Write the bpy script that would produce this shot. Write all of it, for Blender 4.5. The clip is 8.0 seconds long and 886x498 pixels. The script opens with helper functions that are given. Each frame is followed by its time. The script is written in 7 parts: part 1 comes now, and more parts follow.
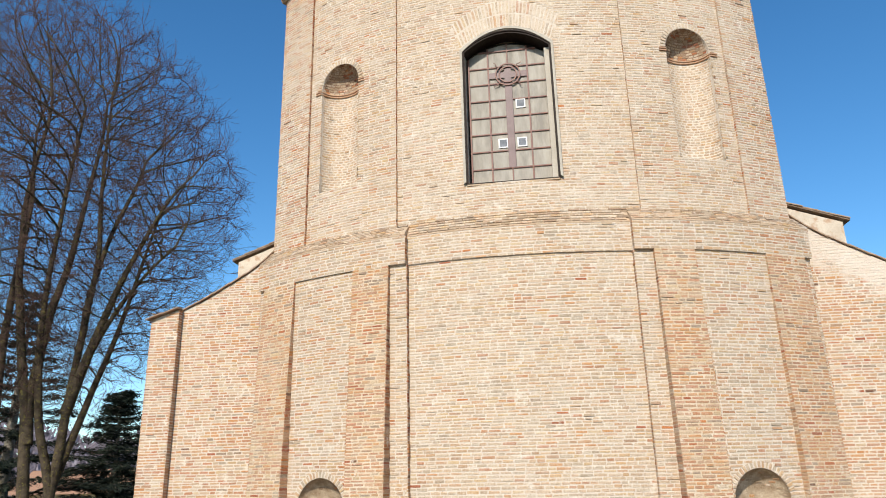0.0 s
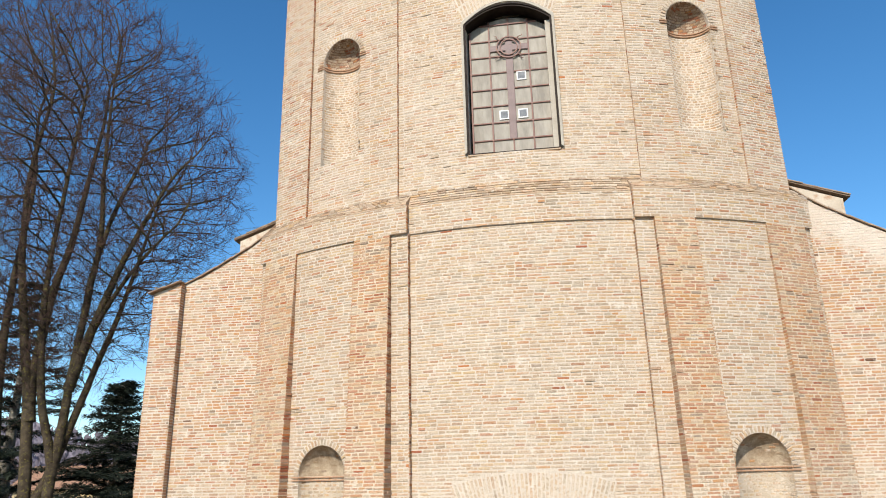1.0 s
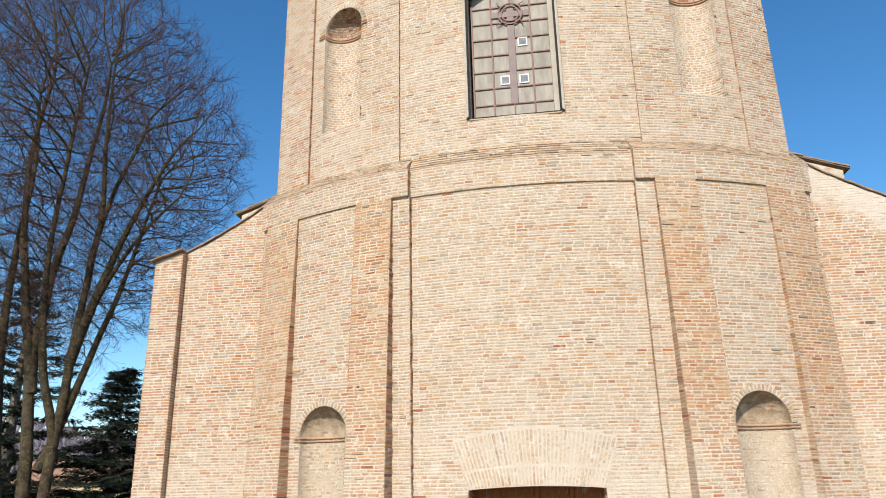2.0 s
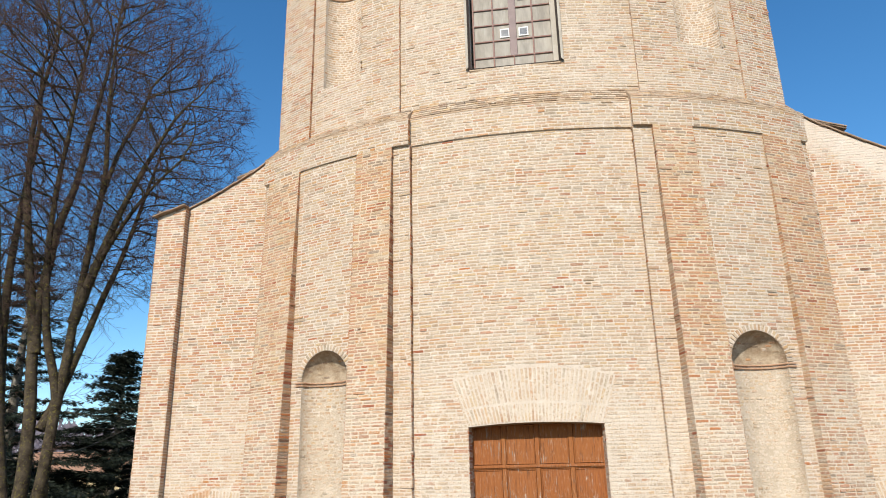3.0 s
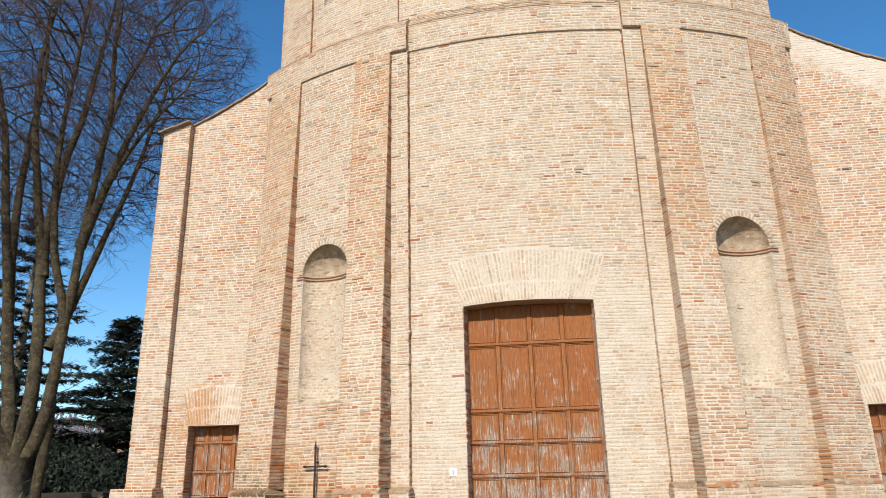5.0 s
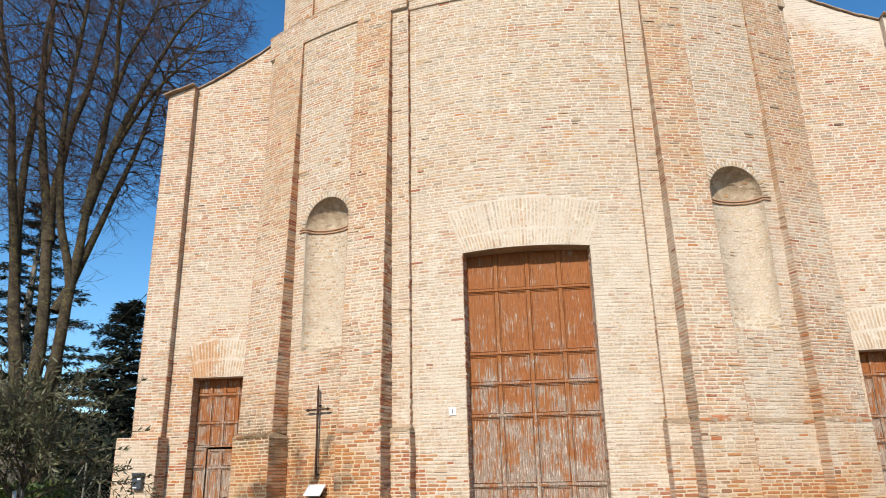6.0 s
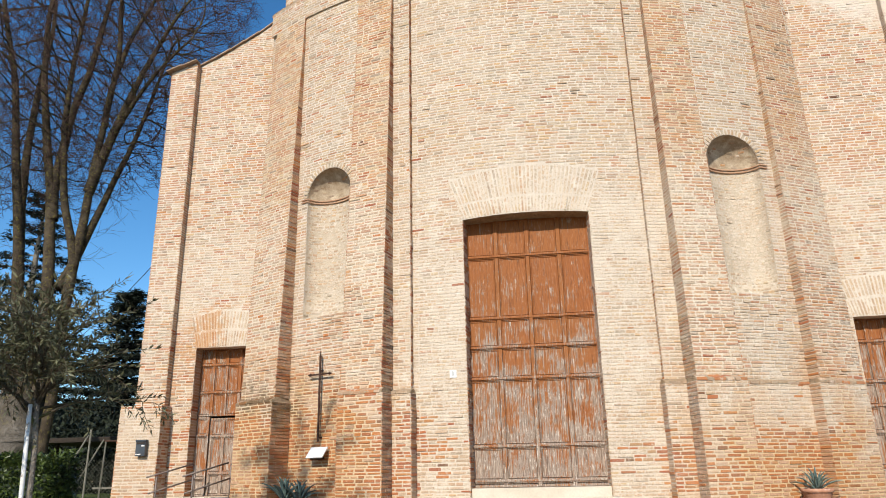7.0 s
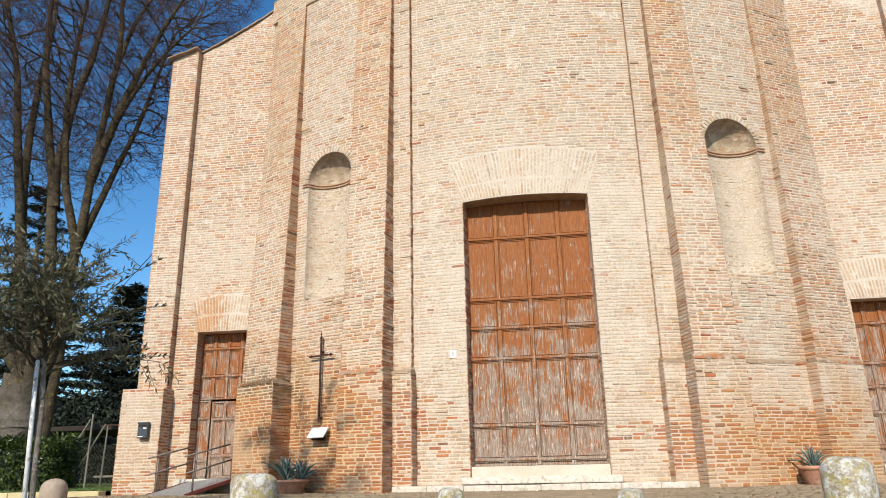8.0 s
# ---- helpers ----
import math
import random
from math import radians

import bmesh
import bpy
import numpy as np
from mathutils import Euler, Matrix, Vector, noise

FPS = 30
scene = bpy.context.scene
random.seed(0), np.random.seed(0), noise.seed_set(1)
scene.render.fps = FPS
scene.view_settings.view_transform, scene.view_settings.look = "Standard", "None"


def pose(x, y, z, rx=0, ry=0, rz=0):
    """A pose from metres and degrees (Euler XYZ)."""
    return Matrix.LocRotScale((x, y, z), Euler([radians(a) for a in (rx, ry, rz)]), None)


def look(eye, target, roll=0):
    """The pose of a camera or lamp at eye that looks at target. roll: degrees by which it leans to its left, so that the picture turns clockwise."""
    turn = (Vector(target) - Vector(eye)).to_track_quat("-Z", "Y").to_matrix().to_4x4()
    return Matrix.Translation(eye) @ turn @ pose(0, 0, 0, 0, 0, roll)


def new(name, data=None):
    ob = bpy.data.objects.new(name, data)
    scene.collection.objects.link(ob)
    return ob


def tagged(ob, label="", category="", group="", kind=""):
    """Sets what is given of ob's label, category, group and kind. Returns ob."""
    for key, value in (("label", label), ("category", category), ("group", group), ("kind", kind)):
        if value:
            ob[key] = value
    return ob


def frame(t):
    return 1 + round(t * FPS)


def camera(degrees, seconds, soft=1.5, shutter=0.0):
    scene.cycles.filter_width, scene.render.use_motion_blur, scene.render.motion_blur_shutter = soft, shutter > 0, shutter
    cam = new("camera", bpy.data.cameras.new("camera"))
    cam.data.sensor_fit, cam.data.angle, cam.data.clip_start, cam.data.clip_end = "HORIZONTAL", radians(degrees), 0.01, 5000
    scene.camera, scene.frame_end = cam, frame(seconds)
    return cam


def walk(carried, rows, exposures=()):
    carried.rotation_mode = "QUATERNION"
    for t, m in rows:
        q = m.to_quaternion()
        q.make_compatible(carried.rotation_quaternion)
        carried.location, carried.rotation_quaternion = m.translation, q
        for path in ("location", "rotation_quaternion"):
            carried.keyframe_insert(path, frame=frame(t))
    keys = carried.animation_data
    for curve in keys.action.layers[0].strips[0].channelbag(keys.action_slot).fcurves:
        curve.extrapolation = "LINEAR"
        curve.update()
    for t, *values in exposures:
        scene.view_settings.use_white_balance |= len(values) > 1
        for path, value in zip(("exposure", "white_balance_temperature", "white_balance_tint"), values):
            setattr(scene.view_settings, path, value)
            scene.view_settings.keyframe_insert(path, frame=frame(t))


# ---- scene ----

# the camera: metres, and degrees of turn to its left, tilt up and lean to its left
cam = camera(63.89, 8.0, soft=1.0)
ROWS = [
    (0.0, 0.448, -13.014, 6.565, 8.20, 17.61, -1.33),
    (0.5, 0.430, -12.953, 6.268, 8.24, 17.73, -1.28),
    (1.0, 0.413, -12.884, 5.961, 8.29, 17.68, -1.30),
    (1.5, 0.385, -12.791, 5.650, 8.30, 17.74, -1.23),
    (3.0, 0.299, -12.558, 4.200, 8.28, 17.75, -1.24),
    (3.5, 0.305, -12.478, 3.675, 8.36, 17.86, -1.19),
    (4.0, 0.305, -12.445, 3.144, 8.31, 17.82, -1.23),
    (4.5, 0.321, -12.420, 2.619, 8.31, 17.83, -1.21),
    (6.0, 0.306, -12.413, 1.086, 8.34, 17.77, -1.19),
    (6.5, 0.292, -12.399, 0.725, 8.36, 17.72, -1.19),
    (7.0, 0.273, -12.403, 0.452, 8.30, 17.73, -1.18),
    (7.5, 0.264, -12.415, 0.251, 8.26, 17.69, -1.18),
    (8.0, 0.260, -12.398, 0.114, 8.28, 17.69, -1.17),
]


def eye_pose(x, y, z, turn, tilt, lean):
    a, b = radians(turn), radians(tilt)
    way = Vector((-math.sin(a) * math.cos(b), math.cos(a) * math.cos(b), math.sin(b)))
    return look(Vector((x, y, z)), Vector((x, y, z)) + way, lean)


walk(cam, [(t, eye_pose(*row)) for t, *row in ROWS])

# ---- sky, sun ----
SUN_AZ, SUN_EL = 8.0, 34.0   # degrees to the left of the facade's axis, and above the horizon
sun_way = Vector((-math.sin(radians(SUN_AZ)) * math.cos(radians(SUN_EL)), -math.cos(radians(SUN_AZ)) * math.cos(radians(SUN_EL)), math.sin(radians(SUN_EL))))
world = bpy.data.worlds.new("sky")
scene.world = world
world.use_nodes = True
wn = world.node_tree.nodes
wn.clear()
w_out, w_bg, w_sky = wn.new("ShaderNodeOutputWorld"), wn.new("ShaderNodeBackground"), wn.new("ShaderNodeTexSky")
w_sky.sky_type, w_sky.sun_disc = "NISHITA", False
w_sky.sun_elevation, w_sky.sun_rotation = radians(SUN_EL), math.atan2(sun_way.x, sun_way.y)
w_sky.air_density, w_sky.dust_density, w_sky.ozone_density, w_sky.altitude = 0.9, 0.45, 2.6, 20
w_bg.inputs["Strength"].default_value = 0.15
w_hue = wn.new("ShaderNodeHueSaturation")
w_hue.inputs["Saturation"].default_value, w_hue.inputs["Value"].default_value = 1.27, 1.26
world.node_tree.links.new(w_sky.outputs[0], w_hue.inputs["Color"])
w_tint = wn.new("ShaderNodeMix")       # a clear winter sky, slightly warm
w_tint.data_type, w_tint.blend_type = "RGBA", "MULTIPLY"
w_tint.inputs["Factor"].default_value, w_tint.inputs[7].default_value = 1.0, (0.95, 0.985, 0.945, 1.0)
world.node_tree.links.new(w_hue.outputs[0], w_tint.inputs[6])
world.node_tree.links.new(w_tint.outputs[2], w_bg.inputs[0])
world.node_tree.links.new(w_bg.outputs[0], w_out.inputs[0])
sun = new("sun", bpy.data.lights.new("sun", "SUN"))
sun.data.energy, sun.data.angle, sun.data.color = 5.0, radians(0.53), (1.0, 0.93, 0.825)
sun.matrix_world = look(sun_way * 60, (0, 0, 0))
scene.view_settings.exposure = 0.02


# ---- materials ----
def material(name):
    m = bpy.data.materials.new(name)
    m.use_nodes = True
    nt = m.node_tree
    nt.nodes.clear()
    out, bsdf = nt.nodes.new("ShaderNodeOutputMaterial"), nt.nodes.new("ShaderNodeBsdfPrincipled")
    nt.links.new(bsdf.outputs[0], out.inputs[0])
    return m, nt, bsdf


def node(nt, kind, **sets):
    n = nt.nodes.new(kind)
    for k, v in sets.items():
        if k in ("operation", "blend_type", "data_type", "noise_dimensions", "feature", "distance"):
            if k == "operation":
                n.operation = v
            elif k == "blend_type":
                n.blend_type = v
            elif k == "data_type":
                n.data_type = v
            elif k == "feature":
                n.feature = v
        else:
            n.inputs[k.replace("_", " ")].default_value = v
    return n


def noise_of(nt, place, scale, detail=4.0, rough=0.55):
    n = node(nt, "ShaderNodeTexNoise", Scale=scale, Detail=detail, Roughness=rough)
    nt.links.new(place, n.inputs["Vector"])
    return n.outputs["Fac"]


def ramp(nt, fac, stops):
    r = nt.nodes.new("ShaderNodeValToRGB")
    e = r.color_ramp.elements
    while len(e) < len(stops):
        e.new(0.5)
    for k, (p, c) in enumerate(stops):
        e[k].position = p
        e[k].color = (*c, 1) if len(c) == 3 else c
    nt.links.new(fac, r.inputs[0])
    return r.outputs[0]


def grey(nt, fac, lo, hi, a=0.0, b=1.0):
    n = nt.nodes.new("ShaderNodeMapRange")
    n.inputs[1].default_value, n.inputs[2].default_value, n.inputs[3].default_value, n.inputs[4].default_value = lo, hi, a, b
    nt.links.new(fac, n.inputs[0])
    return n.outputs[0]


def mixed(nt, fac, a, b, kind="MIX"):
    n = nt.nodes.new("ShaderNodeMix")
    n.data_type, n.blend_type = "RGBA", kind
    for sock, v in ((n.inputs["Factor"], fac), (n.inputs[6], a), (n.inputs[7], b)):
        if isinstance(v, (int, float)):
            sock.default_value = v
        elif isinstance(v, tuple):
            sock.default_value = (*v, 1)
        else:
            nt.links.new(v, sock)
    return n.outputs[2]


def bumped(nt, bsdf, height, strength, distance):
    b = nt.nodes.new("ShaderNodeBump")
    b.inputs["Strength"].default_value, b.inputs["Distance"].default_value = strength, distance
    nt.links.new(height, b.inputs["Height"])
    nt.links.new(b.outputs[0], bsdf.inputs["Normal"])


def place_of(nt):
    return nt.nodes.new("ShaderNodeNewGeometry").outputs["Position"]


def times(nt, a, b):
    n = nt.nodes.new("ShaderNodeMath")
    n.operation = "MULTIPLY"
    for k, v in enumerate((a, b)):
        if isinstance(v, (int, float)):
            n.inputs[k].default_value = v
        else:
            nt.links.new(v, n.inputs[k])
    return n.outputs[0]


def added(nt, a, b):
    n = nt.nodes.new("ShaderNodeMath")
    n.operation = "ADD"
    for k, v in enumerate((a, b)):
        if isinstance(v, (int, float)):
            n.inputs[k].default_value = v
        else:
            nt.links.new(v, n.inputs[k])
    return n.outputs[0]


def damp_stain(nt, p, c, strength, tint=(0.46, 0.19, 0.065)):
    """Rusty brick dust and damp that stain the foot of the walls in patches, though hardly beside the main door."""
    sep = nt.nodes.new("ShaderNodeSeparateXYZ")
    nt.links.new(p, sep.inputs[0])
    wide = nt.nodes.new("ShaderNodeMath")
    wide.operation = "ABSOLUTE"
    nt.links.new(sep.outputs[0], wide.inputs[0])
    high = nt.nodes.new("ShaderNodeMath")
    high.operation = "ADD"
    nt.links.new(sep.outputs[2], high.inputs[0])
    nt.links.new(grey(nt, noise_of(nt, p, 1.1, 5.0, 0.65), 0.25, 0.75, -1.3, 1.3), high.inputs[1])
    left = nt.nodes.new("ShaderNodeMath")          # it climbs higher on the shaded side of the door
    left.operation = "ADD"
    nt.links.new(high.outputs[0], left.inputs[0])
    nt.links.new(grey(nt, sep.outputs[0], -2.2, -2.9, 0.0, -0.9), left.inputs[1])
    f = times(nt, grey(nt, left.outputs[0], 2.5, 0.5), times(nt, grey(nt, wide.outputs[0], 2.0, 3.2, 0.12, 1.0), grey(nt, wide.outputs[0], 6.2, 7.4, 1.0, 0.25)))
    return mixed(nt, times(nt, f, strength), c, tint)


def soot_stain(nt, p, c, strength):
    """Black-green growth round the slope of the plinth, and on the foot of the wall under the cross, where water runs."""
    sep = nt.nodes.new("ShaderNodeSeparateXYZ")
    nt.links.new(p, sep.inputs[0])
    ragged = grey(nt, noise_of(nt, p, 2.3, 6.0, 0.7), 0.3, 0.7, -0.45, 0.45)
    high = nt.nodes.new("ShaderNodeMath")
    high.operation = "ADD"
    nt.links.new(sep.outputs[2], high.inputs[0])
    nt.links.new(ragged, high.inputs[1])
    belt = times(nt, grey(nt, high.outputs[0], 1.35, 1.85), grey(nt, high.outputs[0], 2.35, 1.95))
    belt = times(nt, belt, times(nt, grey(nt, sep.outputs[0], -4.2, -4.6), grey(nt, sep.outputs[0], -6.3, -5.5)))
    return mixed(nt, times(nt, belt, strength), c, (0.105, 0.072, 0.035))


def rust_run(nt, p, c):
    """Orange brick dust washed down beside the lintel of one side door."""
    sep = nt.nodes.new("ShaderNodeSeparateXYZ")
    nt.links.new(p, sep.inputs[0])
    ragged = grey(nt, noise_of(nt, p, 6.5, 6.0, 0.78), 0.3, 0.7, -0.50, 0.50)
    across, high = added(nt, sep.outputs[0], ragged), added(nt, sep.outputs[2], ragged)
    spot = times(nt, times(nt, grey(nt, across, -7.55, -7.35), grey(nt, across, -6.65, -6.95)), times(nt, grey(nt, high, 2.7, 3.2), grey(nt, high, 4.2, 3.85)))
    return mixed(nt, times(nt, spot, 0.55), c, (0.48, 0.225, 0.075))


LIME = (0.615, 0.522, 0.408)


def brick_material(name, stops, single, wash, fade=0.42, chalk=0.08):
    """Fired clay; every brick takes a colour of the stops, with lime wash and soot over it."""
    m, nt, bsdf = material(name)
    p = place_of(nt)
    rnd = nt.nodes.new("ShaderNodeObjectInfo").outputs["Random"] if single else nt.nodes.new("ShaderNodeNewGeometry").outputs["Random Per Island"]
    base = ramp(nt, rnd, stops)
    base.node.color_ramp.interpolation = "CONSTANT"
    own = nt.nodes.new("ShaderNodeMath")           # a second chance number for each brick: how hard it was fired
    own.operation = "FRACT"
    nt.links.new(times(nt, rnd, 37.31), own.inputs[0])
    base = mixed(nt, grey(nt, own.outputs[0], 0.0, 0.3, 0.44, 0.0), base, (0.225, 0.155, 0.095))
    base = mixed(nt, chalk, base, LIME)
    base = mixed(nt, grey(nt, own.outputs[0], 0.62, 1.0, 0.0, fade), base, LIME)
    grain = noise_of(nt, p, 70.0, 6.0, 0.75)
    blot = noise_of(nt, p, 22.0, 5.0, 0.65)
    large = noise_of(nt, p, 0.55, 5.0, 0.62)
    patch = noise_of(nt, p, 3.4, 5.0, 0.7)
    c = mixed(nt, grey(nt, grain, 0.3, 0.7), base, mixed(nt, 0.42, base, (0.20, 0.12, 0.075)))
    # lime smeared over the faces: heaviest on the lower half of the front, light under the ledge, heavier again above it
    sep = nt.nodes.new("ShaderNodeSeparateXYZ")
    nt.links.new(p, sep.inputs[0])
    lift = added(nt, sep.outputs[2], grey(nt, patch, 0.3, 0.7, -0.7, 0.7))
    coat = added(nt, grey(nt, lift, 5.5, 6.4, 1.0, 0.33), grey(nt, lift, 11.2, 11.6, 0.0, 0.22))
    coat = times(nt, times(nt, coat, grey(nt, lift, 0.4, 2.2, 0.75, 1.0)), times(nt, times(nt, grey(nt, sep.outputs[0], -2.7, -2.2, 0.55, 1.0), grey(nt, sep.outputs[0], 2.2, 2.7, 1.0, 0.72)), wash))
    cover = added(nt, added(nt, blot, grey(nt, patch, 0.3, 0.7, -0.20, 0.22)), grey(nt, large, 0.35, 0.65, -0.10, 0.10))
    c = mixed(nt, times(nt, grey(nt, cover, 0.46, 0.58), coat), c, LIME)
    veil = times(nt, grey(nt, large, 0.38, 0.66, 0.42, 0.85), coat)
    c = mixed(nt, times(nt, veil, 0.70), c, (0.61, 0.50, 0.38))
    dark = noise_of(nt, p, 1.9, 6.0, 0.72)
    c = mixed(nt, times(nt, grey(nt, dark, 0.60, 0.76), 0.40), c, (0.24, 0.19, 0.15))
    # splashes of old mortar, and a few soot-dark chips
    c = mixed(nt, times(nt, grey(nt, noise_of(nt, p, 4.6, 6.0, 0.7), 0.59, 0.66), 0.85), c, (0.635, 0.55, 0.445))
    c = mixed(nt, times(nt, grey(nt, noise_of(nt, p, 8.5, 5.0, 0.7), 0.69, 0.73), 0.7), c, (0.17, 0.12, 0.085))
    pits = noise_of(nt, p, 38.0, 4.0, 0.8)
    c = mixed(nt, times(nt, grey(nt, pits, 0.57, 0.64), 0.68), c, (0.20, 0.13, 0.075))
    c = mixed(nt, times(nt, grey(nt, pits, 0.40, 0.34), 0.55), c, (0.66, 0.575, 0.47))
    slope = added(nt, times(nt, sep.outputs[0], 0.57), added(nt, sep.outputs[2], grey(nt, patch, 0.3, 0.7, -0.35, 0.35)))     # old plaster left under the coping of one wing
    c = mixed(nt, times(nt, times(nt, grey(nt, slope, 13.75, 14.2), grey(nt, sep.outputs[0], 5.6, 5.9)), 0.8), c, (0.66, 0.58, 0.49))
    c = damp_stain(nt, p, c, 0.50, (0.43, 0.165, 0.048))
    c = rust_run(nt, p, soot_stain(nt, p, c, 0.8))
    nt.links.new(c, bsdf.inputs["Base Color"])
    bsdf.inputs["Roughness"].default_value = 0.92
    bsdf.inputs["Specular IOR Level"].default_value = 0.2
    bumped(nt, bsdf, noise_of(nt, p, 55.0, 6.0, 0.75), 0.9, 0.012)
    return m


PALE = [(0.00, (0.520, 0.335, 0.180)), (0.09, (0.550, 0.405, 0.255)), (0.18, (0.530, 0.300, 0.135)), (0.27, (0.570, 0.425, 0.290)), (0.37, (0.570, 0.325, 0.120)), (0.43, (0.420, 0.325, 0.215)), (0.51, (0.520, 0.290, 0.150)), (0.59, (0.350, 0.285, 0.195)), (0.64, (0.570, 0.375, 0.165)), (0.72, (0.540, 0.385, 0.240)), (0.82, (0.560, 0.365, 0.215)), (0.91, (0.460, 0.325, 0.200)), (1.00, (0.44, 0.30, 0.17))]
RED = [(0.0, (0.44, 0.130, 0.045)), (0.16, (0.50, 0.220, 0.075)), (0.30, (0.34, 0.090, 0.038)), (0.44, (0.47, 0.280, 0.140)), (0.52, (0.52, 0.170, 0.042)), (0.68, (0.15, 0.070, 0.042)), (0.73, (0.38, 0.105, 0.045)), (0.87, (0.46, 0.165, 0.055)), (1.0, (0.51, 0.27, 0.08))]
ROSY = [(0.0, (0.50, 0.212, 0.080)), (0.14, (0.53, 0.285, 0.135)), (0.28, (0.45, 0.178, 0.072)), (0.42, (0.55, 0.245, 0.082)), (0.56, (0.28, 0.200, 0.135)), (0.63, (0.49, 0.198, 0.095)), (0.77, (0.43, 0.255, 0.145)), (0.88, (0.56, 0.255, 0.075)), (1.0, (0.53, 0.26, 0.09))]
MOSSY = [(0.0, (0.30, 0.19, 0.11)), (0.25, (0.36, 0.25, 0.14)), (0.5, (0.26, 0.19, 0.12)), (0.75, (0.40, 0.29, 0.18)), (1.0, (0.33, 0.21, 0.12))]
MAT_PALE = brick_material("old pale brick", PALE, False, 0.95)
MAT_PALE_ONE = brick_material("old pale brick, single", PALE, True, 0.95)
MAT_MOSSY = brick_material("mossy brick", MOSSY, False, 0.3)
MAT_RED = brick_material("old red brick", RED, False, 0.12, 0.08, 0.0)
MAT_RED_ONE = brick_material("old red brick, single", RED, True, 0.12, 0.08, 0.0)
MAT_ROSY = brick_material("old rosy brick", ROSY, False, 0.7, 0.15, 0.05)
MAT_ROSY_ONE = brick_material("old rosy brick, single", ROSY, True, 0.7, 0.15, 0.05)
MAT_LIMED = brick_material("limewashed brick", PALE, False, 1.25)
MAT_LIMED_ONE = brick_material("limewashed brick, single", PALE, True, 1.25)


def plain(name, lo, hi, scale, rough=0.85, bump=0.3, dist=0.01, fine=40.0, spec=0.3, metal=0.0, third=None, damp=0.0):
    """A surface that wavers between two colours, with a third in stains, and a fine relief."""
    m, nt, bsdf = material(name)
    p = place_of(nt)
    c = mixed(nt, grey(nt, noise_of(nt, p, scale, 5.0, 0.6), 0.32, 0.68), lo, hi)
    c = mixed(nt, times(nt, grey(nt, noise_of(nt, p, fine, 4.0, 0.7), 0.4, 0.75), 0.3), c, tuple(v * 0.55 for v in lo))
    if damp:       # pits and crumbs of old mortar
        c = mixed(nt, times(nt, grey(nt, noise_of(nt, p, 33.0, 4.0, 0.8), 0.58, 0.65), 0.65), c, (0.28, 0.195, 0.125))
    if third:
        c = mixed(nt, grey(nt, noise_of(nt, p, scale * 2.7, 5.0, 0.65), 0.53, 0.66), c, third)
    if damp:
        c = rust_run(nt, p, damp_stain(nt, p, c, damp, (0.56, 0.385, 0.20)))
    nt.links.new(c, bsdf.inputs["Base Color"])
    bsdf.inputs["Roughness"].default_value, bsdf.inputs["Metallic"].default_value = rough, metal
    bsdf.inputs["Specular IOR Level"].default_value = spec
    bumped(nt, bsdf, noise_of(nt, p, fine, 6.0, 0.7), bump, dist)
    return m


MAT_MORTAR = plain("lime mortar", (0.59, 0.50, 0.395), (0.66, 0.57, 0.462), 1.7, 0.95, 0.7, 0.014, 45.0, 0.15, third=(0.66, 0.575, 0.475), damp=0.85)


def tan_mortar():
    """Dusty orange-tan joints of the pilasters, limewashed on the lower half of the front."""
    m, nt, bsdf = material("dusty tan mortar")
    p = place_of(nt)
    sep = nt.nodes.new("ShaderNodeSeparateXYZ")
    nt.links.new(p, sep.inputs[0])
    lift = added(nt, sep.outputs[2], grey(nt, noise_of(nt, p, 3.4, 5.0, 0.7), 0.3, 0.7, -0.7, 0.7))
    c = mixed(nt, grey(nt, noise_of(nt, p, 2.6, 5.0, 0.65), 0.35, 0.65), (0.53, 0.395, 0.255), (0.64, 0.53, 0.395))
    c = mixed(nt, grey(nt, lift, 5.4, 6.4, 0.8, 0.0), c, (0.64, 0.545, 0.425))
    c = mixed(nt, times(nt, grey(nt, noise_of(nt, p, 33.0, 4.0, 0.8), 0.56, 0.64), 0.7), c, (0.26, 0.175, 0.105))
    c = damp_stain(nt, p, c, 0.75, (0.54, 0.36, 0.19))
    nt.links.new(c, bsdf.inputs["Base Color"])
    bsdf.inputs["Roughness"].default_value, bsdf.inputs["Specular IOR Level"].default_value = 0.95, 0.15
    bumped(nt, bsdf, noise_of(nt, p, 45.0, 6.0, 0.7), 0.7, 0.014)
    return m


MAT_TAN = tan_mortar()
MAT_PLASTER = plain("worn plaster", (0.52, 0.44, 0.34), (0.66, 0.58, 0.47), 1.5, 0.95, 0.5, 0.012, 25.0, 0.15, third=(0.45, 0.30, 0.20))
MAT_RENDER = plain("grey render", (0.42, 0.37, 0.30), (0.53, 0.48, 0.40), 2.5, 0.95, 0.4, 0.008, 30.0, 0.15)
MAT_LEDGE = plain("mossy brick ledge", (0.33, 0.23, 0.14), (0.46, 0.34, 0.22), 7.0, 0.95, 0.9, 0.03, 22.0, 0.15, third=(0.22, 0.18, 0.12))
MAT_COPING = plain("weathered red-tan tile", (0.30, 0.195, 0.13), (0.46, 0.34, 0.245), 7.0, 0.9, 0.5, 0.01, 30.0, 0.2, third=(0.20, 0.16, 0.11))
MAT_ROOF = plain("dark old tiles", (0.15, 0.105, 0.075), (0.26, 0.19, 0.135), 7.0, 0.9, 0.5, 0.01, 30.0, 0.2, third=(0.30, 0.20, 0.13))
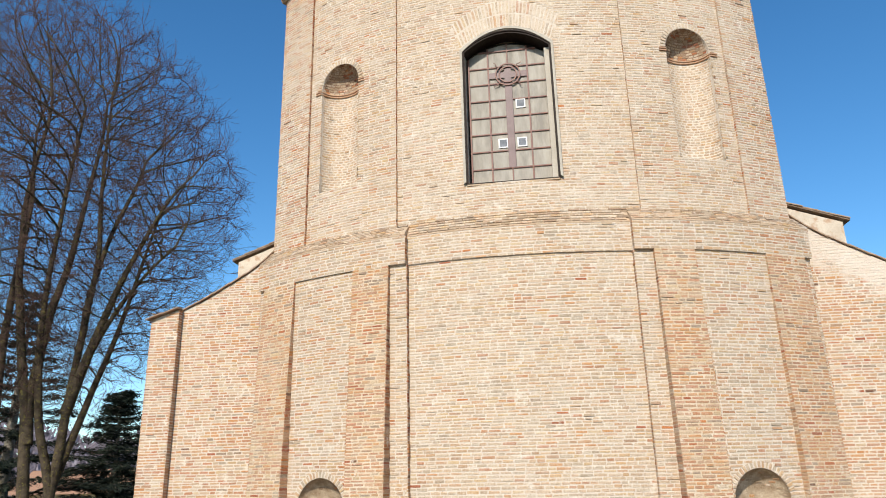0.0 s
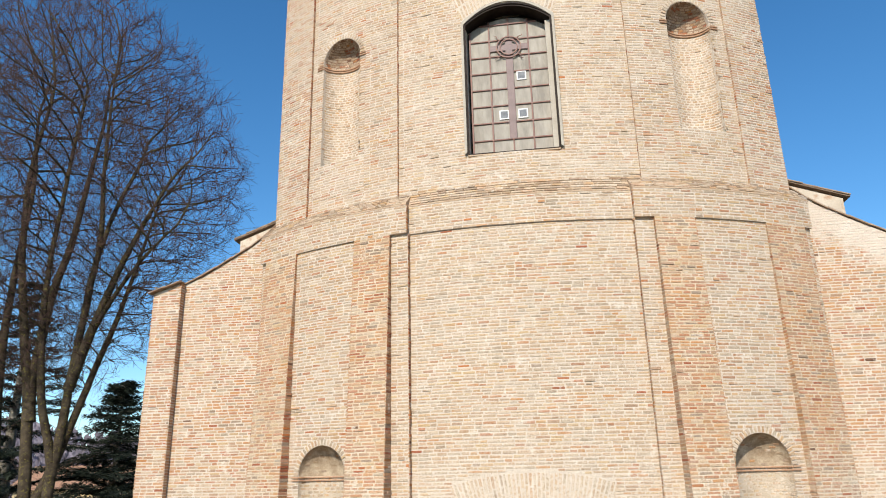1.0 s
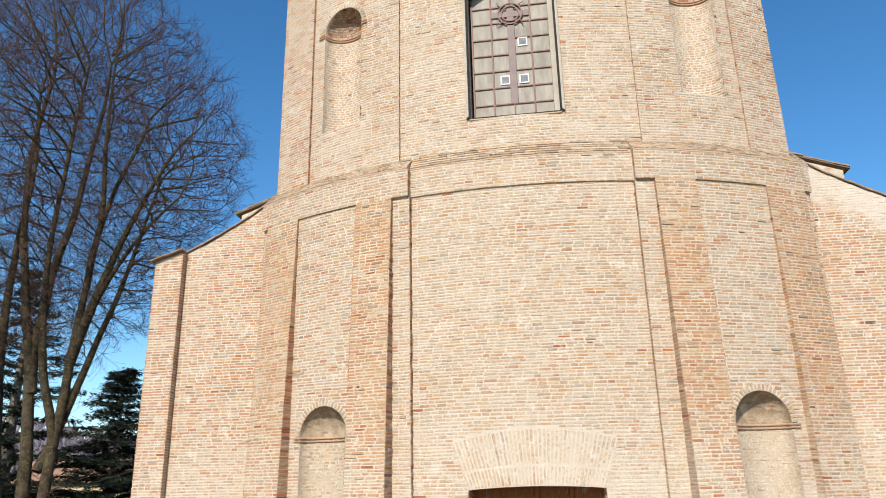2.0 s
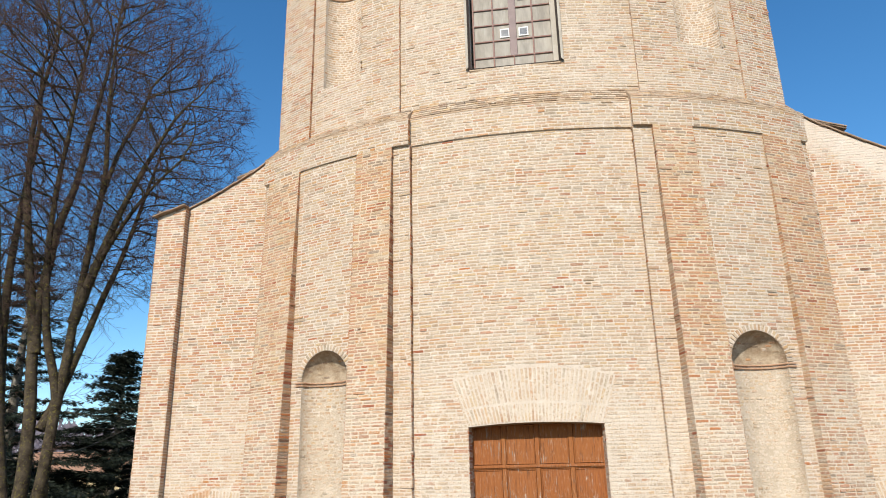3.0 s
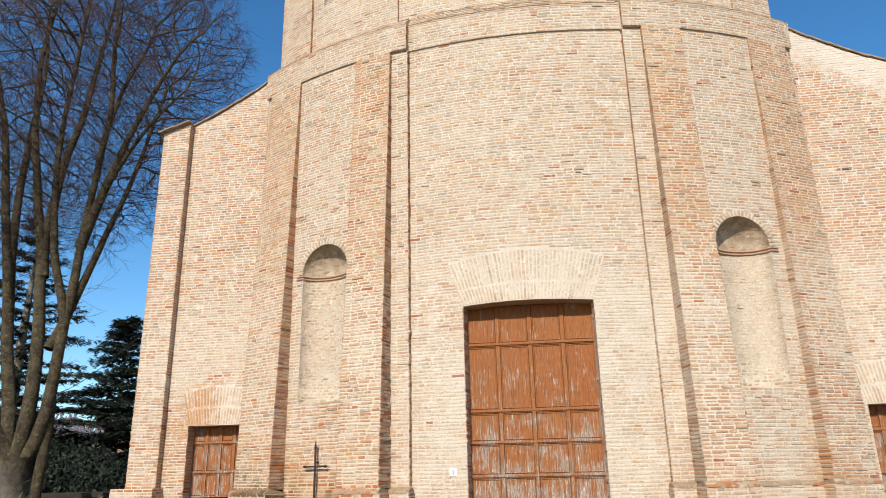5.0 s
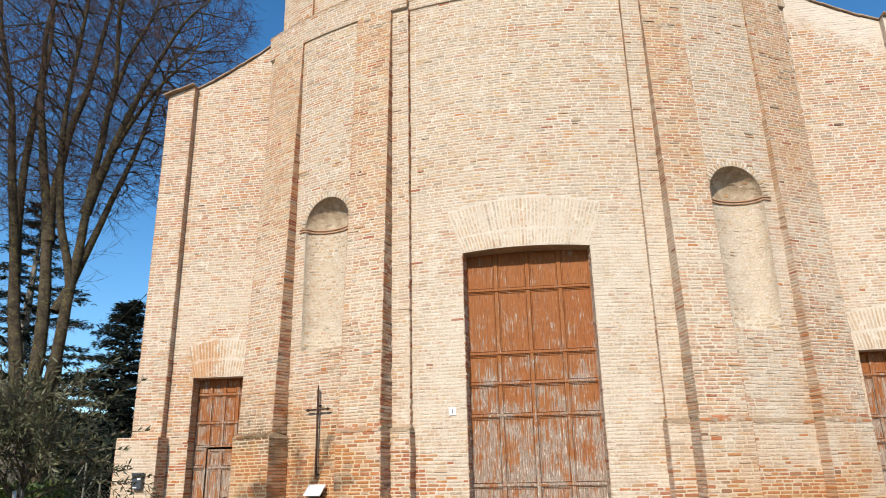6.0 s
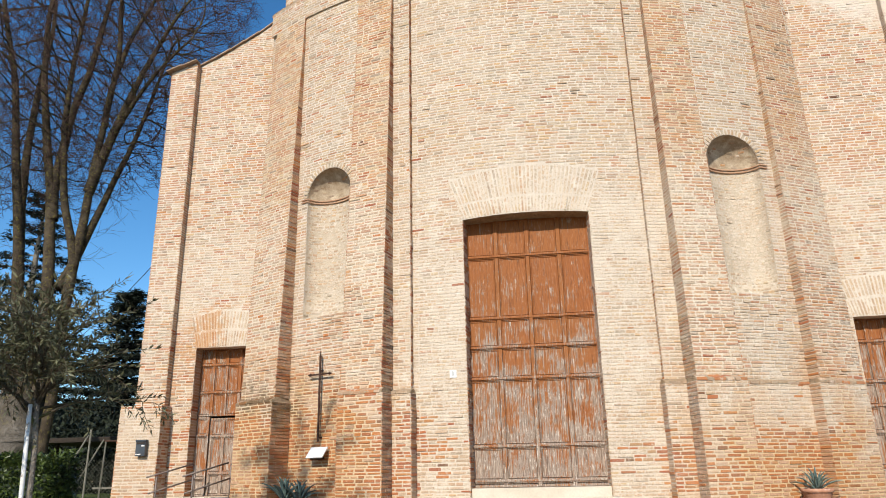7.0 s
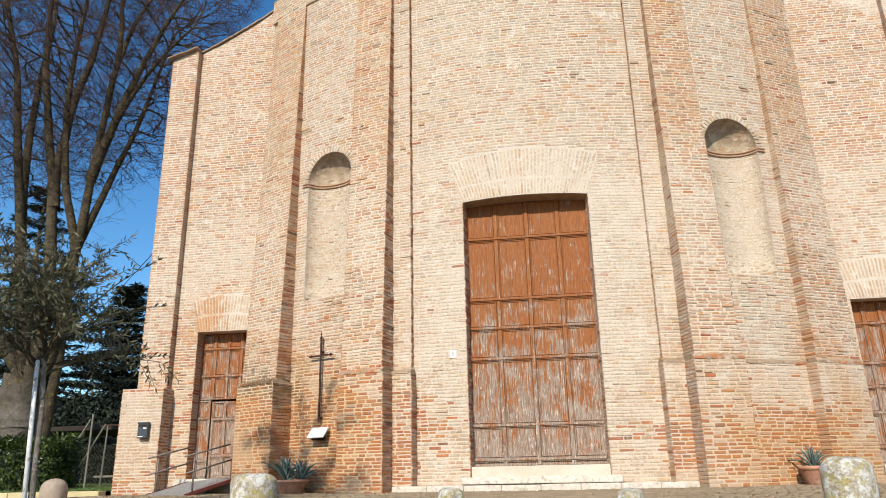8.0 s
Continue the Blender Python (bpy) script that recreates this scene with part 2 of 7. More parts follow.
MAT_TILE = plain("terracotta roof tile", (0.30, 0.15, 0.09), (0.42, 0.25, 0.16), 6.0, 0.9, 0.5, 0.01, 30.0, 0.2, third=(0.20, 0.17, 0.12))
MAT_MARBLE = plain("white stone", (0.55, 0.48, 0.38), (0.70, 0.64, 0.54), 5.0, 0.8, 0.5, 0.01, 18.0, 0.3, third=(0.40, 0.33, 0.25))
MAT_SLAB = plain("smooth cream stone", (0.52, 0.45, 0.345), (0.62, 0.55, 0.44), 2.0, 0.75, 0.2, 0.004, 30.0, 0.3)
MAT_PAVING = plain("paving stones", (0.125, 0.098, 0.068), (0.20, 0.158, 0.11), 2.0, 0.92, 0.7, 0.02, 14.0, 0.2)
MAT_IRON = plain("rusty iron", (0.040, 0.022, 0.016), (0.085, 0.042, 0.027), 20.0, 0.85, 0.4, 0.004, 80.0, 0.2)


# ---- building blocks ----
def mesh_of(name, verts, faces, mat, smooth=False):
    me = bpy.data.meshes.new(name)
    me.from_pydata([tuple(v) for v in verts], [], faces)
    me.materials.append(mat)
    if smooth:
        me.polygons.foreach_set("use_smooth", [True] * len(me.polygons))
    me.update()
    return me


def from_bm(name, bm, mat, smooth=False):
    bmesh.ops.recalc_face_normals(bm, faces=bm.faces)
    me = bpy.data.meshes.new(name)
    bm.to_mesh(me)
    bm.free()
    me.materials.append(mat)
    if smooth:
        me.polygons.foreach_set("use_smooth", [True] * len(me.polygons))
    return me


def part(name, data, parent, label="", matrix=None):
    ob = new(name, data)
    ob.parent = parent
    if matrix is not None:
        ob.matrix_basis = matrix
    return tagged(ob, label) if label else ob


def thing(name, label, category, at=(0, 0, 0), group="", kind=""):
    return tagged_at(new(name), label, category, at, group, kind)


def tagged_at(ob, label, category, at, group="", kind=""):
    ob.location = at
    ob.empty_display_size = 0.3
    return tagged(ob, label, category, group, kind)


def add_box(bm, lo, hi, bevel=0.0, turn=None):
    lo, hi = Vector(lo), Vector(hi)
    m = Matrix.Translation((lo + hi) / 2) @ Matrix.Diagonal((*(hi - lo), 1))
    if turn is not None:
        m = turn @ m
    vs = bmesh.ops.create_cube(bm, size=1.0, matrix=m)["verts"]
    if bevel > 0:
        es = list({e for v in vs for e in v.link_edges})
        bmesh.ops.bevel(bm, geom=es, offset=bevel, segments=2, profile=0.6, affect="EDGES")


def add_tube(bm, a, b, r0, r1=None, sides=10):
    a, b = Vector(a), Vector(b)
    d = b - a
    m = Matrix.Translation((a + b) / 2) @ d.to_track_quat("Z", "Y").to_matrix().to_4x4()
    bmesh.ops.create_cone(bm, cap_ends=True, segments=sides, radius1=r0, radius2=r0 if r1 is None else r1, depth=d.length, matrix=m)


def box_mesh(name, lo, hi, mat, bevel=0.0):
    bm = bmesh.new()
    add_box(bm, lo, hi, bevel)
    return from_bm(name, bm, mat)


# ---- brickwork ----
COURSE, JOINT = 0.0605, 0.0185
rng = random.Random(7)


def brick_shape(k):
    """One worn brick, one unit long and high, its face at y = 0 and its bed 4 cm behind."""
    r = random.Random(k)
    j = lambda s: r.uniform(-s, s)
    rim = [(-0.5, -0.44), (-0.44, -0.5), (0.44, -0.5), (0.5, -0.44), (0.5, 0.44), (0.44, 0.5), (-0.44, 0.5), (-0.5, 0.44)]
    bite = [r.choice((0, 0, 0, 0.10, 0.16)) for _ in rim]
    v = [(x * (1 - b * 0.1) + j(0.03), 0.03, z * (1 - b) + j(0.08)) for (x, z), b in zip(rim, bite)]
    v += [(x * (1 - b * 0.15) + j(0.03), 0.0016 + r.uniform(0, 0.0018), z * (1 - b) + j(0.09)) for (x, z), b in zip(rim, bite)]
    v += [(x * 0.955 + j(0.025), j(0.0010), z * (0.86 - b) + j(0.09)) for (x, z), b in zip(rim, bite)]
    f = [(16, 17, 22, 23), (17, 18, 21, 22), (18, 19, 20, 21)]
    for i in range(8):
        n = (i + 1) % 8
        f += [(i, n, 8 + n, 8 + i), (8 + i, 8 + n, 16 + n, 16 + i)]
    return np.array(v), f


SHAPES = [brick_shape(k) for k in range(24)]
SINGLE = {}


def single_mesh(k, red):
    if (k, red) not in SINGLE:
        v, f = SHAPES[k]
        SINGLE[(k, red)] = mesh_of("brick", v, f, {1: MAT_RED_ONE, 3: MAT_LIMED_ONE, 4: MAT_ROSY_ONE}.get(int(red), MAT_PALE_ONE))
    return SINGLE[(k, red)]


class Brickwork:
    """Gathers bricks as poses, then lays them: those picked by near() singly, the others joined."""

    def __init__(self):
        self.rows = []

    def add(self, centre, along, up, out, length, height, red=False):
        m = np.eye(4)
        wob = rng.uniform(-0.012, 0.012)
        a, u, o = np.array(along), np.array(up), np.array(out)
        a = a + u * wob * 0.4
        m[:3, 0], m[:3, 1], m[:3, 2] = a * length, -o, u * height
        low = centre[2] < 1.9          # the foot of the walls is the more uneven
        lift = rng.uniform(-0.001, 0.006) if low else rng.uniform(-0.0018, 0.0028)
        if rng.random() < (0.06 if low else 0.02):
            lift = rng.uniform(0.006, 0.015)
        if 1.95 < centre[2] < 3.4 + 1.6 * noise.noise((centre[0] * 0.7, centre[2] * 0.8, 2.0)) and abs(centre[0]) > 2.45:      # washed-out joints above the plinth
            lift += rng.uniform(0.001, 0.008)
        m[:3, 3] = np.array(centre) + o * lift
        if red == 1 and centre[2] > 2.0 and rng.random() < 0.97:      # higher up the red ones are bleached
            red = 4
        self.rows.append((m, rng.randrange(len(SHAPES)), red))

    def lay(self, parent, near=None, limit=290):
        single, rest = [], []
        for row in self.rows:
            (single if near is not None and len(single) < limit and near(row[0][:3, 3]) else rest).append(row)
        for m, k, red in single:
            ob = bpy.data.objects.new("brick", single_mesh(k, red))
            scene.collection.objects.link(ob)
            ob.parent = parent
            ob.matrix_basis = Matrix(m.tolist())
        for red in (0, 1, 2, 3, 4):
            pick = [r for r in rest if int(r[2]) == red]
            if not pick:
                continue
            nv = len(SHAPES[0][0])
            pts = np.concatenate([SHAPES[k][0] @ m[:3, :3].T + m[:3, 3] for m, k, _ in pick])
            f0 = np.array(SHAPES[0][1])
            quads = (f0[None] + (np.arange(len(pick)) * nv)[:, None, None]).reshape(-1)
            me = bpy.data.meshes.new("brickwork")
            me.vertices.add(len(pts))
            me.vertices.foreach_set("co", pts.ravel())
            me.loops.add(len(quads))
            me.loops.foreach_set("vertex_index", quads)
            me.polygons.add(len(quads) // 4)
            me.polygons.foreach_set("loop_start", np.arange(0, len(quads), 4))
            me.polygons.foreach_set("use_smooth", [False] * (len(quads) // 4))
            me.materials.append((MAT_PALE, MAT_RED, MAT_MOSSY, MAT_LIMED, MAT_ROSY)[red])
            me.update(calc_edges=True)
            me.validate()
            tagged(part("brickwork", me, parent), kind="stuff")


def courses(surface, s0, s1, z0, z1, work, holes=(), top=None, red_chance=None, phase=0.0):
    """Bricks in courses over a surface: surface(s, z) gives place, along, up and out; s in metres. holes: functions of z that give (s0, s1) or None."""
    n = int(round((z1 - z0) / COURSE))
    tall = [rng.uniform(0.86, 1.14) for _ in range(n)]      # no two courses are quite of one height
    unit_h = (z1 - z0) / max(sum(tall), 1e-6)
    zc = z0
    for k in range(n):
        ch = tall[k] * unit_h
        zc = z0 + (sum(tall[:k]) + tall[k] / 2) * unit_h
        spans = [(s0, s1)]
        for hole in holes:
            h = hole(zc)
            if h:
                spans = [q for a, b in spans for q in ((a, min(b, h[0])), (max(a, h[1]), b)) if q[1] - q[0] > 0.03]
        for a, b in spans:
            s = a - rng.uniform(-0.004, 0.012)
            b = b + rng.uniform(-0.006, 0.008)
            first = True
            while s < b - 0.02:
                u = rng.random()
                length = rng.uniform(0.112, 0.14) if u < 0.36 else rng.uniform(0.165, 0.25)
                if first and k % 2:
                    length = 0.118 + rng.uniform(0, 0.02)
                first = False
                if b - (s + length) < 0.07:
                    length = b - s - 0.003
                    if length > 0.30:
                        length = length / 2 - 0.006
                mid = s + length / 2
                if top is None or top(mid) > zc + ch * 0.45:
                    zz = zc + rng.uniform(-0.003, 0.003) + 0.007 * math.sin(mid * 0.9 + k * 0.15 + phase) + 0.012 * noise.noise((mid * 0.55, zc * 0.35, phase))
                    place, al, up, out = surface(mid, zz)
                    red = red_chance is not None and rng.random() < red_chance(mid, zc)
                    if not red and zc < 1.9 and rng.random() < 0.22:
                        red = 3
                    work.add(place, al, up, out, length - rng.uniform(0, 0.006), ch - JOINT + rng.uniform(-0.008, 0.005), red)
                s += length + JOINT * rng.uniform(0.7, 1.2)


def wall_solid(name, front, s_list, spans, depth, parent, mat=None, label=""):
    """A wall as a solid behind its mortar face: front(s, z, h) gives a place h metres proud; spans(s) gives the (z0, z1) that are wall above s."""
    verts, faces = [], []

    def quad(*p):
        i = len(verts)
        verts.extend(p)
        faces.append(tuple(range(i, i + len(p))))

    for k in range(len(s_list) - 1):
        a, b = s_list[k], s_list[k + 1]
        e = 1e-4
        for (za0, za1), (zb0, zb1) in zip(spans(a + e), spans(b - e)):
            f = [front(a, za0, -0.0034), front(b, zb0, -0.0034), front(b, zb1, -0.0034), front(a, za1, -0.0034)]
            r = [front(a, za0, -depth), front(b, zb0, -depth), front(b, zb1, -depth), front(a, za1, -depth)]
            quad(*f)
            quad(r[3], r[2], r[1], r[0])
            quad(f[3], f[2], r[2], r[3])
            quad(f[1], f[0], r[0], r[1])
            if k == 0:
                quad(f[0], f[3], r[3], r[0])
            if k == len(s_list) - 2:
                quad(f[2], f[1], r[1], r[2])
        sa, sb = spans(a - e) if k else None, spans(a + e)
        if sa is not None and len(sa) != len(sb):
            hi = max(sa, sb, key=len)
            for (p0, p1), (q0, q1) in zip(hi[:-1], hi[1:]):
                quad(front(a, p1, -0.0034), front(a, q0, -0.0034), front(a, q0, -depth), front(a, p1, -depth))
    me = mesh_of(name, verts, faces, mat or MAT_MORTAR)
    bm = bmesh.new()
    bm.from_mesh(me)
    bmesh.ops.remove_doubles(bm, verts=bm.verts, dist=1e-5)
    bm.to_mesh(me)
    bm.free()
    return part(name, me, parent, label)


# ---- the church ----
R0, Y0 = 10.5, -0.07          # the convex front: its radius, and how far its middle stands before the origin
GROUND = -0.15
arc = lambda u: R0 * math.asin(u / R0)


def bowed(off):
    """A wall that follows the convex front, off(z) proud of it."""
    def front(s, z, h):
        a, r = s / R0, R0 + off(z) + h
        return Vector((r * math.sin(a), Y0 + R0 - r * math.cos(a), z))

    def surface(s, z):
        a = s / R0
        slope = off(z + 0.5) - off(z - 0.5)
        out = Vector((math.sin(a), -math.cos(a), 0))
        up = (Vector((0, 0, 1)) + out * slope).normalized()
        return front(s, z, 0), Vector((math.cos(a), math.sin(a), 0)), up, (out - Vector((0, 0, slope))).normalized()
    return front, surface


def flat(y):
    def front(s, z, h):
        return Vector((s, y - h, z))

    def surface(s, z):
        return front(s, z, 0), Vector((1, 0, 0)), Vector((0, 0, 1)), Vector((0, -1, 0))
    return front, surface


church = thing("church", "old pale brick baroque church with a bowed front, on paving", "church")


# where the lime fell off the foot of the walls: along, height, half width, half height, how bare
SPALLED = ((-8.3, 1.1, 0.9, 0.9, -0.7), (-7.6, 1.0, 0.3, 1.5, -0.3), (-8.3, 0.05, 0.9, 0.3, 0.5), (4.35, 0.75, 0.75, 0.45, 1.2), (5.6, 0.8, 0.5, 0.8, -0.5), (3.4, 0.8, 0.3, 0.6, -0.4), (2.35, 0.75, 0.35, 0.6, 0.6), (-3.0, 0.6, 0.8, 0.9, 0.85), (-5.0, 1.1, 0.6, 1.0, 0.7), (-4.0, 0.9, 0.6, 0.9, 0.75), (-2.4, 0.3, 0.3, 0.5, 0.5), (3.0, 1.6, 0.8, 0.35, -0.4), (6.0, 1.2, 0.6, 0.6, -0.3))


def red_low(s, z):
    n = noise.noise((s * 0.8, z * 1.1, 3.0)) + 0.5 * noise.noise((s * 2.5, z * 2.5, 9.0))
    if z < 1.95:
        away = min(1.0, max(0.0, (abs(s) - 1.9) / 0.9))   # the strips beside the door stayed pale
        worn = 0.20 if 0.15 < z < 1.1 else 0.06
        deep = 0.98 - 0.50 * z if z > 0.12 else 0.4
        spalled = sum(g * math.exp(-((s - c) / w) ** 2 - ((z - h) / t) ** 2) for c, h, w, t, g in SPALLED)
        return min(0.95, max(0.03, 0.55 * (worn + (deep - worn) * away) + 1.0 * n + spalled))
    return max(0.02, (0.07 if abs(s) < 2.6 else 0.16) + 0.35 * n + (0.40 if s < -2.3 and z < 3.6 else 0.0))


def red_some(s, z):
    return red_low(s, z) if z < 1.95 else max(0.04, (0.9 if s > 4.6 else 0.7) + 0.5 * noise.noise((s * 1.2, z * 0.5, 1.0)))


def bowed_wall(name, u0, u1, z0, z1, off, label="", holes=(), spans=None, red=red_low, near=None, depth=0.6, breaks=(), mat=None):
    front, surface = bowed(off)
    s0, s1 = arc(u0), arc(u1)
    n = max(1, int(abs(s1 - s0) / 0.3))
    keep = sorted({s0, s1} | {arc(b) for b in breaks})
    keep = sorted(keep + [c for c in (s0 + (s1 - s0) * k / n for k in range(1, n)) if min(abs(c - q) for q in keep) > 0.03])
    body = wall_solid(name, front, keep, spans or (lambda s: [(z0, z1)]), depth, church, mat, label)
    work = Brickwork()
    courses(surface, s0, s1, z0, z1, work, holes, red_chance=red, phase=u0)
    work.lay(body, near)
    return body


def return_wall(u, z0, z1, off0, off1, facing):
    """The side of a pilaster, from off0(z) out to off1(z); facing: +1 looks towards larger u."""
    a = arc(u) / R0
    out, side = Vector((math.sin(a), -math.cos(a), 0)), Vector((math.cos(a), math.sin(a), 0)) * facing
    at = lambda r, z: Vector((0, Y0 + R0, z)) + out * (R0 + r)
    work = Brickwork()
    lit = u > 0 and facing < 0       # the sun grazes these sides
    n = int(round((z1 - z0) / COURSE))
    ch = (z1 - z0) / n
    for k in range(n):
        z = z0 + (k + 0.5) * ch
        a0, a1 = off0(z) + 0.005, off1(z) - 0.001
        w = a1 - a0
        if w < 0.02:
            continue
        cuts = [a0, a1] if w < 0.27 or (k % 2 and w < 0.3) else [a0, a0 + (0.12 if k % 2 else w - 0.13), a1]
        for p, q in zip(cuts[:-1], cuts[1:]):
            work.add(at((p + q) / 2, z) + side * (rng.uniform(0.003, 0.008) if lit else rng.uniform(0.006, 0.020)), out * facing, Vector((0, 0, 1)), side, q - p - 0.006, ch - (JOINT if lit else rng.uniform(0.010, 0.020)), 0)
            # unlit sides draw darker red bricks: their shade is put into the colour
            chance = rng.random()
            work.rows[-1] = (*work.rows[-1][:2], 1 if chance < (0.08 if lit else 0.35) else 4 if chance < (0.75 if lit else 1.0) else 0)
    return work


near_low = lambda p: p[2] < 2.6

# middle bay with the door's opening
DOOR_U, DOOR_B, DOOR_T = 1.16, 0.05, 5.0
door_top = lambda u: DOOR_T + 0.05 * (1 - (u / DOOR_U) ** 2)


def door_spans(s):
    u = R0 * math.sin(s / R0)
    return [(GROUND - 0.3, DOOR_B), (door_top(u), 10.5)] if abs(u) < DOOR_U else [(GROUND - 0.3, 10.5)]


def fan_hole(half0, half1, z0, z1, centre=0.0, bent=True, rise=0.2):
    def hole(z):
        if z0 < z < z1:
            h = half0 + (half1 - half0) * (z - z0) / (z1 - z0)
            if z > z1 - rise:
                h *= math.sqrt(max(0.0, (z1 - z) / rise))
            return (arc(centre - h), arc(centre + h)) if bent else (centre - h, centre + h)
    return hole


def fan(work, surface, centre, z0, z1, half0, half1, rows=((0.0, 0.34), (0.37, 0.69), (0.70, 1.0)), bow=0.06, rise=0.2, bent=True, red=lambda f: 0.05):
    """A flat arch of bricks on end that lean outwards, in rows, over an opening."""
    n = int(2 * half0 / 0.057)
    for k in range(n):
        f = (k + 0.5) / n * 2 - 1
        cut = rng.uniform(0.56, 0.82)
        tint = 1 if rng.random() < red(f) else None
        for r0, r1 in (rows if len(rows) < 3 else (rows[0], (rows[1][0], cut), (cut + 0.012, 1.0))):
            q0 = z0 + (z1 - rise - z0) * r0 + (bow + (rise - bow) * r0) * (1 - f * f)
            q1 = z0 + (z1 - rise - z0) * r1 + (bow + (rise - bow) * r1) * (1 - f * f)
            u0, u1 = centre + f * (half0 + (half1 - half0) * r0), centre + f * (half0 + (half1 - half0) * r1)
            um, zm = (u0 + u1) / 2, (q0 + q1) / 2
            place, al, up, out = surface(arc(um) if bent else um, zm)
            d = (al * (u1 - u0) + up * (q1 - q0))
            length = d.length
            d.normalize()
            work.add(place, d, out.cross(d), out, length - 0.014, 0.057 * (1 + 0.2 * r0) - 0.018, 0 if rng.random() < 0.45 else 3)
            if tint:
                work.rows[-1] = (*work.rows[-1][:2], 4)


facade = bowed_wall("facade_wall", -2.15, 2.15, GROUND - 0.3, 10.5, lambda z: 0.0, "pale weathered brick wall of the bowed middle bay",
                    holes=[lambda z: (arc(-DOOR_U), arc(DOOR_U)) if DOOR_B < z < DOOR_T else None, fan_hole(1.16, 1.48, DOOR_T, 6.02)], spans=door_spans,
                    near=lambda p: p[2] < 3.2 and abs(p[0]) > 1.1, breaks=(-DOOR_U, DOOR_U))
arch_work = Brickwork()
fan(arch_work, bowed(lambda z: 0.0)[1], 0.0, DOOR_T + 0.01, 5.98, 1.16, 1.47, bow=0.05)
door_arch = part("door_arch", box_mesh("door_arch", (-1.1, 0.05, 5.1), (1.1, 0.3, 5.9), MAT_MORTAR), church, "flat arch of bricks on end over the main door")
arch_work.lay(door_arch, lambda p: True)
bowed_wall("frieze", -2.15, 2.15, 10.5, 11.07, lambda z: 0.036, "projecting brick band under the ledge")

# plans of the bays on either side: from, to, proud above, proud at the plinth
p1 = lambda z: 0.17 + max(0.0, 10.5 - z) * 0.044
BATTER, STEP = {-1: 0.040, 1: 0.0255}, {-1: 0.62, 1: 0.42}     # the outer pilasters lean back differently, and their plinths stand out differently
strip_off, bay_off = (lambda z: 0.10), (lambda z: 0.13)
PLINTH = 1.92
NICHE_U0, NICHE_U1 = 3.39, 4.42
NICHE_C, NICHE_R = (NICHE_U0 + NICHE_U1) / 2, 0.555


def niche_hole(z_base, z_spring, sc, r):
    def hole(z):
        if z_base < z < z_spring:
            return sc - r, sc + r
        if z_spring <= z < z_spring + r + 0.13:
            d = z - z_spring
            w = math.sqrt(max(0.0, (r + 0.12) ** 2 - d * d))
            return sc - w, sc + w
    return hole


def niche_spans(z0, z1, z_base, z_spring, sc, r):
    def spans(s):
        d = abs(s - sc)
        if d < r:
            return [(z0, z_base), (z_spring + math.sqrt(max(0.0, r * r - d * d)), z1)]
        return [(z0, z1)]
    return spans


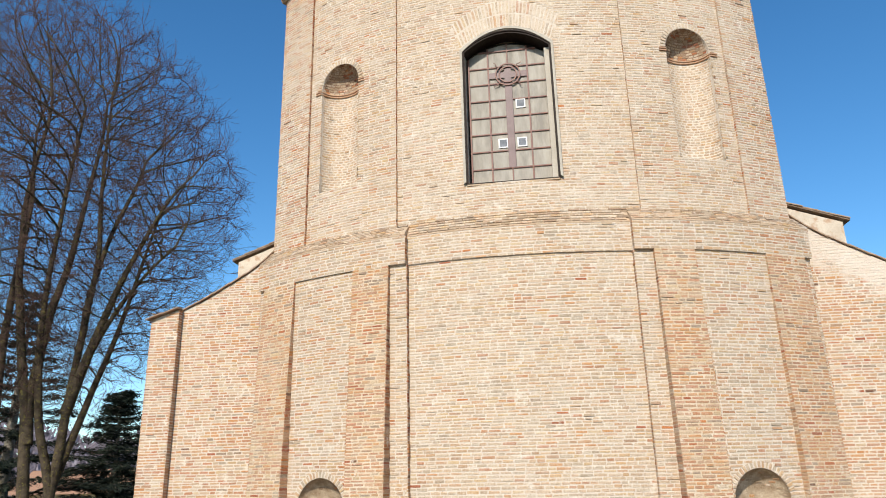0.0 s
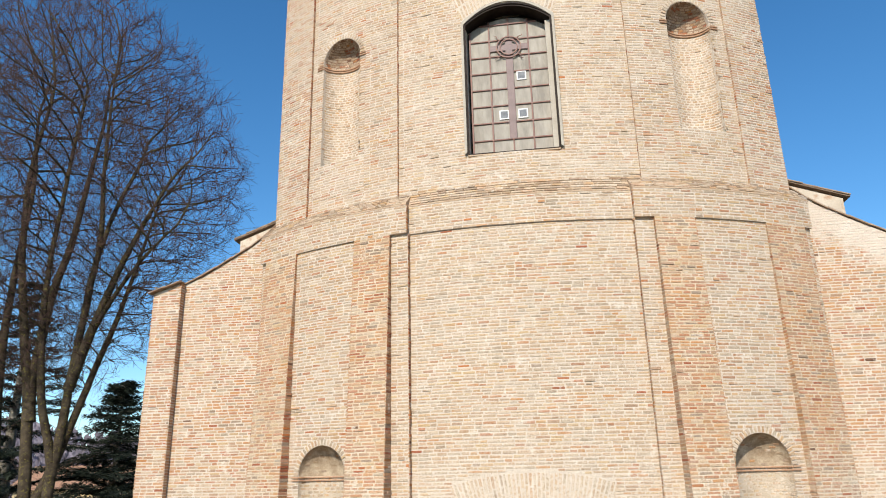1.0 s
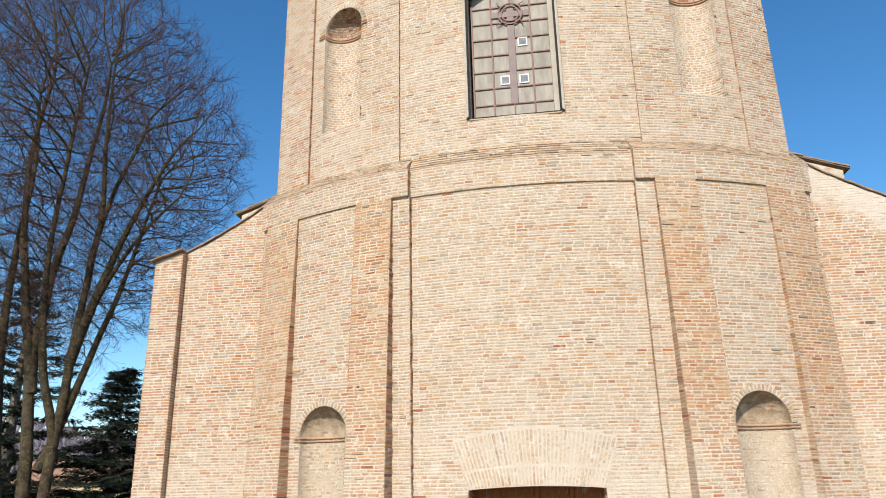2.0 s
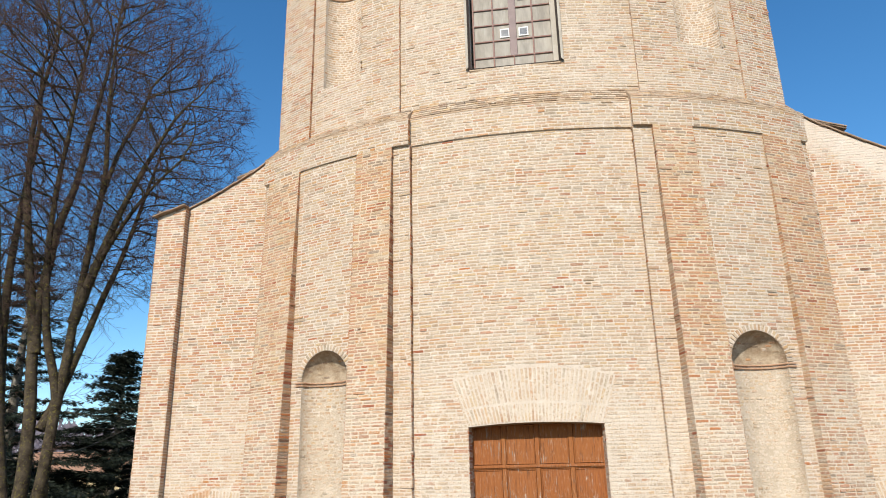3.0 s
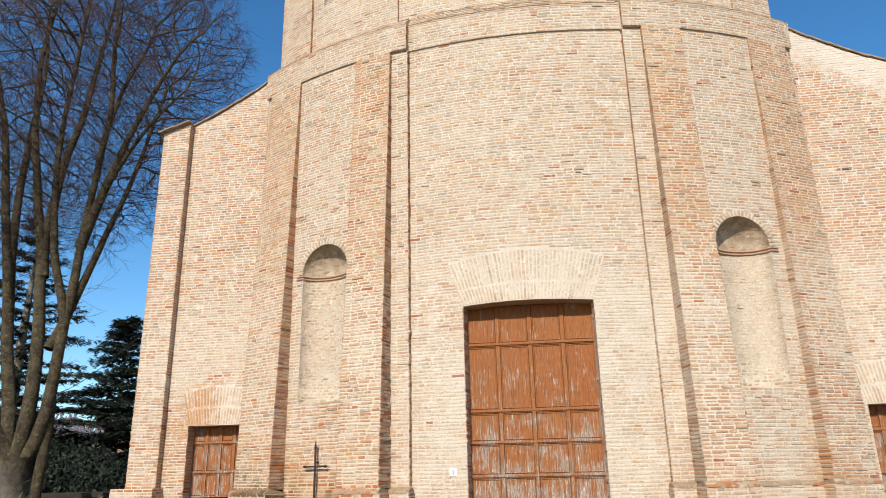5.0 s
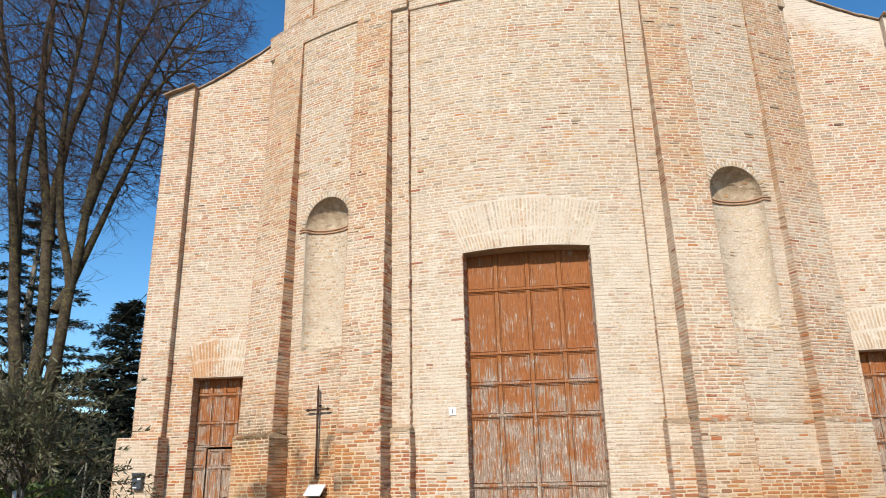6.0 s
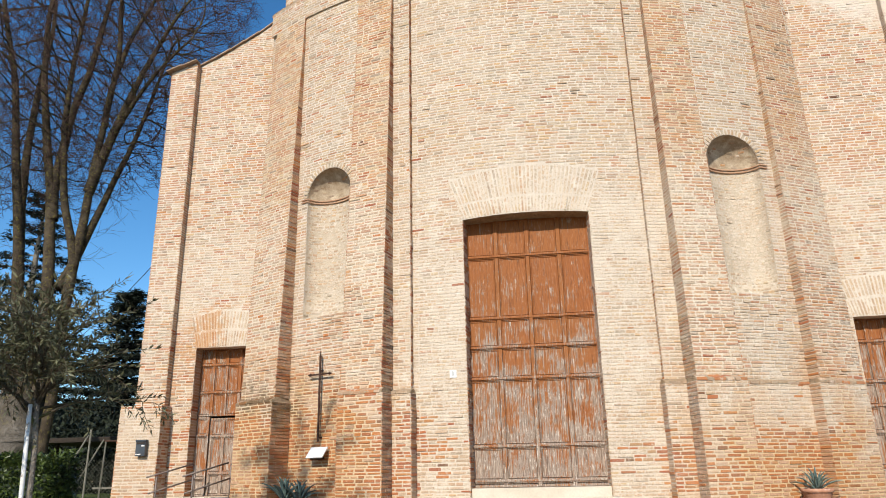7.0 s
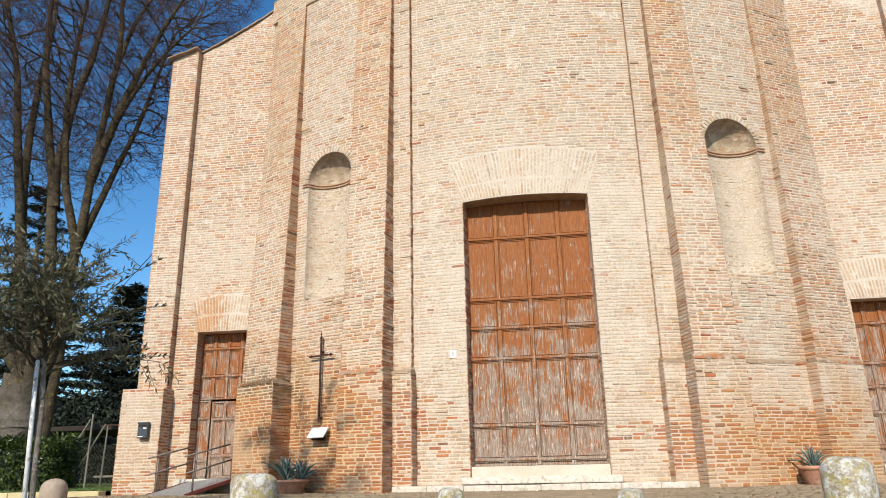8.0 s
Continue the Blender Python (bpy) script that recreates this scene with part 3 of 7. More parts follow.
def niche(z_base, z_spring, sc, r, off, depth, name, label):
    """A round-headed niche: a hollow half cylinder under a quarter dome, a ring of bricks on end, and a thin string at the springing."""
    front, surface = bowed(off)
    place, al, up, out = surface(sc, z_base)
    at = lambda x, d, z: place + al * x - out * (d + x * x / (2 * R0) + 0.002) + Vector((0, 0, z - z_base))
    verts, faces, nx = [], [], 24
    levels = [(z, 1.0) for z in np.linspace(z_base, z_spring, 6)] + [(z_spring + r * math.sin(b), math.cos(b)) for b in np.linspace(0.1, math.pi / 2 - 0.001, 10)]
    for z, w in levels:
        for k in range(nx + 1):
            a = math.pi * k / nx
            verts.append(at(-math.cos(a) * r * w, depth * w * math.sin(a), z))
    for i in range(len(levels) - 1):
        for k in range(nx):
            b = i * (nx + 1) + k
            faces.append((b, b + nx + 1, b + nx + 2, b + 1))
    first = 5 * (nx + 1)
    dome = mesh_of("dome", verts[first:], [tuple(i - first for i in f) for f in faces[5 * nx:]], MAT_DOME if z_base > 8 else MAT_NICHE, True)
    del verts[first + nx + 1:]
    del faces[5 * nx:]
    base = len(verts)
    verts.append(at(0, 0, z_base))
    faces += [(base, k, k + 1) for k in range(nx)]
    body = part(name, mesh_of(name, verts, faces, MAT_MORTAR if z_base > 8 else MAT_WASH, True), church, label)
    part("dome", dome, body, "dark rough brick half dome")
    work = Brickwork()

    def inner(s, z):
        a = s / (math.pi * (r + depth) / 2) * math.pi
        p = at(-math.cos(a) * r, depth * math.sin(a), z)
        t = (al * math.sin(a) * r - out * math.cos(a) * depth).normalized()
        return p + t.cross(Vector((0, 0, 1))) * 0.004, t, Vector((0, 0, 1)), t.cross(Vector((0, 0, 1)))
    girth = math.pi * (r + depth) / 2
    for k in range(int((z_spring - z_base) / COURSE)):
        s = 0.03 if k % 2 else 0.09
        while s < girth - 0.07:
            ln = rng.uniform(0.095, 0.13)
            spot, t, up_, in_ = inner(s + ln / 2, z_base + (k + 0.5) * COURSE)
            if z_base > 8 or rng.random() < 0.85:
                work.add(spot - in_ * (0.0 if z_base > 8 else rng.uniform(-0.002, 0.0045)), t, up_, in_, ln - 0.012, COURSE - JOINT, 0 if z_base > 8 or rng.random() < 0.10 else 3)
            s += ln
    # rings of bricks in the dome, red and mossy ones darkening it as shade
    for i in range(int(r * 1.45 / COURSE)):
        b = (i + 0.5) * COURSE / r
        w = math.cos(b)
        run = math.pi * (r + depth) / 2 * w
        s = 0.02
        while s < run - 0.06:
            ln = min(rng.uniform(0.09, 0.13), run - s - 0.01)
            a = (s + ln / 2) / run * math.pi
            t = (al * math.sin(a) * r - out * math.cos(a) * depth).normalized()
            flat_in = t.cross(Vector((0, 0, 1)))
            inward = (flat_in * w - Vector((0, 0, 1)) * math.sin(b)).normalized()
            c = at(-math.cos(a) * r * w, depth * w * math.sin(a), z_spring + r * math.sin(b))
            if z_base > 8 or rng.random() < 0.2:
                work.add(c + inward * 0.006, t, inward.cross(t), inward, ln - 0.012, COURSE - JOINT, 1 if rng.random() < 0.35 else 2)
            if z_base > 8:
                work.rows[-1] = (*work.rows[-1][:2], rng.choice((0, 0, 1, 2, 2)))
            s += ln
    n = int(math.pi * (r + 0.06) / 0.075)
    for k in range(n):
        a = math.pi * (k + 0.5) / n
        d = al * math.cos(a) + up * math.sin(a)
        work.add(front(sc, z_spring, 0) + d * (r + 0.06), d, out.cross(d), out, 0.108, 0.050, 3 if rng.random() < 0.85 else 0)
    work.lay(body, lambda p: z_base < 8, 120)
    for dz in (-0.02, -0.075):
        ring = [at(-r - 0.16, -0.02, z_spring + dz), at(-r - 0.005, -0.02, z_spring + dz)]
        ring += [at(-math.cos(math.pi * k / nx) * (r - 0.02), (depth - 0.02) * math.sin(math.pi * k / nx), z_spring + dz) for k in range(1, nx)]
        ring += [at(r + 0.005, -0.02, z_spring + dz), at(r + 0.16, -0.02, z_spring + dz)]
        bm = bmesh.new()
        rows = []
        for i, q in enumerate(ring):
            d = (ring[min(i + 1, len(ring) - 1)] - ring[max(i - 1, 0)]).normalized()
            n = d.cross(Vector((0, 0, 1)))
            w = 0.004 * noise.noise((i * 0.9, dz * 50, sc))
            rows.append([bm.verts.new(q + n * o + Vector((0, 0, z + w))) for o, z in ((-0.05, -0.013), (0.012, -0.013), (0.015, 0.0), (0.012, 0.013), (-0.05, 0.013))])
        for p, q in zip(rows[:-1], rows[1:]):
            for j in range(5):
                bm.faces.new((p[j], p[(j + 1) % 5], q[(j + 1) % 5], q[j]))
        bm.faces.new(rows[0])
        bm.faces.new(rows[-1][::-1])
        part("string_course", from_bm("string_course", bm, MAT_STRING), body, "thin projecting brick string at the springing")
    return body


# MAT_NICHE and MAT_DOME hold the half domes' shade in their dark colour
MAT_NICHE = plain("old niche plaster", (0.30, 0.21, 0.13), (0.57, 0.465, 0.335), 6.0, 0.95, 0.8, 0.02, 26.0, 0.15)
MAT_WASH = plain("flaking limewash", (0.50, 0.405, 0.295), (0.59, 0.495, 0.38), 4.5, 0.95, 0.9, 0.02, 30.0, 0.15, third=(0.62, 0.54, 0.44))
MAT_STRING = plain("red-brown brick string", (0.38, 0.205, 0.12), (0.52, 0.36, 0.24), 9.0, 0.92, 0.6, 0.01, 40.0, 0.2)
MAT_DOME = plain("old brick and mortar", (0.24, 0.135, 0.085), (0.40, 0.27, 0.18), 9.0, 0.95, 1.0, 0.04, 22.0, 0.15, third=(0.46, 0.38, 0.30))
MAT_BRICKISH = plain("weathered brick moulding", (0.45, 0.32, 0.21), (0.56, 0.43, 0.30), 5.0, 0.92, 0.6, 0.01, 40.0, 0.2, third=(0.36, 0.22, 0.14))

for sign in (-1, 1):
    def both(u0, u1):
        return (u0, u1) if sign > 0 else (-u1, -u0)
    sc = sign * arc(NICHE_C)
    p2 = lambda z, lean=BATTER[sign]: 0.17 + max(0.0, 10.5 - z) * lean
    strip = bowed_wall("pilaster_strip", *both(2.15, 2.50), PLINTH, 10.5, strip_off, "narrow brick strip beside the pilaster", near=near_low)
    inner = bowed_wall("pilaster", *both(2.50, 3.25), PLINTH, 10.5, p1, "broad battered brick pilaster", red=red_some, near=near_low, mat=MAT_TAN)
    bowed_wall("bay_wall", *both(3.25, 4.67), PLINTH, 10.5, bay_off, "brick wall of the niche bay", holes=[niche_hole(3.44, 6.0, sc, NICHE_R)],
               spans=niche_spans(PLINTH, 10.5, 3.44, 6.0, sc, NICHE_R), breaks=[sign * R0 * math.sin((abs(sc) + NICHE_R * math.sin(t)) / R0) for t in np.linspace(-math.pi / 2, math.pi / 2, 17)], near=near_low)
    niche(3.44, 6.0, sc, NICHE_R, bay_off, 0.38, "niche", "plastered round-headed niche in the brick wall, peeling")
    outer = bowed_wall("outer_pilaster", *both(4.67, 5.50), PLINTH, 10.5, p2, "broad battered brick pilaster", red=red_some, near=near_low, mat=MAT_TAN)
    strip2 = bowed_wall("pilaster_strip", *both(5.50, 5.68), PLINTH, 10.5, strip_off, "narrow brick strip beside the pilaster", near=near_low)
    bowed_wall("frieze", *both(2.15, 5.68), 10.5, 11.07, lambda z: 0.17, "projecting brick band under the ledge")
    # plinth blocks, each with a sloping mossy top
    plinth_parts = []
    for u0, u1, off, above in ((2.15, 2.50, 0.24, strip_off), (2.50, 3.25, 0.62, p1), (3.25, 4.67, 0.18, bay_off), (4.67, 5.50, STEP[sign], p2), (5.50, 5.73, 0.24, strip_off)):
        a, b = both(u0 - (0.05 if off > 0.2 and u0 != 5.5 else 0), u1)
        flush = sign < 0 and u0 == 3.25      # under the cross the plinth runs on into the wall
        if flush:
            off = 0.135
        body = bowed_wall("plinth", a, b, GROUND - 0.3, PLINTH - (0.0 if flush else 0.07), lambda z, o=off: o, "red and pale brick plinth with a sloping top", near=lambda p: True)
        plinth_parts.append(body)
        if flush:
            continue
        front, _ = bowed(lambda z: 0.0)
        verts, faces, n = [], [], 36
        for k in range(n + 1):
            s = arc(a) + (arc(b) - arc(a)) * k / n
            lo, hi = off, above(PLINTH)
            verts += [front(s, PLINTH - 0.07, lo + 0.008), front(s, PLINTH - 0.045, lo + 0.006 + 0.012 * noise.noise((s * 9, 0.0, off))), front(s, PLINTH + 0.02, min(hi, 0.12) - 0.02 if lo < 0.3 else hi - 0.01), front(s, PLINTH - 0.07, -0.02)]
        for k in range(n):
            for e in range(4):
                faces.append((4 * k + e, 4 * k + (e + 1) % 4, 4 * k + 4 + (e + 1) % 4, 4 * k + 4 + e))
        faces += [(0, 1, 2, 3), (4 * n + 3, 4 * n + 2, 4 * n + 1, 4 * n)]
        part("plinth_top", mesh_of("plinth_top", verts, faces, MAT_LEDGE), body, "crumbling mossy brick slope")
        # broken bricks along the edge and on the slope
        work = Brickwork()
        lip = bowed(lambda z, o=off: o + 0.010)[1]
        inset = (above(PLINTH) - off)
        for row in range(1 if off < 0.3 else 3):
            s = arc(a)
            while s < arc(b) - 0.05:
                ln = min(rng.uniform(0.09, 0.25), arc(b) - s)
                place, al, up, out = lip(s + ln / 2, PLINTH - 0.058 + rng.uniform(-0.006, 0.006))
                if row:
                    t = row * 0.34
                    place = front(s + ln / 2, PLINTH - 0.035 + 0.055 * t, off + inset * t)
                    up, out = (Vector((0, 0, 0.07)) - out * abs(inset)).normalized(), (Vector((0, 0, abs(inset))) + out * 0.07).normalized()
                if rng.random() < 0.85:
                    work.add(place, al, up, out, ln - 0.012, 0.05, rng.choice((0, 1, 2, 2)))
                s += ln
        work.lay(body, None)
    # sides of the pilasters
    zero = lambda z: 0.0
    low = PLINTH - 0.07
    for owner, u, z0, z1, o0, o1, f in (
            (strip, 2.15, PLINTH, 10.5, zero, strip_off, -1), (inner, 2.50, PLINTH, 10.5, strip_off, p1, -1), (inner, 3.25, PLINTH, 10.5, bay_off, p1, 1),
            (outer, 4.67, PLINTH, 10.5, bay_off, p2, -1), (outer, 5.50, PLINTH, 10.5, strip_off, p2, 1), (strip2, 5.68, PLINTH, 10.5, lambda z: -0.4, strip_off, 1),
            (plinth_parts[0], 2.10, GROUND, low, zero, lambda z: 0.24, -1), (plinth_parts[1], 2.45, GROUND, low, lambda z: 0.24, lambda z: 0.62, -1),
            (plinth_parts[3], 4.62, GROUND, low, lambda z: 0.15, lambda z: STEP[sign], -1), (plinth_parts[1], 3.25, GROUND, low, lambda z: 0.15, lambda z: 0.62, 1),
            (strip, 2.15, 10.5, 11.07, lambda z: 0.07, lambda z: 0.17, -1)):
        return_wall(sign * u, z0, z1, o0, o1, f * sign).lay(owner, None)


# ledge between the storeys
def ledge(u0, u1, lo, hi, label):
    front, _ = bowed(lambda z: 0.0)
    verts, faces = [], []
    n = int((u1 - u0) / 0.09)
    prof = ((lo - 0.02, 11.06), (lo + 0.002, 11.07), (lo + 0.002, 11.10), (lo - 0.03, 11.14), ((lo + hi) / 2, 11.27), (hi - 0.02, 11.42), (hi - 0.2, 11.42), (hi - 0.2, 11.06))
    m = len(prof)
    for k in range(n + 1):
        s = arc(u0) + (arc(u1) - arc(u0)) * k / n
        for j, (o, z) in enumerate(prof):
            w = 0.012 * noise.noise((s * 6, j * 3.1, 0.0)) + 0.008 * noise.noise((s * 25, j * 2.0, 4.0)) if 0 < j < 5 else 0
            verts.append(front(s, z + w, o + w))
    for k in range(n):
        for j in range(m):
            faces.append((m * k + j, m * k + (j + 1) % m, m * k + m + (j + 1) % m, m * k + m + j))
    faces += [tuple(range(m)), tuple(m * n + j for j in reversed(range(m)))]
    body = part("ledge", mesh_of("ledge", verts, faces, MAT_BRICKISH), church, label)
    work = Brickwork()
    p0, p1_ = Vector((lo + 0.0, 11.10)), Vector((hi, 11.42))

    def slope(s, z):
        t = (z - 11.10) / 0.32
        a = s / R0
        out = Vector((math.sin(a), -math.cos(a), 0))
        up = (Vector((0, 0, p1_.y - p0.y)) + out * (p1_.x - p0.x)).normalized()
        al = Vector((math.cos(a), math.sin(a), 0))
        return front(s, z + 0.01, lo + (hi - lo) * t + 0.014), al, up, al.cross(up)
    steps = 5 if lo < 0.1 else 6
    for k in range(steps):
        z = 11.10 + 0.32 * (k + 0.5) / steps
        s = arc(u0)
        while s < arc(u1) - 0.1:
            ln = rng.uniform(0.12, 0.26)
            place, al, up, out = slope(s + ln / 2, z)
            work.add(place, al, up, out, ln - 0.014, 0.056, 2 if rng.random() < 0.45 else 0)
            s += ln
    work.lay(body, None)
    return body


ledge(-2.15, 2.15, 0.036, -0.15, "sloping mossy brick ledge between the storeys")
ledge(-5.70, -2.15, 0.17, -0.15, "sloping mossy brick ledge between the storeys")
ledge(2.15, 5.70, 0.17, -0.15, "sloping mossy brick ledge between the storeys")

# upper storey
UP0, UP1 = 11.36, 18.4
WIN_U, WIN_B, WIN_S, WIN_RISE = 0.93, 12.08, 15.16, 0.40
win_top = lambda u: WIN_S + WIN_RISE * (1 - (u / WIN_U) ** 2)


def win_spans(s):
    u = R0 * math.sin(s / R0)
    return [(UP0, WIN_B), (win_top(u), UP1)] if abs(u) < WIN_U else [(UP0, UP1)]


def win_hole(z):
    if WIN_B < z < WIN_S:
        return arc(-WIN_U - 0.07), arc(WIN_U + 0.07)
    if WIN_S <= z < WIN_S + 1.20:
        best = 0.0
        for k in range(41):
            f = k / 40
            head = WIN_S - 0.02 + WIN_RISE * (1 - f * f) + 0.78 * (1 - 0.1 * f * f)
            if head > z:
                best = max(best, f * (0.97 + 0.32 * min(0.78, max(0.1, z - WIN_S - WIN_RISE * (1 - f * f)))))
        return (arc(-best), arc(best)) if best > 0.05 else None


upper_off = lambda z: -0.15
bowed_wall("upper_wall", -2.45, 2.45, UP0, UP1, upper_off, "pale brick wall of the upper storey", holes=[win_hole], spans=win_spans,
           breaks=[WIN_U * math.sin(t) for t in np.linspace(-math.pi / 2, math.pi / 2, 15)])
win_arch = part("window_arch", box_mesh("window_arch", (-0.9, 0.2, 15.7), (0.9, 0.4, 16.0), MAT_MORTAR), church, "segmental arch of bricks on end over the window")
arch_work = Brickwork()
_, up_surface = bowed(upper_off)
for k in range(31):
    f = (k + 0.5) / 31 * 2 - 1
    for r0, r1 in ((0.10, 0.42), (0.44, 0.76)):
        u0, u1 = f * (0.97 + 0.32 * r0), f * (0.97 + 0.32 * r1)
        z0, z1 = WIN_S - 0.02 + WIN_RISE * (1 - f * f) + r0, WIN_S - 0.02 + WIN_RISE * (1 - f * f) + r1 * (1 - 0.1 * f * f)
        place, al, up, out = up_surface(arc((u0 + u1) / 2), (z0 + z1) / 2)
        d = al * (u1 - u0) + up * (z1 - z0)
        length = d.length
        d.normalize()
        arch_work.add(place, d, out.cross(d), out, length - 0.012, 0.05 + 0.006 * r0, 1 if rng.random() < 0.1 else 3)
arch_work.lay(win_arch, lambda p: True)
UN_Z0, UN_Z1, UN_R = 12.54, 15.08, 0.53
for sign in (-1, 1):
    def both(u0, u1):
        return (u0, u1) if sign > 0 else (-u1, -u0)
    sc = sign * arc(3.885)
    bowed_wall("upper_pilaster", *both(2.45, 3.22), UP0, UP1, lambda z: -0.10, "shallow brick pilaster of the upper storey")
    bowed_wall("upper_bay", *both(3.22, 4.68), UP0, UP1, lambda z: -0.14, "brick wall of the upper niche bay", holes=[niche_hole(UN_Z0, UN_Z1, sc, UN_R)],
               spans=niche_spans(UP0, UP1, UN_Z0, UN_Z1, sc, UN_R), breaks=[sign * R0 * math.sin((abs(sc) + UN_R * math.sin(t)) / R0) for t in np.linspace(-math.pi / 2, math.pi / 2, 17)])
    niche(UN_Z0, UN_Z1, sc, UN_R, lambda z: -0.14, 0.44, "upper_niche", "round-headed brick niche, hollow and empty")
    bowed_wall("upper_pilaster", *both(4.68, 5.56), UP0, UP1, lambda z: -0.08, "shallow brick pilaster of the upper storey", red=lambda s, z: 0.5)
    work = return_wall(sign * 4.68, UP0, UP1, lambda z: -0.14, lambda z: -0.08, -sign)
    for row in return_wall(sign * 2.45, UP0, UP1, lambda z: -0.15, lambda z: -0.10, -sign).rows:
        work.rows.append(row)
    # the flank of the upper storey
    y_front = Y0 + R0 - math.sqrt(R0 * R0 - 5.56 ** 2) + 0.12
    flank = part("upper_flank", box_mesh("upper_flank", (min(sign * 5.45, sign * 5.0), y_front + 0.1, 10.5), (max(sign * 5.45, sign * 5.0), 9.0, UP1), MAT_MORTAR), church, "brick flank of the upper storey")

    def flank_surface(s, z):
        return Vector((sign * (5.545 - 0.02 * (s - y_front)), s, z)), Vector((0, sign, 0)), Vector((0, 0, 1)), Vector((sign, 0, 0))
    courses(flank_surface, y_front, 3.0, UP0 - 0.3, UP1, work, red_chance=red_some)
    work.lay(flank, None)
part("upper_roof", box_mesh("upper_roof", (-5.7, 1.0, UP1 + 0.02), (5.7, 9.0, UP1 + 0.4), MAT_TILE), church, "roof over the upper storey")
# cornice at the head of the upper storey
front, _ = bowed(lambda z: 0.0)
verts, faces, n = [], [], 60
for k in range(n + 1):
    s = -arc(5.68) + 2 * arc(5.68) * k / n
    verts += [front(s, 18.12, -0.3), front(s, 18.12, -0.04), front(s, 18.2, 0.02), front(s, 18.4, 0.10), front(s, 18.7, 0.12), front(s, 18.7, -0.3)]
for k in range(n):
    for j in range(6):
        faces.append((6 * k + j, 6 * k + (j + 1) % 6, 6 * k + 6 + (j + 1) % 6, 6 * k + 6 + j))
part("upper_cornice", mesh_of("upper_cornice", verts, faces, MAT_BRICKISH), church, "brick cornice at the head of the upper storey")

# wings
WING_Y = 2.05
SIDE_U0, SIDE_U1, SIDE_B, SIDE_T = 6.10, 7.32, 0.15, 3.22


def wing_top(u):
    u = abs(u)
    pts = ((5.5, 11.75), (5.8, 11.46), (6.26, 11.13), (6.8, 10.82), (7.33, 10.52), (7.85, 10.30), (8.62, 10.06))
    for (a, b), (c, d) in zip(pts[:-1], pts[1:]):
        if a <= u <= c:
            return b + (d - b) * (u - a) / (c - a)
    return pts[-1][1]


for sign in (-1, 1):
    def both(u0, u1):
        return (u0, u1) if sign > 0 else (-u1, -u0)
    front, surface = flat(WING_Y)
    u0, u1 = both(5.4, 7.84)
    d0, d1 = both(SIDE_U0, SIDE_U1)
    spans = lambda s: [(GROUND - 0.3, SIDE_B), (SIDE_T, wing_top(s))] if d0 < s < d1 else [(GROUND - 0.3, wing_top(s))]
    wing = wall_solid("wing_wall", front, sorted([*np.linspace(u0, u1, 16), d0, d1]), spans, 0.6, church, MAT_MORTAR, "low brick wing wall with a swept roofline")
    work = Brickwork()
    courses(surface, u0, u1, GROUND, 11.8, work, [lambda z: (d0, d1) if SIDE_B < z < SIDE_T else None, fan_hole(0.61, 0.80, SIDE_T, 4.06, (d0 + d1) / 2, False, 0.12)], top=wing_top,
            red_chance=lambda s, z: min(1, red_low(s, z) + (0.40 if z > 6 else 0.15) + (0.2 if s > 0 and z > 5 else 0.0)))
    work.lay(wing, near_low)
    work = Brickwork()
    fan(work, surface, (d0 + d1) / 2, SIDE_T + 0.01, 4.02, 0.61, 0.79, rows=((0.0, 0.44), (0.50, 1.0)), bow=0.0, rise=0.12, bent=False, red=lambda f: 0.04 if sign > 0 or f > -0.25 else 0.8)
    arch = part("side_door_arch", box_mesh("side_door_arch", ((d0 + d1) / 2 - 0.5, WING_Y + 0.05, 3.3), ((d0 + d1) / 2 + 0.5, WING_Y + 0.3, 3.9), MAT_MORTAR), church, "flat arch of bricks on end over the side door")
    work.lay(arch, lambda p: True)
    for lo, hi, y, z0, z1, nm in ((7.84, 8.50, 1.88, 1.98, 10.7, "corner_pilaster"), (7.76, 8.68, 1.64, GROUND - 0.3, 1.98, "corner_plinth")):
        a, b = both(lo, hi)
        front, surface = flat(y)
        body = wall_solid(nm, front, list(np.linspace(a, b, 6)), lambda s: [(z0, min(z1, wing_top(s)))], 1.2, church, label="brick pilaster at the corner of the wing" if z1 > 3 else "brick plinth of the corner pilaster")
        work = Brickwork()
        courses(surface, a, b, max(z0, GROUND), z1, work, top=wing_top, red_chance=red_some if z1 > 3 else red_low)
        # its two sides
        for edge, f in ((a, -1), (b, 1)):
            def side(s, z, edge=edge, f=f):
                return Vector((edge + f * 0.004, y + s, z)), Vector((0, f, 0)), Vector((0, 0, 1)), Vector((f, 0, 0))
            courses(side, 0.003, WING_Y - y if (f * sign < 0) else 1.1, max(z0, GROUND), z1, work, top=lambda s: wing_top(7.84), red_chance=lambda s, z: min(1, red_some(s, z) + 0.15))
        work.lay(body, lambda p: z1 < 3)
    # a flank running back, and the nave behind
    a, b = both(7.9, 8.44)
    part("wing_flank", box_mesh("wing_flank", (a, 2.6, GROUND - 0.3), (b, 14.0, 10.0), MAT_MORTAR), church, "side wall of the church")

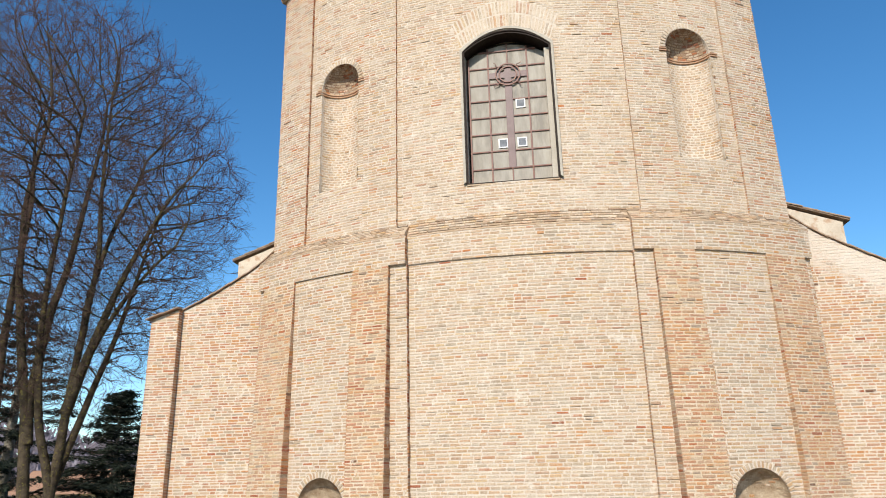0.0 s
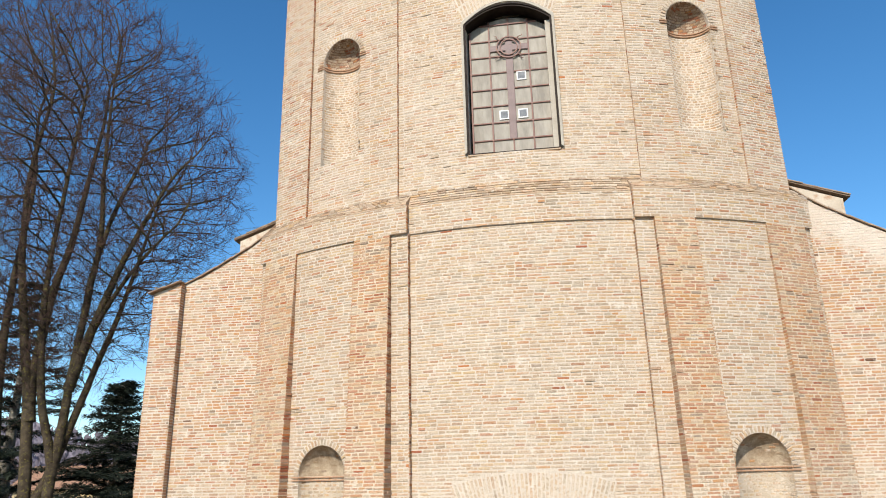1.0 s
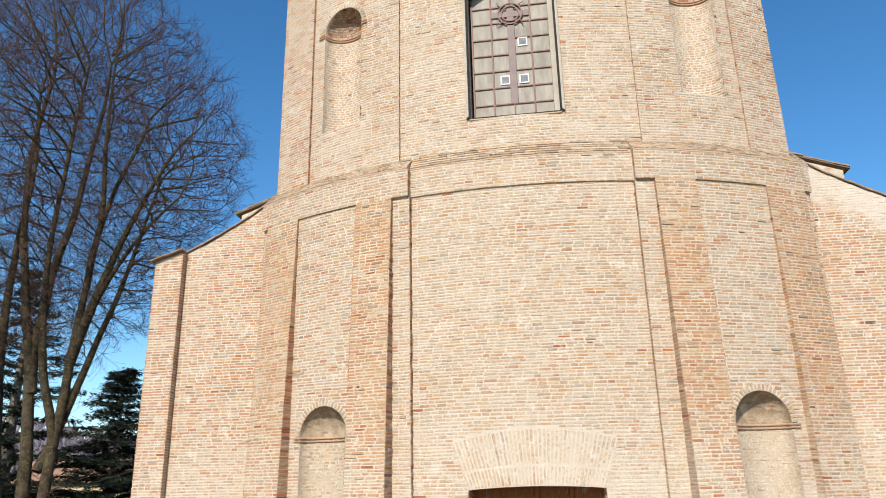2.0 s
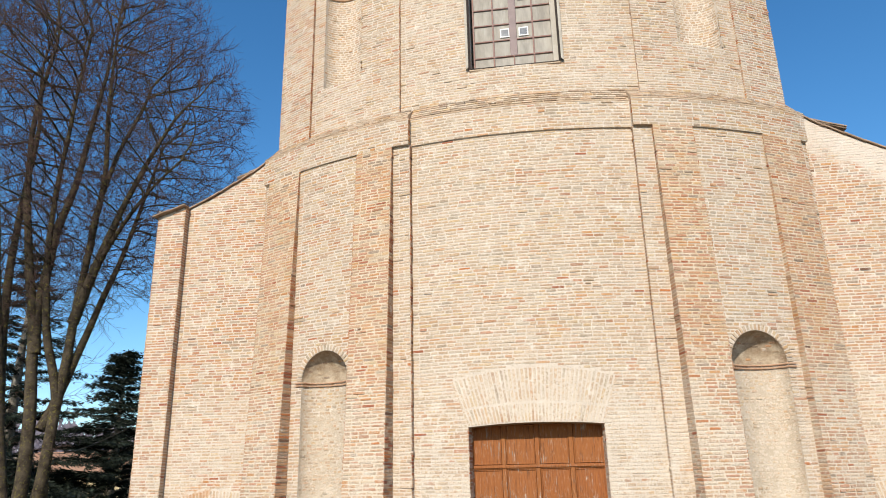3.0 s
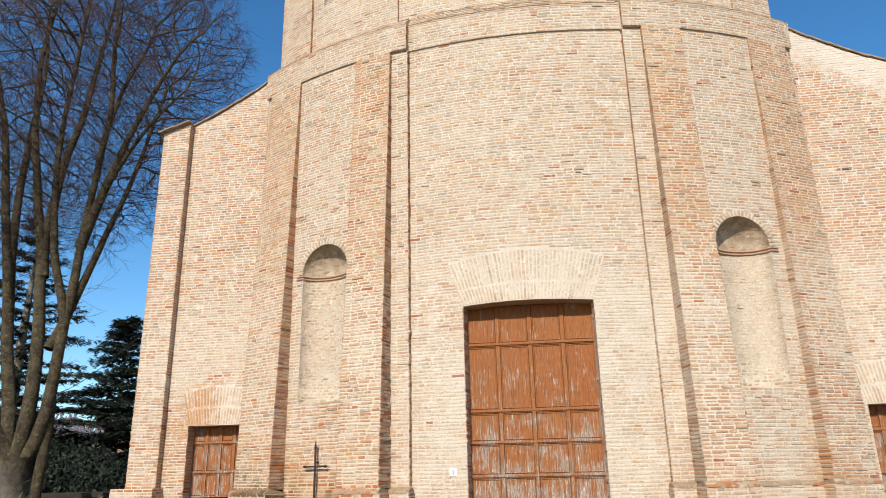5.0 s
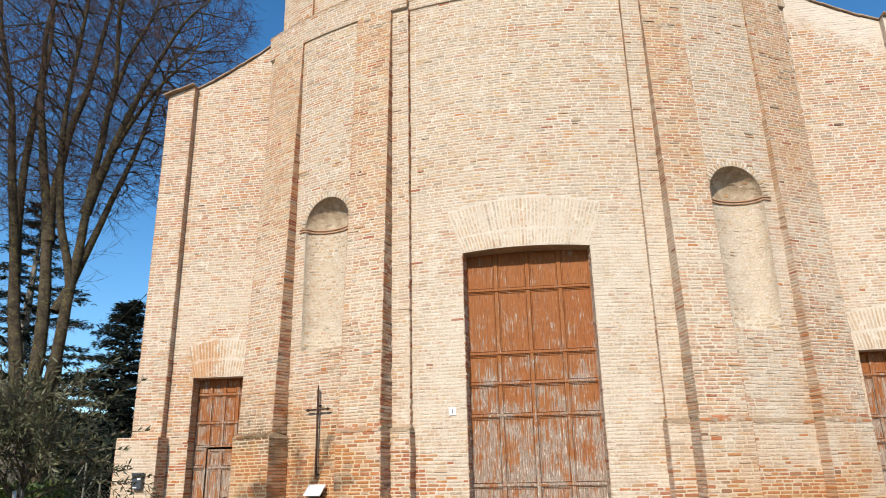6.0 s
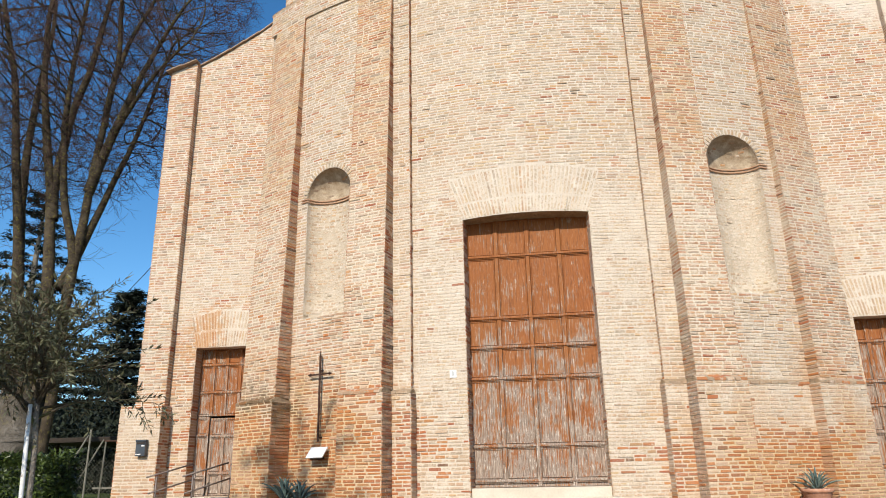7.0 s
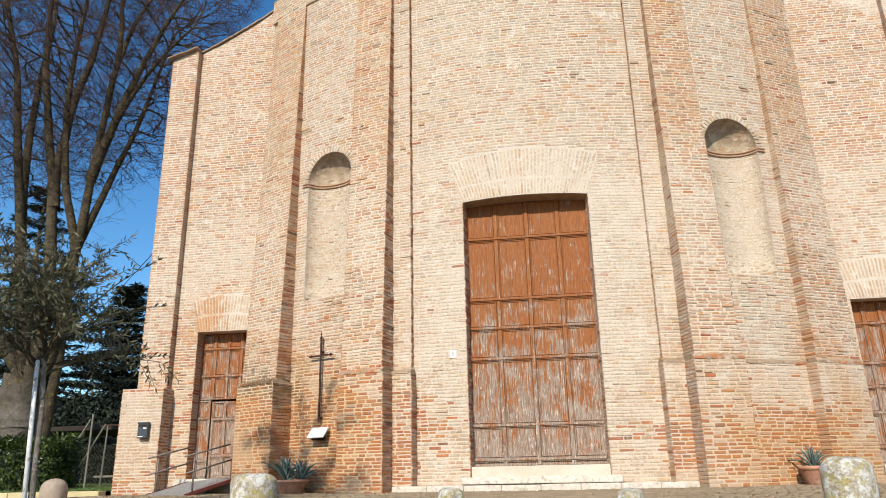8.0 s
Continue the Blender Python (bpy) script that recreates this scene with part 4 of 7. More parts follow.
# coping of tiles on the wings
for sign in (-1, 1):
    tile_bm = bmesh.new()
    add_box(tile_bm, (-0.2, -0.2, -0.014), (0.2, 0.2, 0.014), 0.006)
    tile = from_bm("coping_tile", tile_bm, MAT_COPING)
    coping = part("coping", box_mesh("coping", (0, 0, 0), (0.01, 0.01, 0.01), MAT_TILE), church, "weathered terracotta tile coping along the wing's swept top")
    coping.location = (sign * 5.6, WING_Y + 0.3, 11.3)
    u = 5.62
    while u < 8.5:
        v = min(u + 0.37, 8.64)
        y = WING_Y + 0.04 if u < 7.78 else 1.86
        a, b = Vector((sign * u, y, wing_top(u) + 0.035)), Vector((sign * v, y, wing_top(v) + 0.020))
        ob = part("coping_tile", tile, coping)
        d = (b - a).normalized()
        m = Matrix((d, Vector((0, 1, 0)), d.cross(Vector((0, 1, 0))))).transposed().to_4x4()
        ob.matrix_basis = coping.matrix_basis.inverted() @ Matrix.Translation((a + b) / 2 + Vector((0, 0.145 + rng.uniform(-0.01, 0.012), rng.uniform(0, 0.008)))) @ m @ Matrix.Diagonal(((b - a).length / 0.375, 1.2, 1, 1))
        u = v

# nave behind the wings, plastered, with a tiled roof
bm = bmesh.new()
prof = [(-8.0, GROUND), (8.0, GROUND), (8.0, 12.40), (0, 15.35), (-8.0, 12.40)]
lo, hi = [bm.verts.new((x, 5.15, z)) for x, z in prof], [bm.verts.new((x, 22.0, z)) for x, z in prof]
bm.faces.new(lo)
bm.faces.new(hi[::-1])
for k in range(5):
    bm.faces.new((lo[k], hi[k], hi[(k + 1) % 5], lo[(k + 1) % 5]))
part("nave_wall", from_bm("nave_wall", bm, MAT_PLASTER), church, "plastered gable wall of the nave behind")
for sign in (-1, 1):
    bm = bmesh.new()
    a, b = Vector((sign * 8.17, 5.11, 12.42)), Vector((0, 5.11, 15.43))
    quads = [(a, b, b + Vector((0, 17.5, 0)), a + Vector((0, 17.5, 0)))]
    for q in quads:
        lo = [bm.verts.new(p) for p in q]
        hi = [bm.verts.new(p + Vector((0, 0, 0.045))) for p in q]
        bm.faces.new(lo)
        bm.faces.new(hi[::-1])
        for k in range(4):
            bm.faces.new((lo[k], lo[(k + 1) % 4], hi[(k + 1) % 4], hi[k]))
    roof = part("nave_roof", from_bm("nave_roof", bm, MAT_ROOF), church, "tiled nave roof with mossy eaves")
    # tiles along the verge, each lapping over the next one down
    d = (b - a).normalized()
    m = Matrix((d, Vector((0, 1, 0)), d.cross(Vector((0, 1, 0))))).transposed().to_4x4()
    verge_bm = bmesh.new()
    add_box(verge_bm, (-0.21, -0.11, -0.016), (0.21, 0.11, 0.016), 0.006)
    verge = from_bm("verge_tile", verge_bm, MAT_COPING)
    for k in range(14):
        part("verge_tile", verge, roof, matrix=Matrix.Translation(a + d * (0.2 + 0.38 * k) + Vector((0, 0.09 + rng.uniform(-0.015, 0.015), 0.055 + rng.uniform(-0.004, 0.006)))) @ m @ pose(0, 0, 0, 0, sign * -1.6 + rng.uniform(-0.8, 0.8), rng.uniform(-2, 2)))


# ---- doors, window and what belongs to the walls ----
def wood_material():
    m, nt, bsdf = material("weathered varnished wood")
    p = place_of(nt)
    st = nt.nodes.new("ShaderNodeMapping")
    st.inputs["Scale"].default_value = (1.0, 1.0, 0.045)
    nt.links.new(p, st.inputs["Vector"])
    grain = noise_of(nt, st.outputs[0], 110.0, 6.0, 0.75)
    streak = noise_of(nt, st.outputs[0], 42.0, 7.0, 0.75)
    patch = noise_of(nt, p, 3.1, 5.0, 0.65)
    sep = nt.nodes.new("ShaderNodeSeparateXYZ")
    nt.links.new(p, sep.inputs[0])
    low = grey(nt, sep.outputs[2], 0.2, 4.4, 0.150, -0.06)
    rnd = nt.nodes.new("ShaderNodeObjectInfo").outputs["Random"]
    c = mixed(nt, grey(nt, grain, 0.3, 0.7), (0.36, 0.128, 0.034), (0.19, 0.058, 0.018))
    c = mixed(nt, times(nt, rnd, 0.35), c, (0.30, 0.12, 0.035))
    add = nt.nodes.new("ShaderNodeMath")
    add.operation = "ADD"
    nt.links.new(streak, add.inputs[0])
    nt.links.new(low, add.inputs[1])
    add2 = nt.nodes.new("ShaderNodeMath")
    add2.operation = "ADD"
    nt.links.new(add.outputs[0], add2.inputs[0])
    nt.links.new(grey(nt, patch, 0.3, 0.7, -0.11, 0.11), add2.inputs[1])
    peel = grey(nt, add2.outputs[0], 0.55, 0.585)
    bare = mixed(nt, grey(nt, grain, 0.40, 0.60), (0.40, 0.315, 0.245), (0.165, 0.112, 0.080))
    c = mixed(nt, peel, c, bare)
    chips = nt.nodes.new("ShaderNodeMapping")
    chips.inputs["Scale"].default_value = (1.0, 1.0, 0.22)
    nt.links.new(p, chips.inputs["Vector"])
    flake = grey(nt, noise_of(nt, chips.outputs[0], 36.0, 6.0, 0.75), 0.575, 0.60)
    c = mixed(nt, times(nt, flake, added(nt, times(nt, peel, 0.7), 0.12)), c, (0.62, 0.55, 0.46))
    crack = grey(nt, noise_of(nt, st.outputs[0], 75.0, 3.0, 0.6), 0.615, 0.64)
    c = mixed(nt, times(nt, crack, 0.65), c, (0.07, 0.032, 0.018))
    nt.links.new(c, bsdf.inputs["Base Color"])
    bsdf.inputs["Roughness"].default_value = 0.7
    bsdf.inputs["Specular IOR Level"].default_value = 0.22
    bumped(nt, bsdf, add2.outputs[0], 0.5, 0.012)
    return m


MAT_WOOD = wood_material()
MAT_FRAME = plain("dark brown steel", (0.028, 0.021, 0.017), (0.05, 0.037, 0.03), 8.0, 0.75, 0.2, 0.003, 60.0, 0.15)
MAT_MUNTIN = plain("red-brown painted steel", (0.16, 0.075, 0.06), (0.22, 0.11, 0.085), 12.0, 0.55, 0.3, 0.003, 60.0, 0.4, third=(0.30, 0.12, 0.05))
# near-black stand-in for the unlit space behind openings
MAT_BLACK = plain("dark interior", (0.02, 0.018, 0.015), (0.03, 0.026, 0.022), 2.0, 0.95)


def pane_material():
    m, nt, bsdf = material("dusty window glass")
    p = place_of(nt)
    rnd = nt.nodes.new("ShaderNodeObjectInfo").outputs["Random"]
    st = nt.nodes.new("ShaderNodeMapping")
    st.inputs["Scale"].default_value = (1.0, 1.0, 0.25)
    nt.links.new(p, st.inputs["Vector"])
    c = mixed(nt, rnd, (0.20, 0.175, 0.14), (0.28, 0.25, 0.205))
    c = mixed(nt, grey(nt, noise_of(nt, st.outputs[0], 7.0, 5.0, 0.65), 0.35, 0.7), c, (0.38, 0.345, 0.285))
    nt.links.new(c, bsdf.inputs["Base Color"])
    bsdf.inputs["Roughness"].default_value = 0.55
    bsdf.inputs["Specular IOR Level"].default_value = 0.25
    bumped(nt, bsdf, noise_of(nt, p, 3.0, 2.0), 0.12, 0.02)
    return m


MAT_PANE = pane_material()


def panel_mesh(w, h):
    """A fielded door panel: a sloping rim round a field of upright boards with open joints between them."""
    bm = bmesh.new()
    rings = [(0.0, 0.0), (0.010, -0.018), (0.020, -0.018), (0.030, -0.004), (0.040, -0.004)]
    loops = []
    for inset, y in rings:
        x, z = w / 2 - inset, h / 2 - inset
        loops.append([bm.verts.new(q) for q in ((-x, y, -z), (x, y, -z), (x, y, z), (-x, y, z))])
    for a, b in zip(loops[:-1], loops[1:]):
        for k in range(4):
            bm.faces.new((a[k], a[(k + 1) % 4], b[(k + 1) % 4], b[k]))
    x, z = w / 2 - 0.040, h / 2 - 0.040
    n = max(1, round(2 * x / 0.11))
    edges = [-x + 2 * x * (k + (rng.uniform(-0.18, 0.18) if 0 < k < n else 0)) / n for k in range(n + 1)]
    for k in range(n):
        a, b = edges[k] + (0.003 if k else 0), edges[k + 1] - (0.003 if k < n - 1 else 0)
        y = -0.004 - rng.uniform(0, 0.0025)
        q = [bm.verts.new(v) for v in ((a, y, -z), (b, y, -z), (b, y, z), (a, y, z))]
        d = [bm.verts.new(v) for v in ((a, 0.006, -z), (b, 0.006, -z), (b, 0.006, z), (a, 0.006, z))]
        bm.faces.new(q)
        for i in range(4):
            bm.faces.new((q[i], d[i], d[(i + 1) % 4], q[(i + 1) % 4]))
    return from_bm("panel", bm, MAT_WOOD)


def door_leaf(parent, u0, u1, z0, z1, y, columns, rows, label, name):
    """A panelled door: board, stiles and rails, and one fielded panel in every field."""
    door = part(name, box_mesh(name, (u0, y, z0), (u1, y + 0.05, z1), MAT_WOOD), parent, label)
    w = (u1 - u0) / columns
    for k in range(columns + 1):
        wide = 0.05 if k in (0, columns) else 0.035
        x = u0 + k * w
        a, b = max(u0, x - wide), min(u1, x + wide)
        part("stile", box_mesh("stile", (a, y - 0.034, z0), (b, y - 0.001, z1), MAT_WOOD, 0.006), door)
    edges = [z1 - f * (z1 - z0) for f in rows]
    for k, z in enumerate(edges):
        part("rail", box_mesh("rail", (u0, y - 0.036, max(z0, z - 0.035)), (u1, y - 0.002, min(z1, z + 0.035)), MAT_WOOD, 0.006), door)
        if 0 < k < len(edges) - 1:
            part("moulding", box_mesh("moulding", (u0 + 0.03, y - 0.056, z - 0.016), (u1 - 0.03, y - 0.03, z + 0.016), MAT_WOOD, 0.008), door)
    for top, bot in zip(edges[:-1], edges[1:]):
        for k in range(columns):
            pw, ph = w - 0.075, top - bot - 0.075
            if pw > 0.04 and ph > 0.04:
                part("panel", panel_mesh(pw, ph), door, matrix=pose(u0 + (k + 0.5) * w, y - 0.004, (top + bot) / 2))
    return door


LEAF_Y = 0.32
main_door = door_leaf(church, -1.16, 1.16, 0.25, 5.08, LEAF_Y, 4, (0.0, 0.155, 0.397, 0.507, 0.622, 0.861, 0.979, 1.0), "tall double door of peeling red-brown panelled wood", "main_door")
part("meeting_strip", box_mesh("meeting_strip", (-0.035, LEAF_Y - 0.05, 0.26), (0.03, LEAF_Y - 0.03, 4.3), MAT_WOOD, 0.008), main_door)
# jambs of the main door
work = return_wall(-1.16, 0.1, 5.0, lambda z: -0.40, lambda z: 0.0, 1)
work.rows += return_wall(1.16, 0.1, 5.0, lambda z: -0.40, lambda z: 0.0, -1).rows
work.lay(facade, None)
soffit_bm = bmesh.new()
strips = []
for k in range(13):
    u = -1.158 + 2.316 * k / 12
    face = Y0 + R0 - math.sqrt(R0 * R0 - u * u) + 0.012
    strips.append([soffit_bm.verts.new((u, y, door_top(u) + dz)) for y, dz in ((face, -0.006), (0.5, -0.006), (0.5, 0.02), (face, 0.02))])
for a, b in zip(strips[:-1], strips[1:]):
    for k in range(4):
        soffit_bm.faces.new((a[k], a[(k + 1) % 4], b[(k + 1) % 4], b[k]))
# ledge brown instead of wall colour: the soffit's shade is painted in
part("lintel_soffit", from_bm("lintel_soffit", soffit_bm, MAT_LEDGE), church, "dark brick soffit over the main door")
# threshold: two stone steps and the white base course
sill = part("threshold", box_mesh("threshold", (-1.15, 0.06, 0.02), (1.15, 0.45, 0.245), MAT_SLAB, 0.010), church, "cream stone threshold of the main door")
part("step", box_mesh("step", (-1.30, -0.20, -0.035), (1.31, 0.10, 0.078), MAT_MARBLE, 0.02), church, "worn white stone step before the door")
front, _ = bowed(lambda z: 0.0)
for k in range(8):
    s0, s1 = arc(-2.42) + (arc(2.44) - arc(-2.42)) * k / 8, arc(-2.42) + (arc(2.44) - arc(-2.42)) * (k + 1) / 8 - 0.004
    bm = bmesh.new()
    h = 0.005 * math.sin(k * 1.7)
    q = [[front(s, z, o) for s, o in ((s0, 0.30 + h), (s1, 0.30 + h), (s1, -0.1), (s0, -0.1))] for z in (GROUND - 0.1, -0.048 + h)]
    lo, hi = [[bm.verts.new(v) for v in row] for row in q]
    bm.faces.new(lo[::-1])
    bm.faces.new(hi)
    for j in range(4):
        bm.faces.new((lo[j], lo[(j + 1) % 4], hi[(j + 1) % 4], hi[j]))
    bmesh.ops.bevel(bm, geom=list(bm.edges), offset=0.015, segments=2, profile=0.6, affect="EDGES")
    part("base_stone", from_bm("base_stone", bm, MAT_MARBLE), church, "chipped white stone of the base course")

# side doors
for sign in (-1, 1):
    u0, u1 = (SIDE_U0, SIDE_U1) if sign > 0 else (-SIDE_U1, -SIDE_U0)
    y = WING_Y + 0.32
    ajar = sign < 0
    rows = (0.0, 0.15, 0.40, 0.545, 0.70, 0.90, 1.0)
    if ajar:
        d = door_leaf(church, u0, u1, 1.78, SIDE_T + 0.02, y, 4, (0.0, 0.25, 0.66, 1.0), "upper part of a peeling panelled side door", "side_door")
        w = (u1 - u0) / 4
        side = door_leaf(church, u0, u0 + w - 0.012, SIDE_B, 1.765, y, 1, (0.0, 0.24, 0.78, 1.0), "narrow fixed leaf of the side door", "side_door")
        wicket = door_leaf(church, 0.0, 3 * w - 0.035, SIDE_B + 0.01, 1.735, 0.0, 3, (0.0, 0.24, 0.72, 1.0), "wicket of peeling wood, standing slightly ajar", "side_door")
        wicket.matrix_basis = pose(u0 + w + 0.014, y + 0.012, 0.0, 0, 0, 1.4)
        # thin black sheet added for the darkness inside; no room is built
        part("dark_gap", box_mesh("dark_gap", (u0, y + 0.16, SIDE_B), (u1, y + 0.2, SIDE_T), MAT_BLACK), church, "dark room behind the wicket")
    else:
        d = door_leaf(church, u0, u1, SIDE_B, SIDE_T + 0.02, y, 4, rows, "peeling red-brown panelled side door, shut", "side_door")
    jamb = Brickwork()
    for edge, f in ((u0, 1), (u1, -1)):
        n = int((SIDE_T - SIDE_B) / COURSE)
        for k in range(n):
            z = SIDE_B + (k + 0.5) * (SIDE_T - SIDE_B) / n
            jamb.add((edge - f * 0.0 + f * 0.004, WING_Y + 0.155, z), (0, -f, 0), (0, 0, 1), (f, 0, 0), 0.30, COURSE - JOINT, rng.random() < 0.5)
    jamb.lay(d, None)
    part("side_step", box_mesh("side_step", (u0 - 0.1, WING_Y - 0.32, GROUND - 0.05), (u1 + 0.1, WING_Y + 0.4, SIDE_B - 0.005), MAT_MARBLE, 0.02), church, "worn stone doorstep")

# the window
WIN_Y = 0.40
# black board behind the panes, painted as the unlit inside
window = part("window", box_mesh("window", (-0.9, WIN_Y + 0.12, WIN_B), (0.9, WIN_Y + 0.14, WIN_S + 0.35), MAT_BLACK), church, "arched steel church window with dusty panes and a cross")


def arch_strip(u_half, top_of, y0, y1, wide, mat, name, label, owner, bottom=True):
    """A frame round an arched opening, wide metres broad inwards from it."""
    outer = [(-u_half, WIN_B)] + [(-u_half * math.cos(math.pi * k / 24), None) for k in range(25)] + [(u_half, WIN_B)]
    outer = [(u, top_of(u) if z is None else z) for u, z in outer]
    f = (u_half - wide) / u_half
    inner = [(u * f, z + (wide if i in (0, len(outer) - 1) else -wide)) for i, (u, z) in enumerate(outer)]
    bm = bmesh.new()
    rows = [[bm.verts.new((u, y, z)) for u, z in ring] for ring, y in ((outer, y0), (inner, y0), (inner, y1), (outer, y1))]
    n = len(outer)
    pairs = range(n) if bottom else range(n - 1)
    for k in pairs:
        for a, b in zip(rows, rows[1:] + rows[:1]):
            bm.faces.new((a[k], a[(k + 1) % n], b[(k + 1) % n], b[k]))
    return part(name, from_bm(name, bm, mat), owner, label)


arch_strip(WIN_U + 0.055, lambda u: WIN_S + (WIN_RISE + 0.07) * (1 - (u / (WIN_U + 0.055)) ** 2) + 0.01, -0.005 + 0.06, 0.11, 0.05, MAT_RENDER, "window_surround", "grey rendered border round the window", church, False)
arch_strip(WIN_U + 0.005, lambda u: win_top(u) + 0.005, 0.07, WIN_Y + 0.1, 0.028, MAT_FRAME, "reveal_lining", "dark steel lining of the window's reveal", window, False)
arch_strip(WIN_U - 0.02, lambda u: win_top(u * 1.0) - 0.05, 0.085, 0.115, 0.02, MAT_FRAME, "outer_frame", "thin steel rim", window)
part("pale_reveal", box_mesh("pale_reveal", (0.79, 0.20, WIN_B + 0.05), (0.895, WIN_Y + 0.06, WIN_S - 0.05), MAT_RENDER), window, "sunlit rendered reveal")
part("window_sill", box_mesh("window_sill", (-0.92, 0.09, WIN_B - 0.03), (0.92, WIN_Y + 0.1, WIN_B + 0.012), MAT_BRICKISH, 0.006), window, "rendered sill under the window")
GL = 0.83
glass_top = lambda u: WIN_S - 0.12 + 0.36 * (1 - (u / WIN_U) ** 2)
XS = (-GL, -0.415, 0.0, 0.415, GL)
ZS = [WIN_B + 0.03 + 0.392 * k for k in range(9)]


def clipped_pane(x0, x1, z0, z1):
    bm = bmesh.new()
    n = 6
    lo = [(x0, z0), (x1, z0)]
    hi = [(x1 + (x0 - x1) * k / n, 0) for k in range(n + 1)]
    ring = lo + [(x, max(z0 + 0.002, min(z1, glass_top(x)))) for x, _ in hi]
    a = [bm.verts.new((x, 0.0, z)) for x, z in ring]
    b = [bm.verts.new((x, 0.008, z)) for x, z in ring]
    bm.faces.new(a)
    bm.faces.new(b[::-1])
    for k in range(len(ring)):
        bm.faces.new((a[k], a[(k + 1) % len(ring)], b[(k + 1) % len(ring)], b[k]))
    return from_bm("pane", bm, MAT_PANE)


for i in range(4):
    for j in range(9):
        z0, z1 = ZS[j], (ZS[j] + 0.392)
        if min(glass_top(XS[i]), glass_top(XS[i + 1])) > z0 + 0.04:
            c = pose((XS[i] + XS[i + 1]) / 2, WIN_Y, (z0 + z1) / 2)
            part("pane", clipped_pane(XS[i] + 0.004, XS[i + 1] - 0.004, z0 + 0.004, z1 - 0.004), window,
                 matrix=c @ pose(0, 0, 0, rng.uniform(-0.5, 0.5), 0, rng.uniform(-0.5, 0.5)) @ pose(-(XS[i] + XS[i + 1]) / 2, 0, -(z0 + z1) / 2))
for i, x in enumerate(XS):
    top = glass_top(x)
    lo = WIN_B + 0.02
    if i == 2:
        part("muntin", box_mesh("muntin", (-0.014, WIN_Y - 0.03, lo), (0.014, WIN_Y - 0.002, ZS[1]), MAT_MUNTIN, 0.003), window)
        part("muntin", box_mesh("muntin", (-0.014, WIN_Y - 0.03, ZS[7]), (0.014, WIN_Y - 0.002, top), MAT_MUNTIN, 0.003), window)
    else:
        part("muntin", box_mesh("muntin", (x - 0.017, WIN_Y - 0.03, lo), (x + 0.017, WIN_Y - 0.002, top), MAT_MUNTIN, 0.003), window)
for j, z in enumerate(ZS):
    half = GL if z < WIN_S - 0.1 else WIN_U * math.sqrt(max(0.0, 1 - (z - WIN_S + 0.12) / 0.36))
    half = min(half, GL)
    if half > 0.1:
        part("muntin", box_mesh("muntin", (-half, WIN_Y - 0.028, z - 0.014), (half, WIN_Y - 0.001, z + 0.014), MAT_MUNTIN, 0.003), window)
CROSS_Z = ZS[6] + 0.19
MAT_CROSSBAR = plain("purple-brown steel sheet", (0.13, 0.075, 0.07), (0.18, 0.11, 0.10), 5.0, 0.5, 0.2, 0.004, 50.0, 0.4)
part("cross_upright", box_mesh("cross_upright", (-0.075, WIN_Y - 0.034, ZS[1]), (0.075, WIN_Y - 0.012, ZS[7] + 0.02), MAT_CROSSBAR, 0.004), window, "broad steel upright of the cross")
part("cross_arm", box_mesh("cross_arm", (-0.40, WIN_Y - 0.0345, CROSS_Z - 0.07), (0.40, WIN_Y - 0.013, CROSS_Z + 0.07), MAT_CROSSBAR, 0.004), window, "broad steel arm of the cross")
for r in (0.255, 0.185):
    bm = bmesh.new()
    n = 40
    rings = []
    for k in range(n):
        a = 2 * math.pi * k / n
        rings.append([bm.verts.new((math.cos(a) * (r + dx), WIN_Y - 0.05 + dy, CROSS_Z + math.sin(a) * (r + dx))) for dx, dy in ((-0.013, -0.012), (0.013, -0.012), (0.013, 0.016), (-0.013, 0.016))])
    for k in range(n):
        a, b = rings[k], rings[(k + 1) % n]
        for j in range(4):
            bm.faces.new((a[j], a[(j + 1) % 4], b[(j + 1) % 4], b[j]))
    part("halo_ring", from_bm("halo_ring", bm, MAT_MUNTIN), window, "steel ring round the cross")
for a in (45, 135, 225, 315):
    bm = bmesh.new()
    d, s = Vector((math.cos(radians(a)), 0, math.sin(radians(a)))), Vector((-math.sin(radians(a)), 0, math.cos(radians(a))))
    c = Vector((0, WIN_Y - 0.05, CROSS_Z))
    pts = [c + d * (0.26 + 0.17 * t) + s * 0.018 * math.sin(t * 6.3) for t in (0, 0.25, 0.5, 0.75, 1)]
    for p, q, r0, r1 in zip(pts[:-1], pts[1:], (0.016, 0.014, 0.011, 0.008), (0.014, 0.011, 0.008, 0.003)):
        add_tube(bm, p, q, r0, r1, 6)
    part("ray", from_bm("ray", bm, MAT_MUNTIN), window, "wavy steel ray")
MAT_WHITE = plain("white painted trim", (0.74, 0.73, 0.70), (0.80, 0.79, 0.77), 4.0, 0.6, 0.1, 0.002, 40.0)
MAT_VENTGLASS = plain("dark new glass", (0.12, 0.125, 0.13), (0.24, 0.245, 0.25), 9.0, 0.08, 0.05, 0.004, 8.0, 0.6)
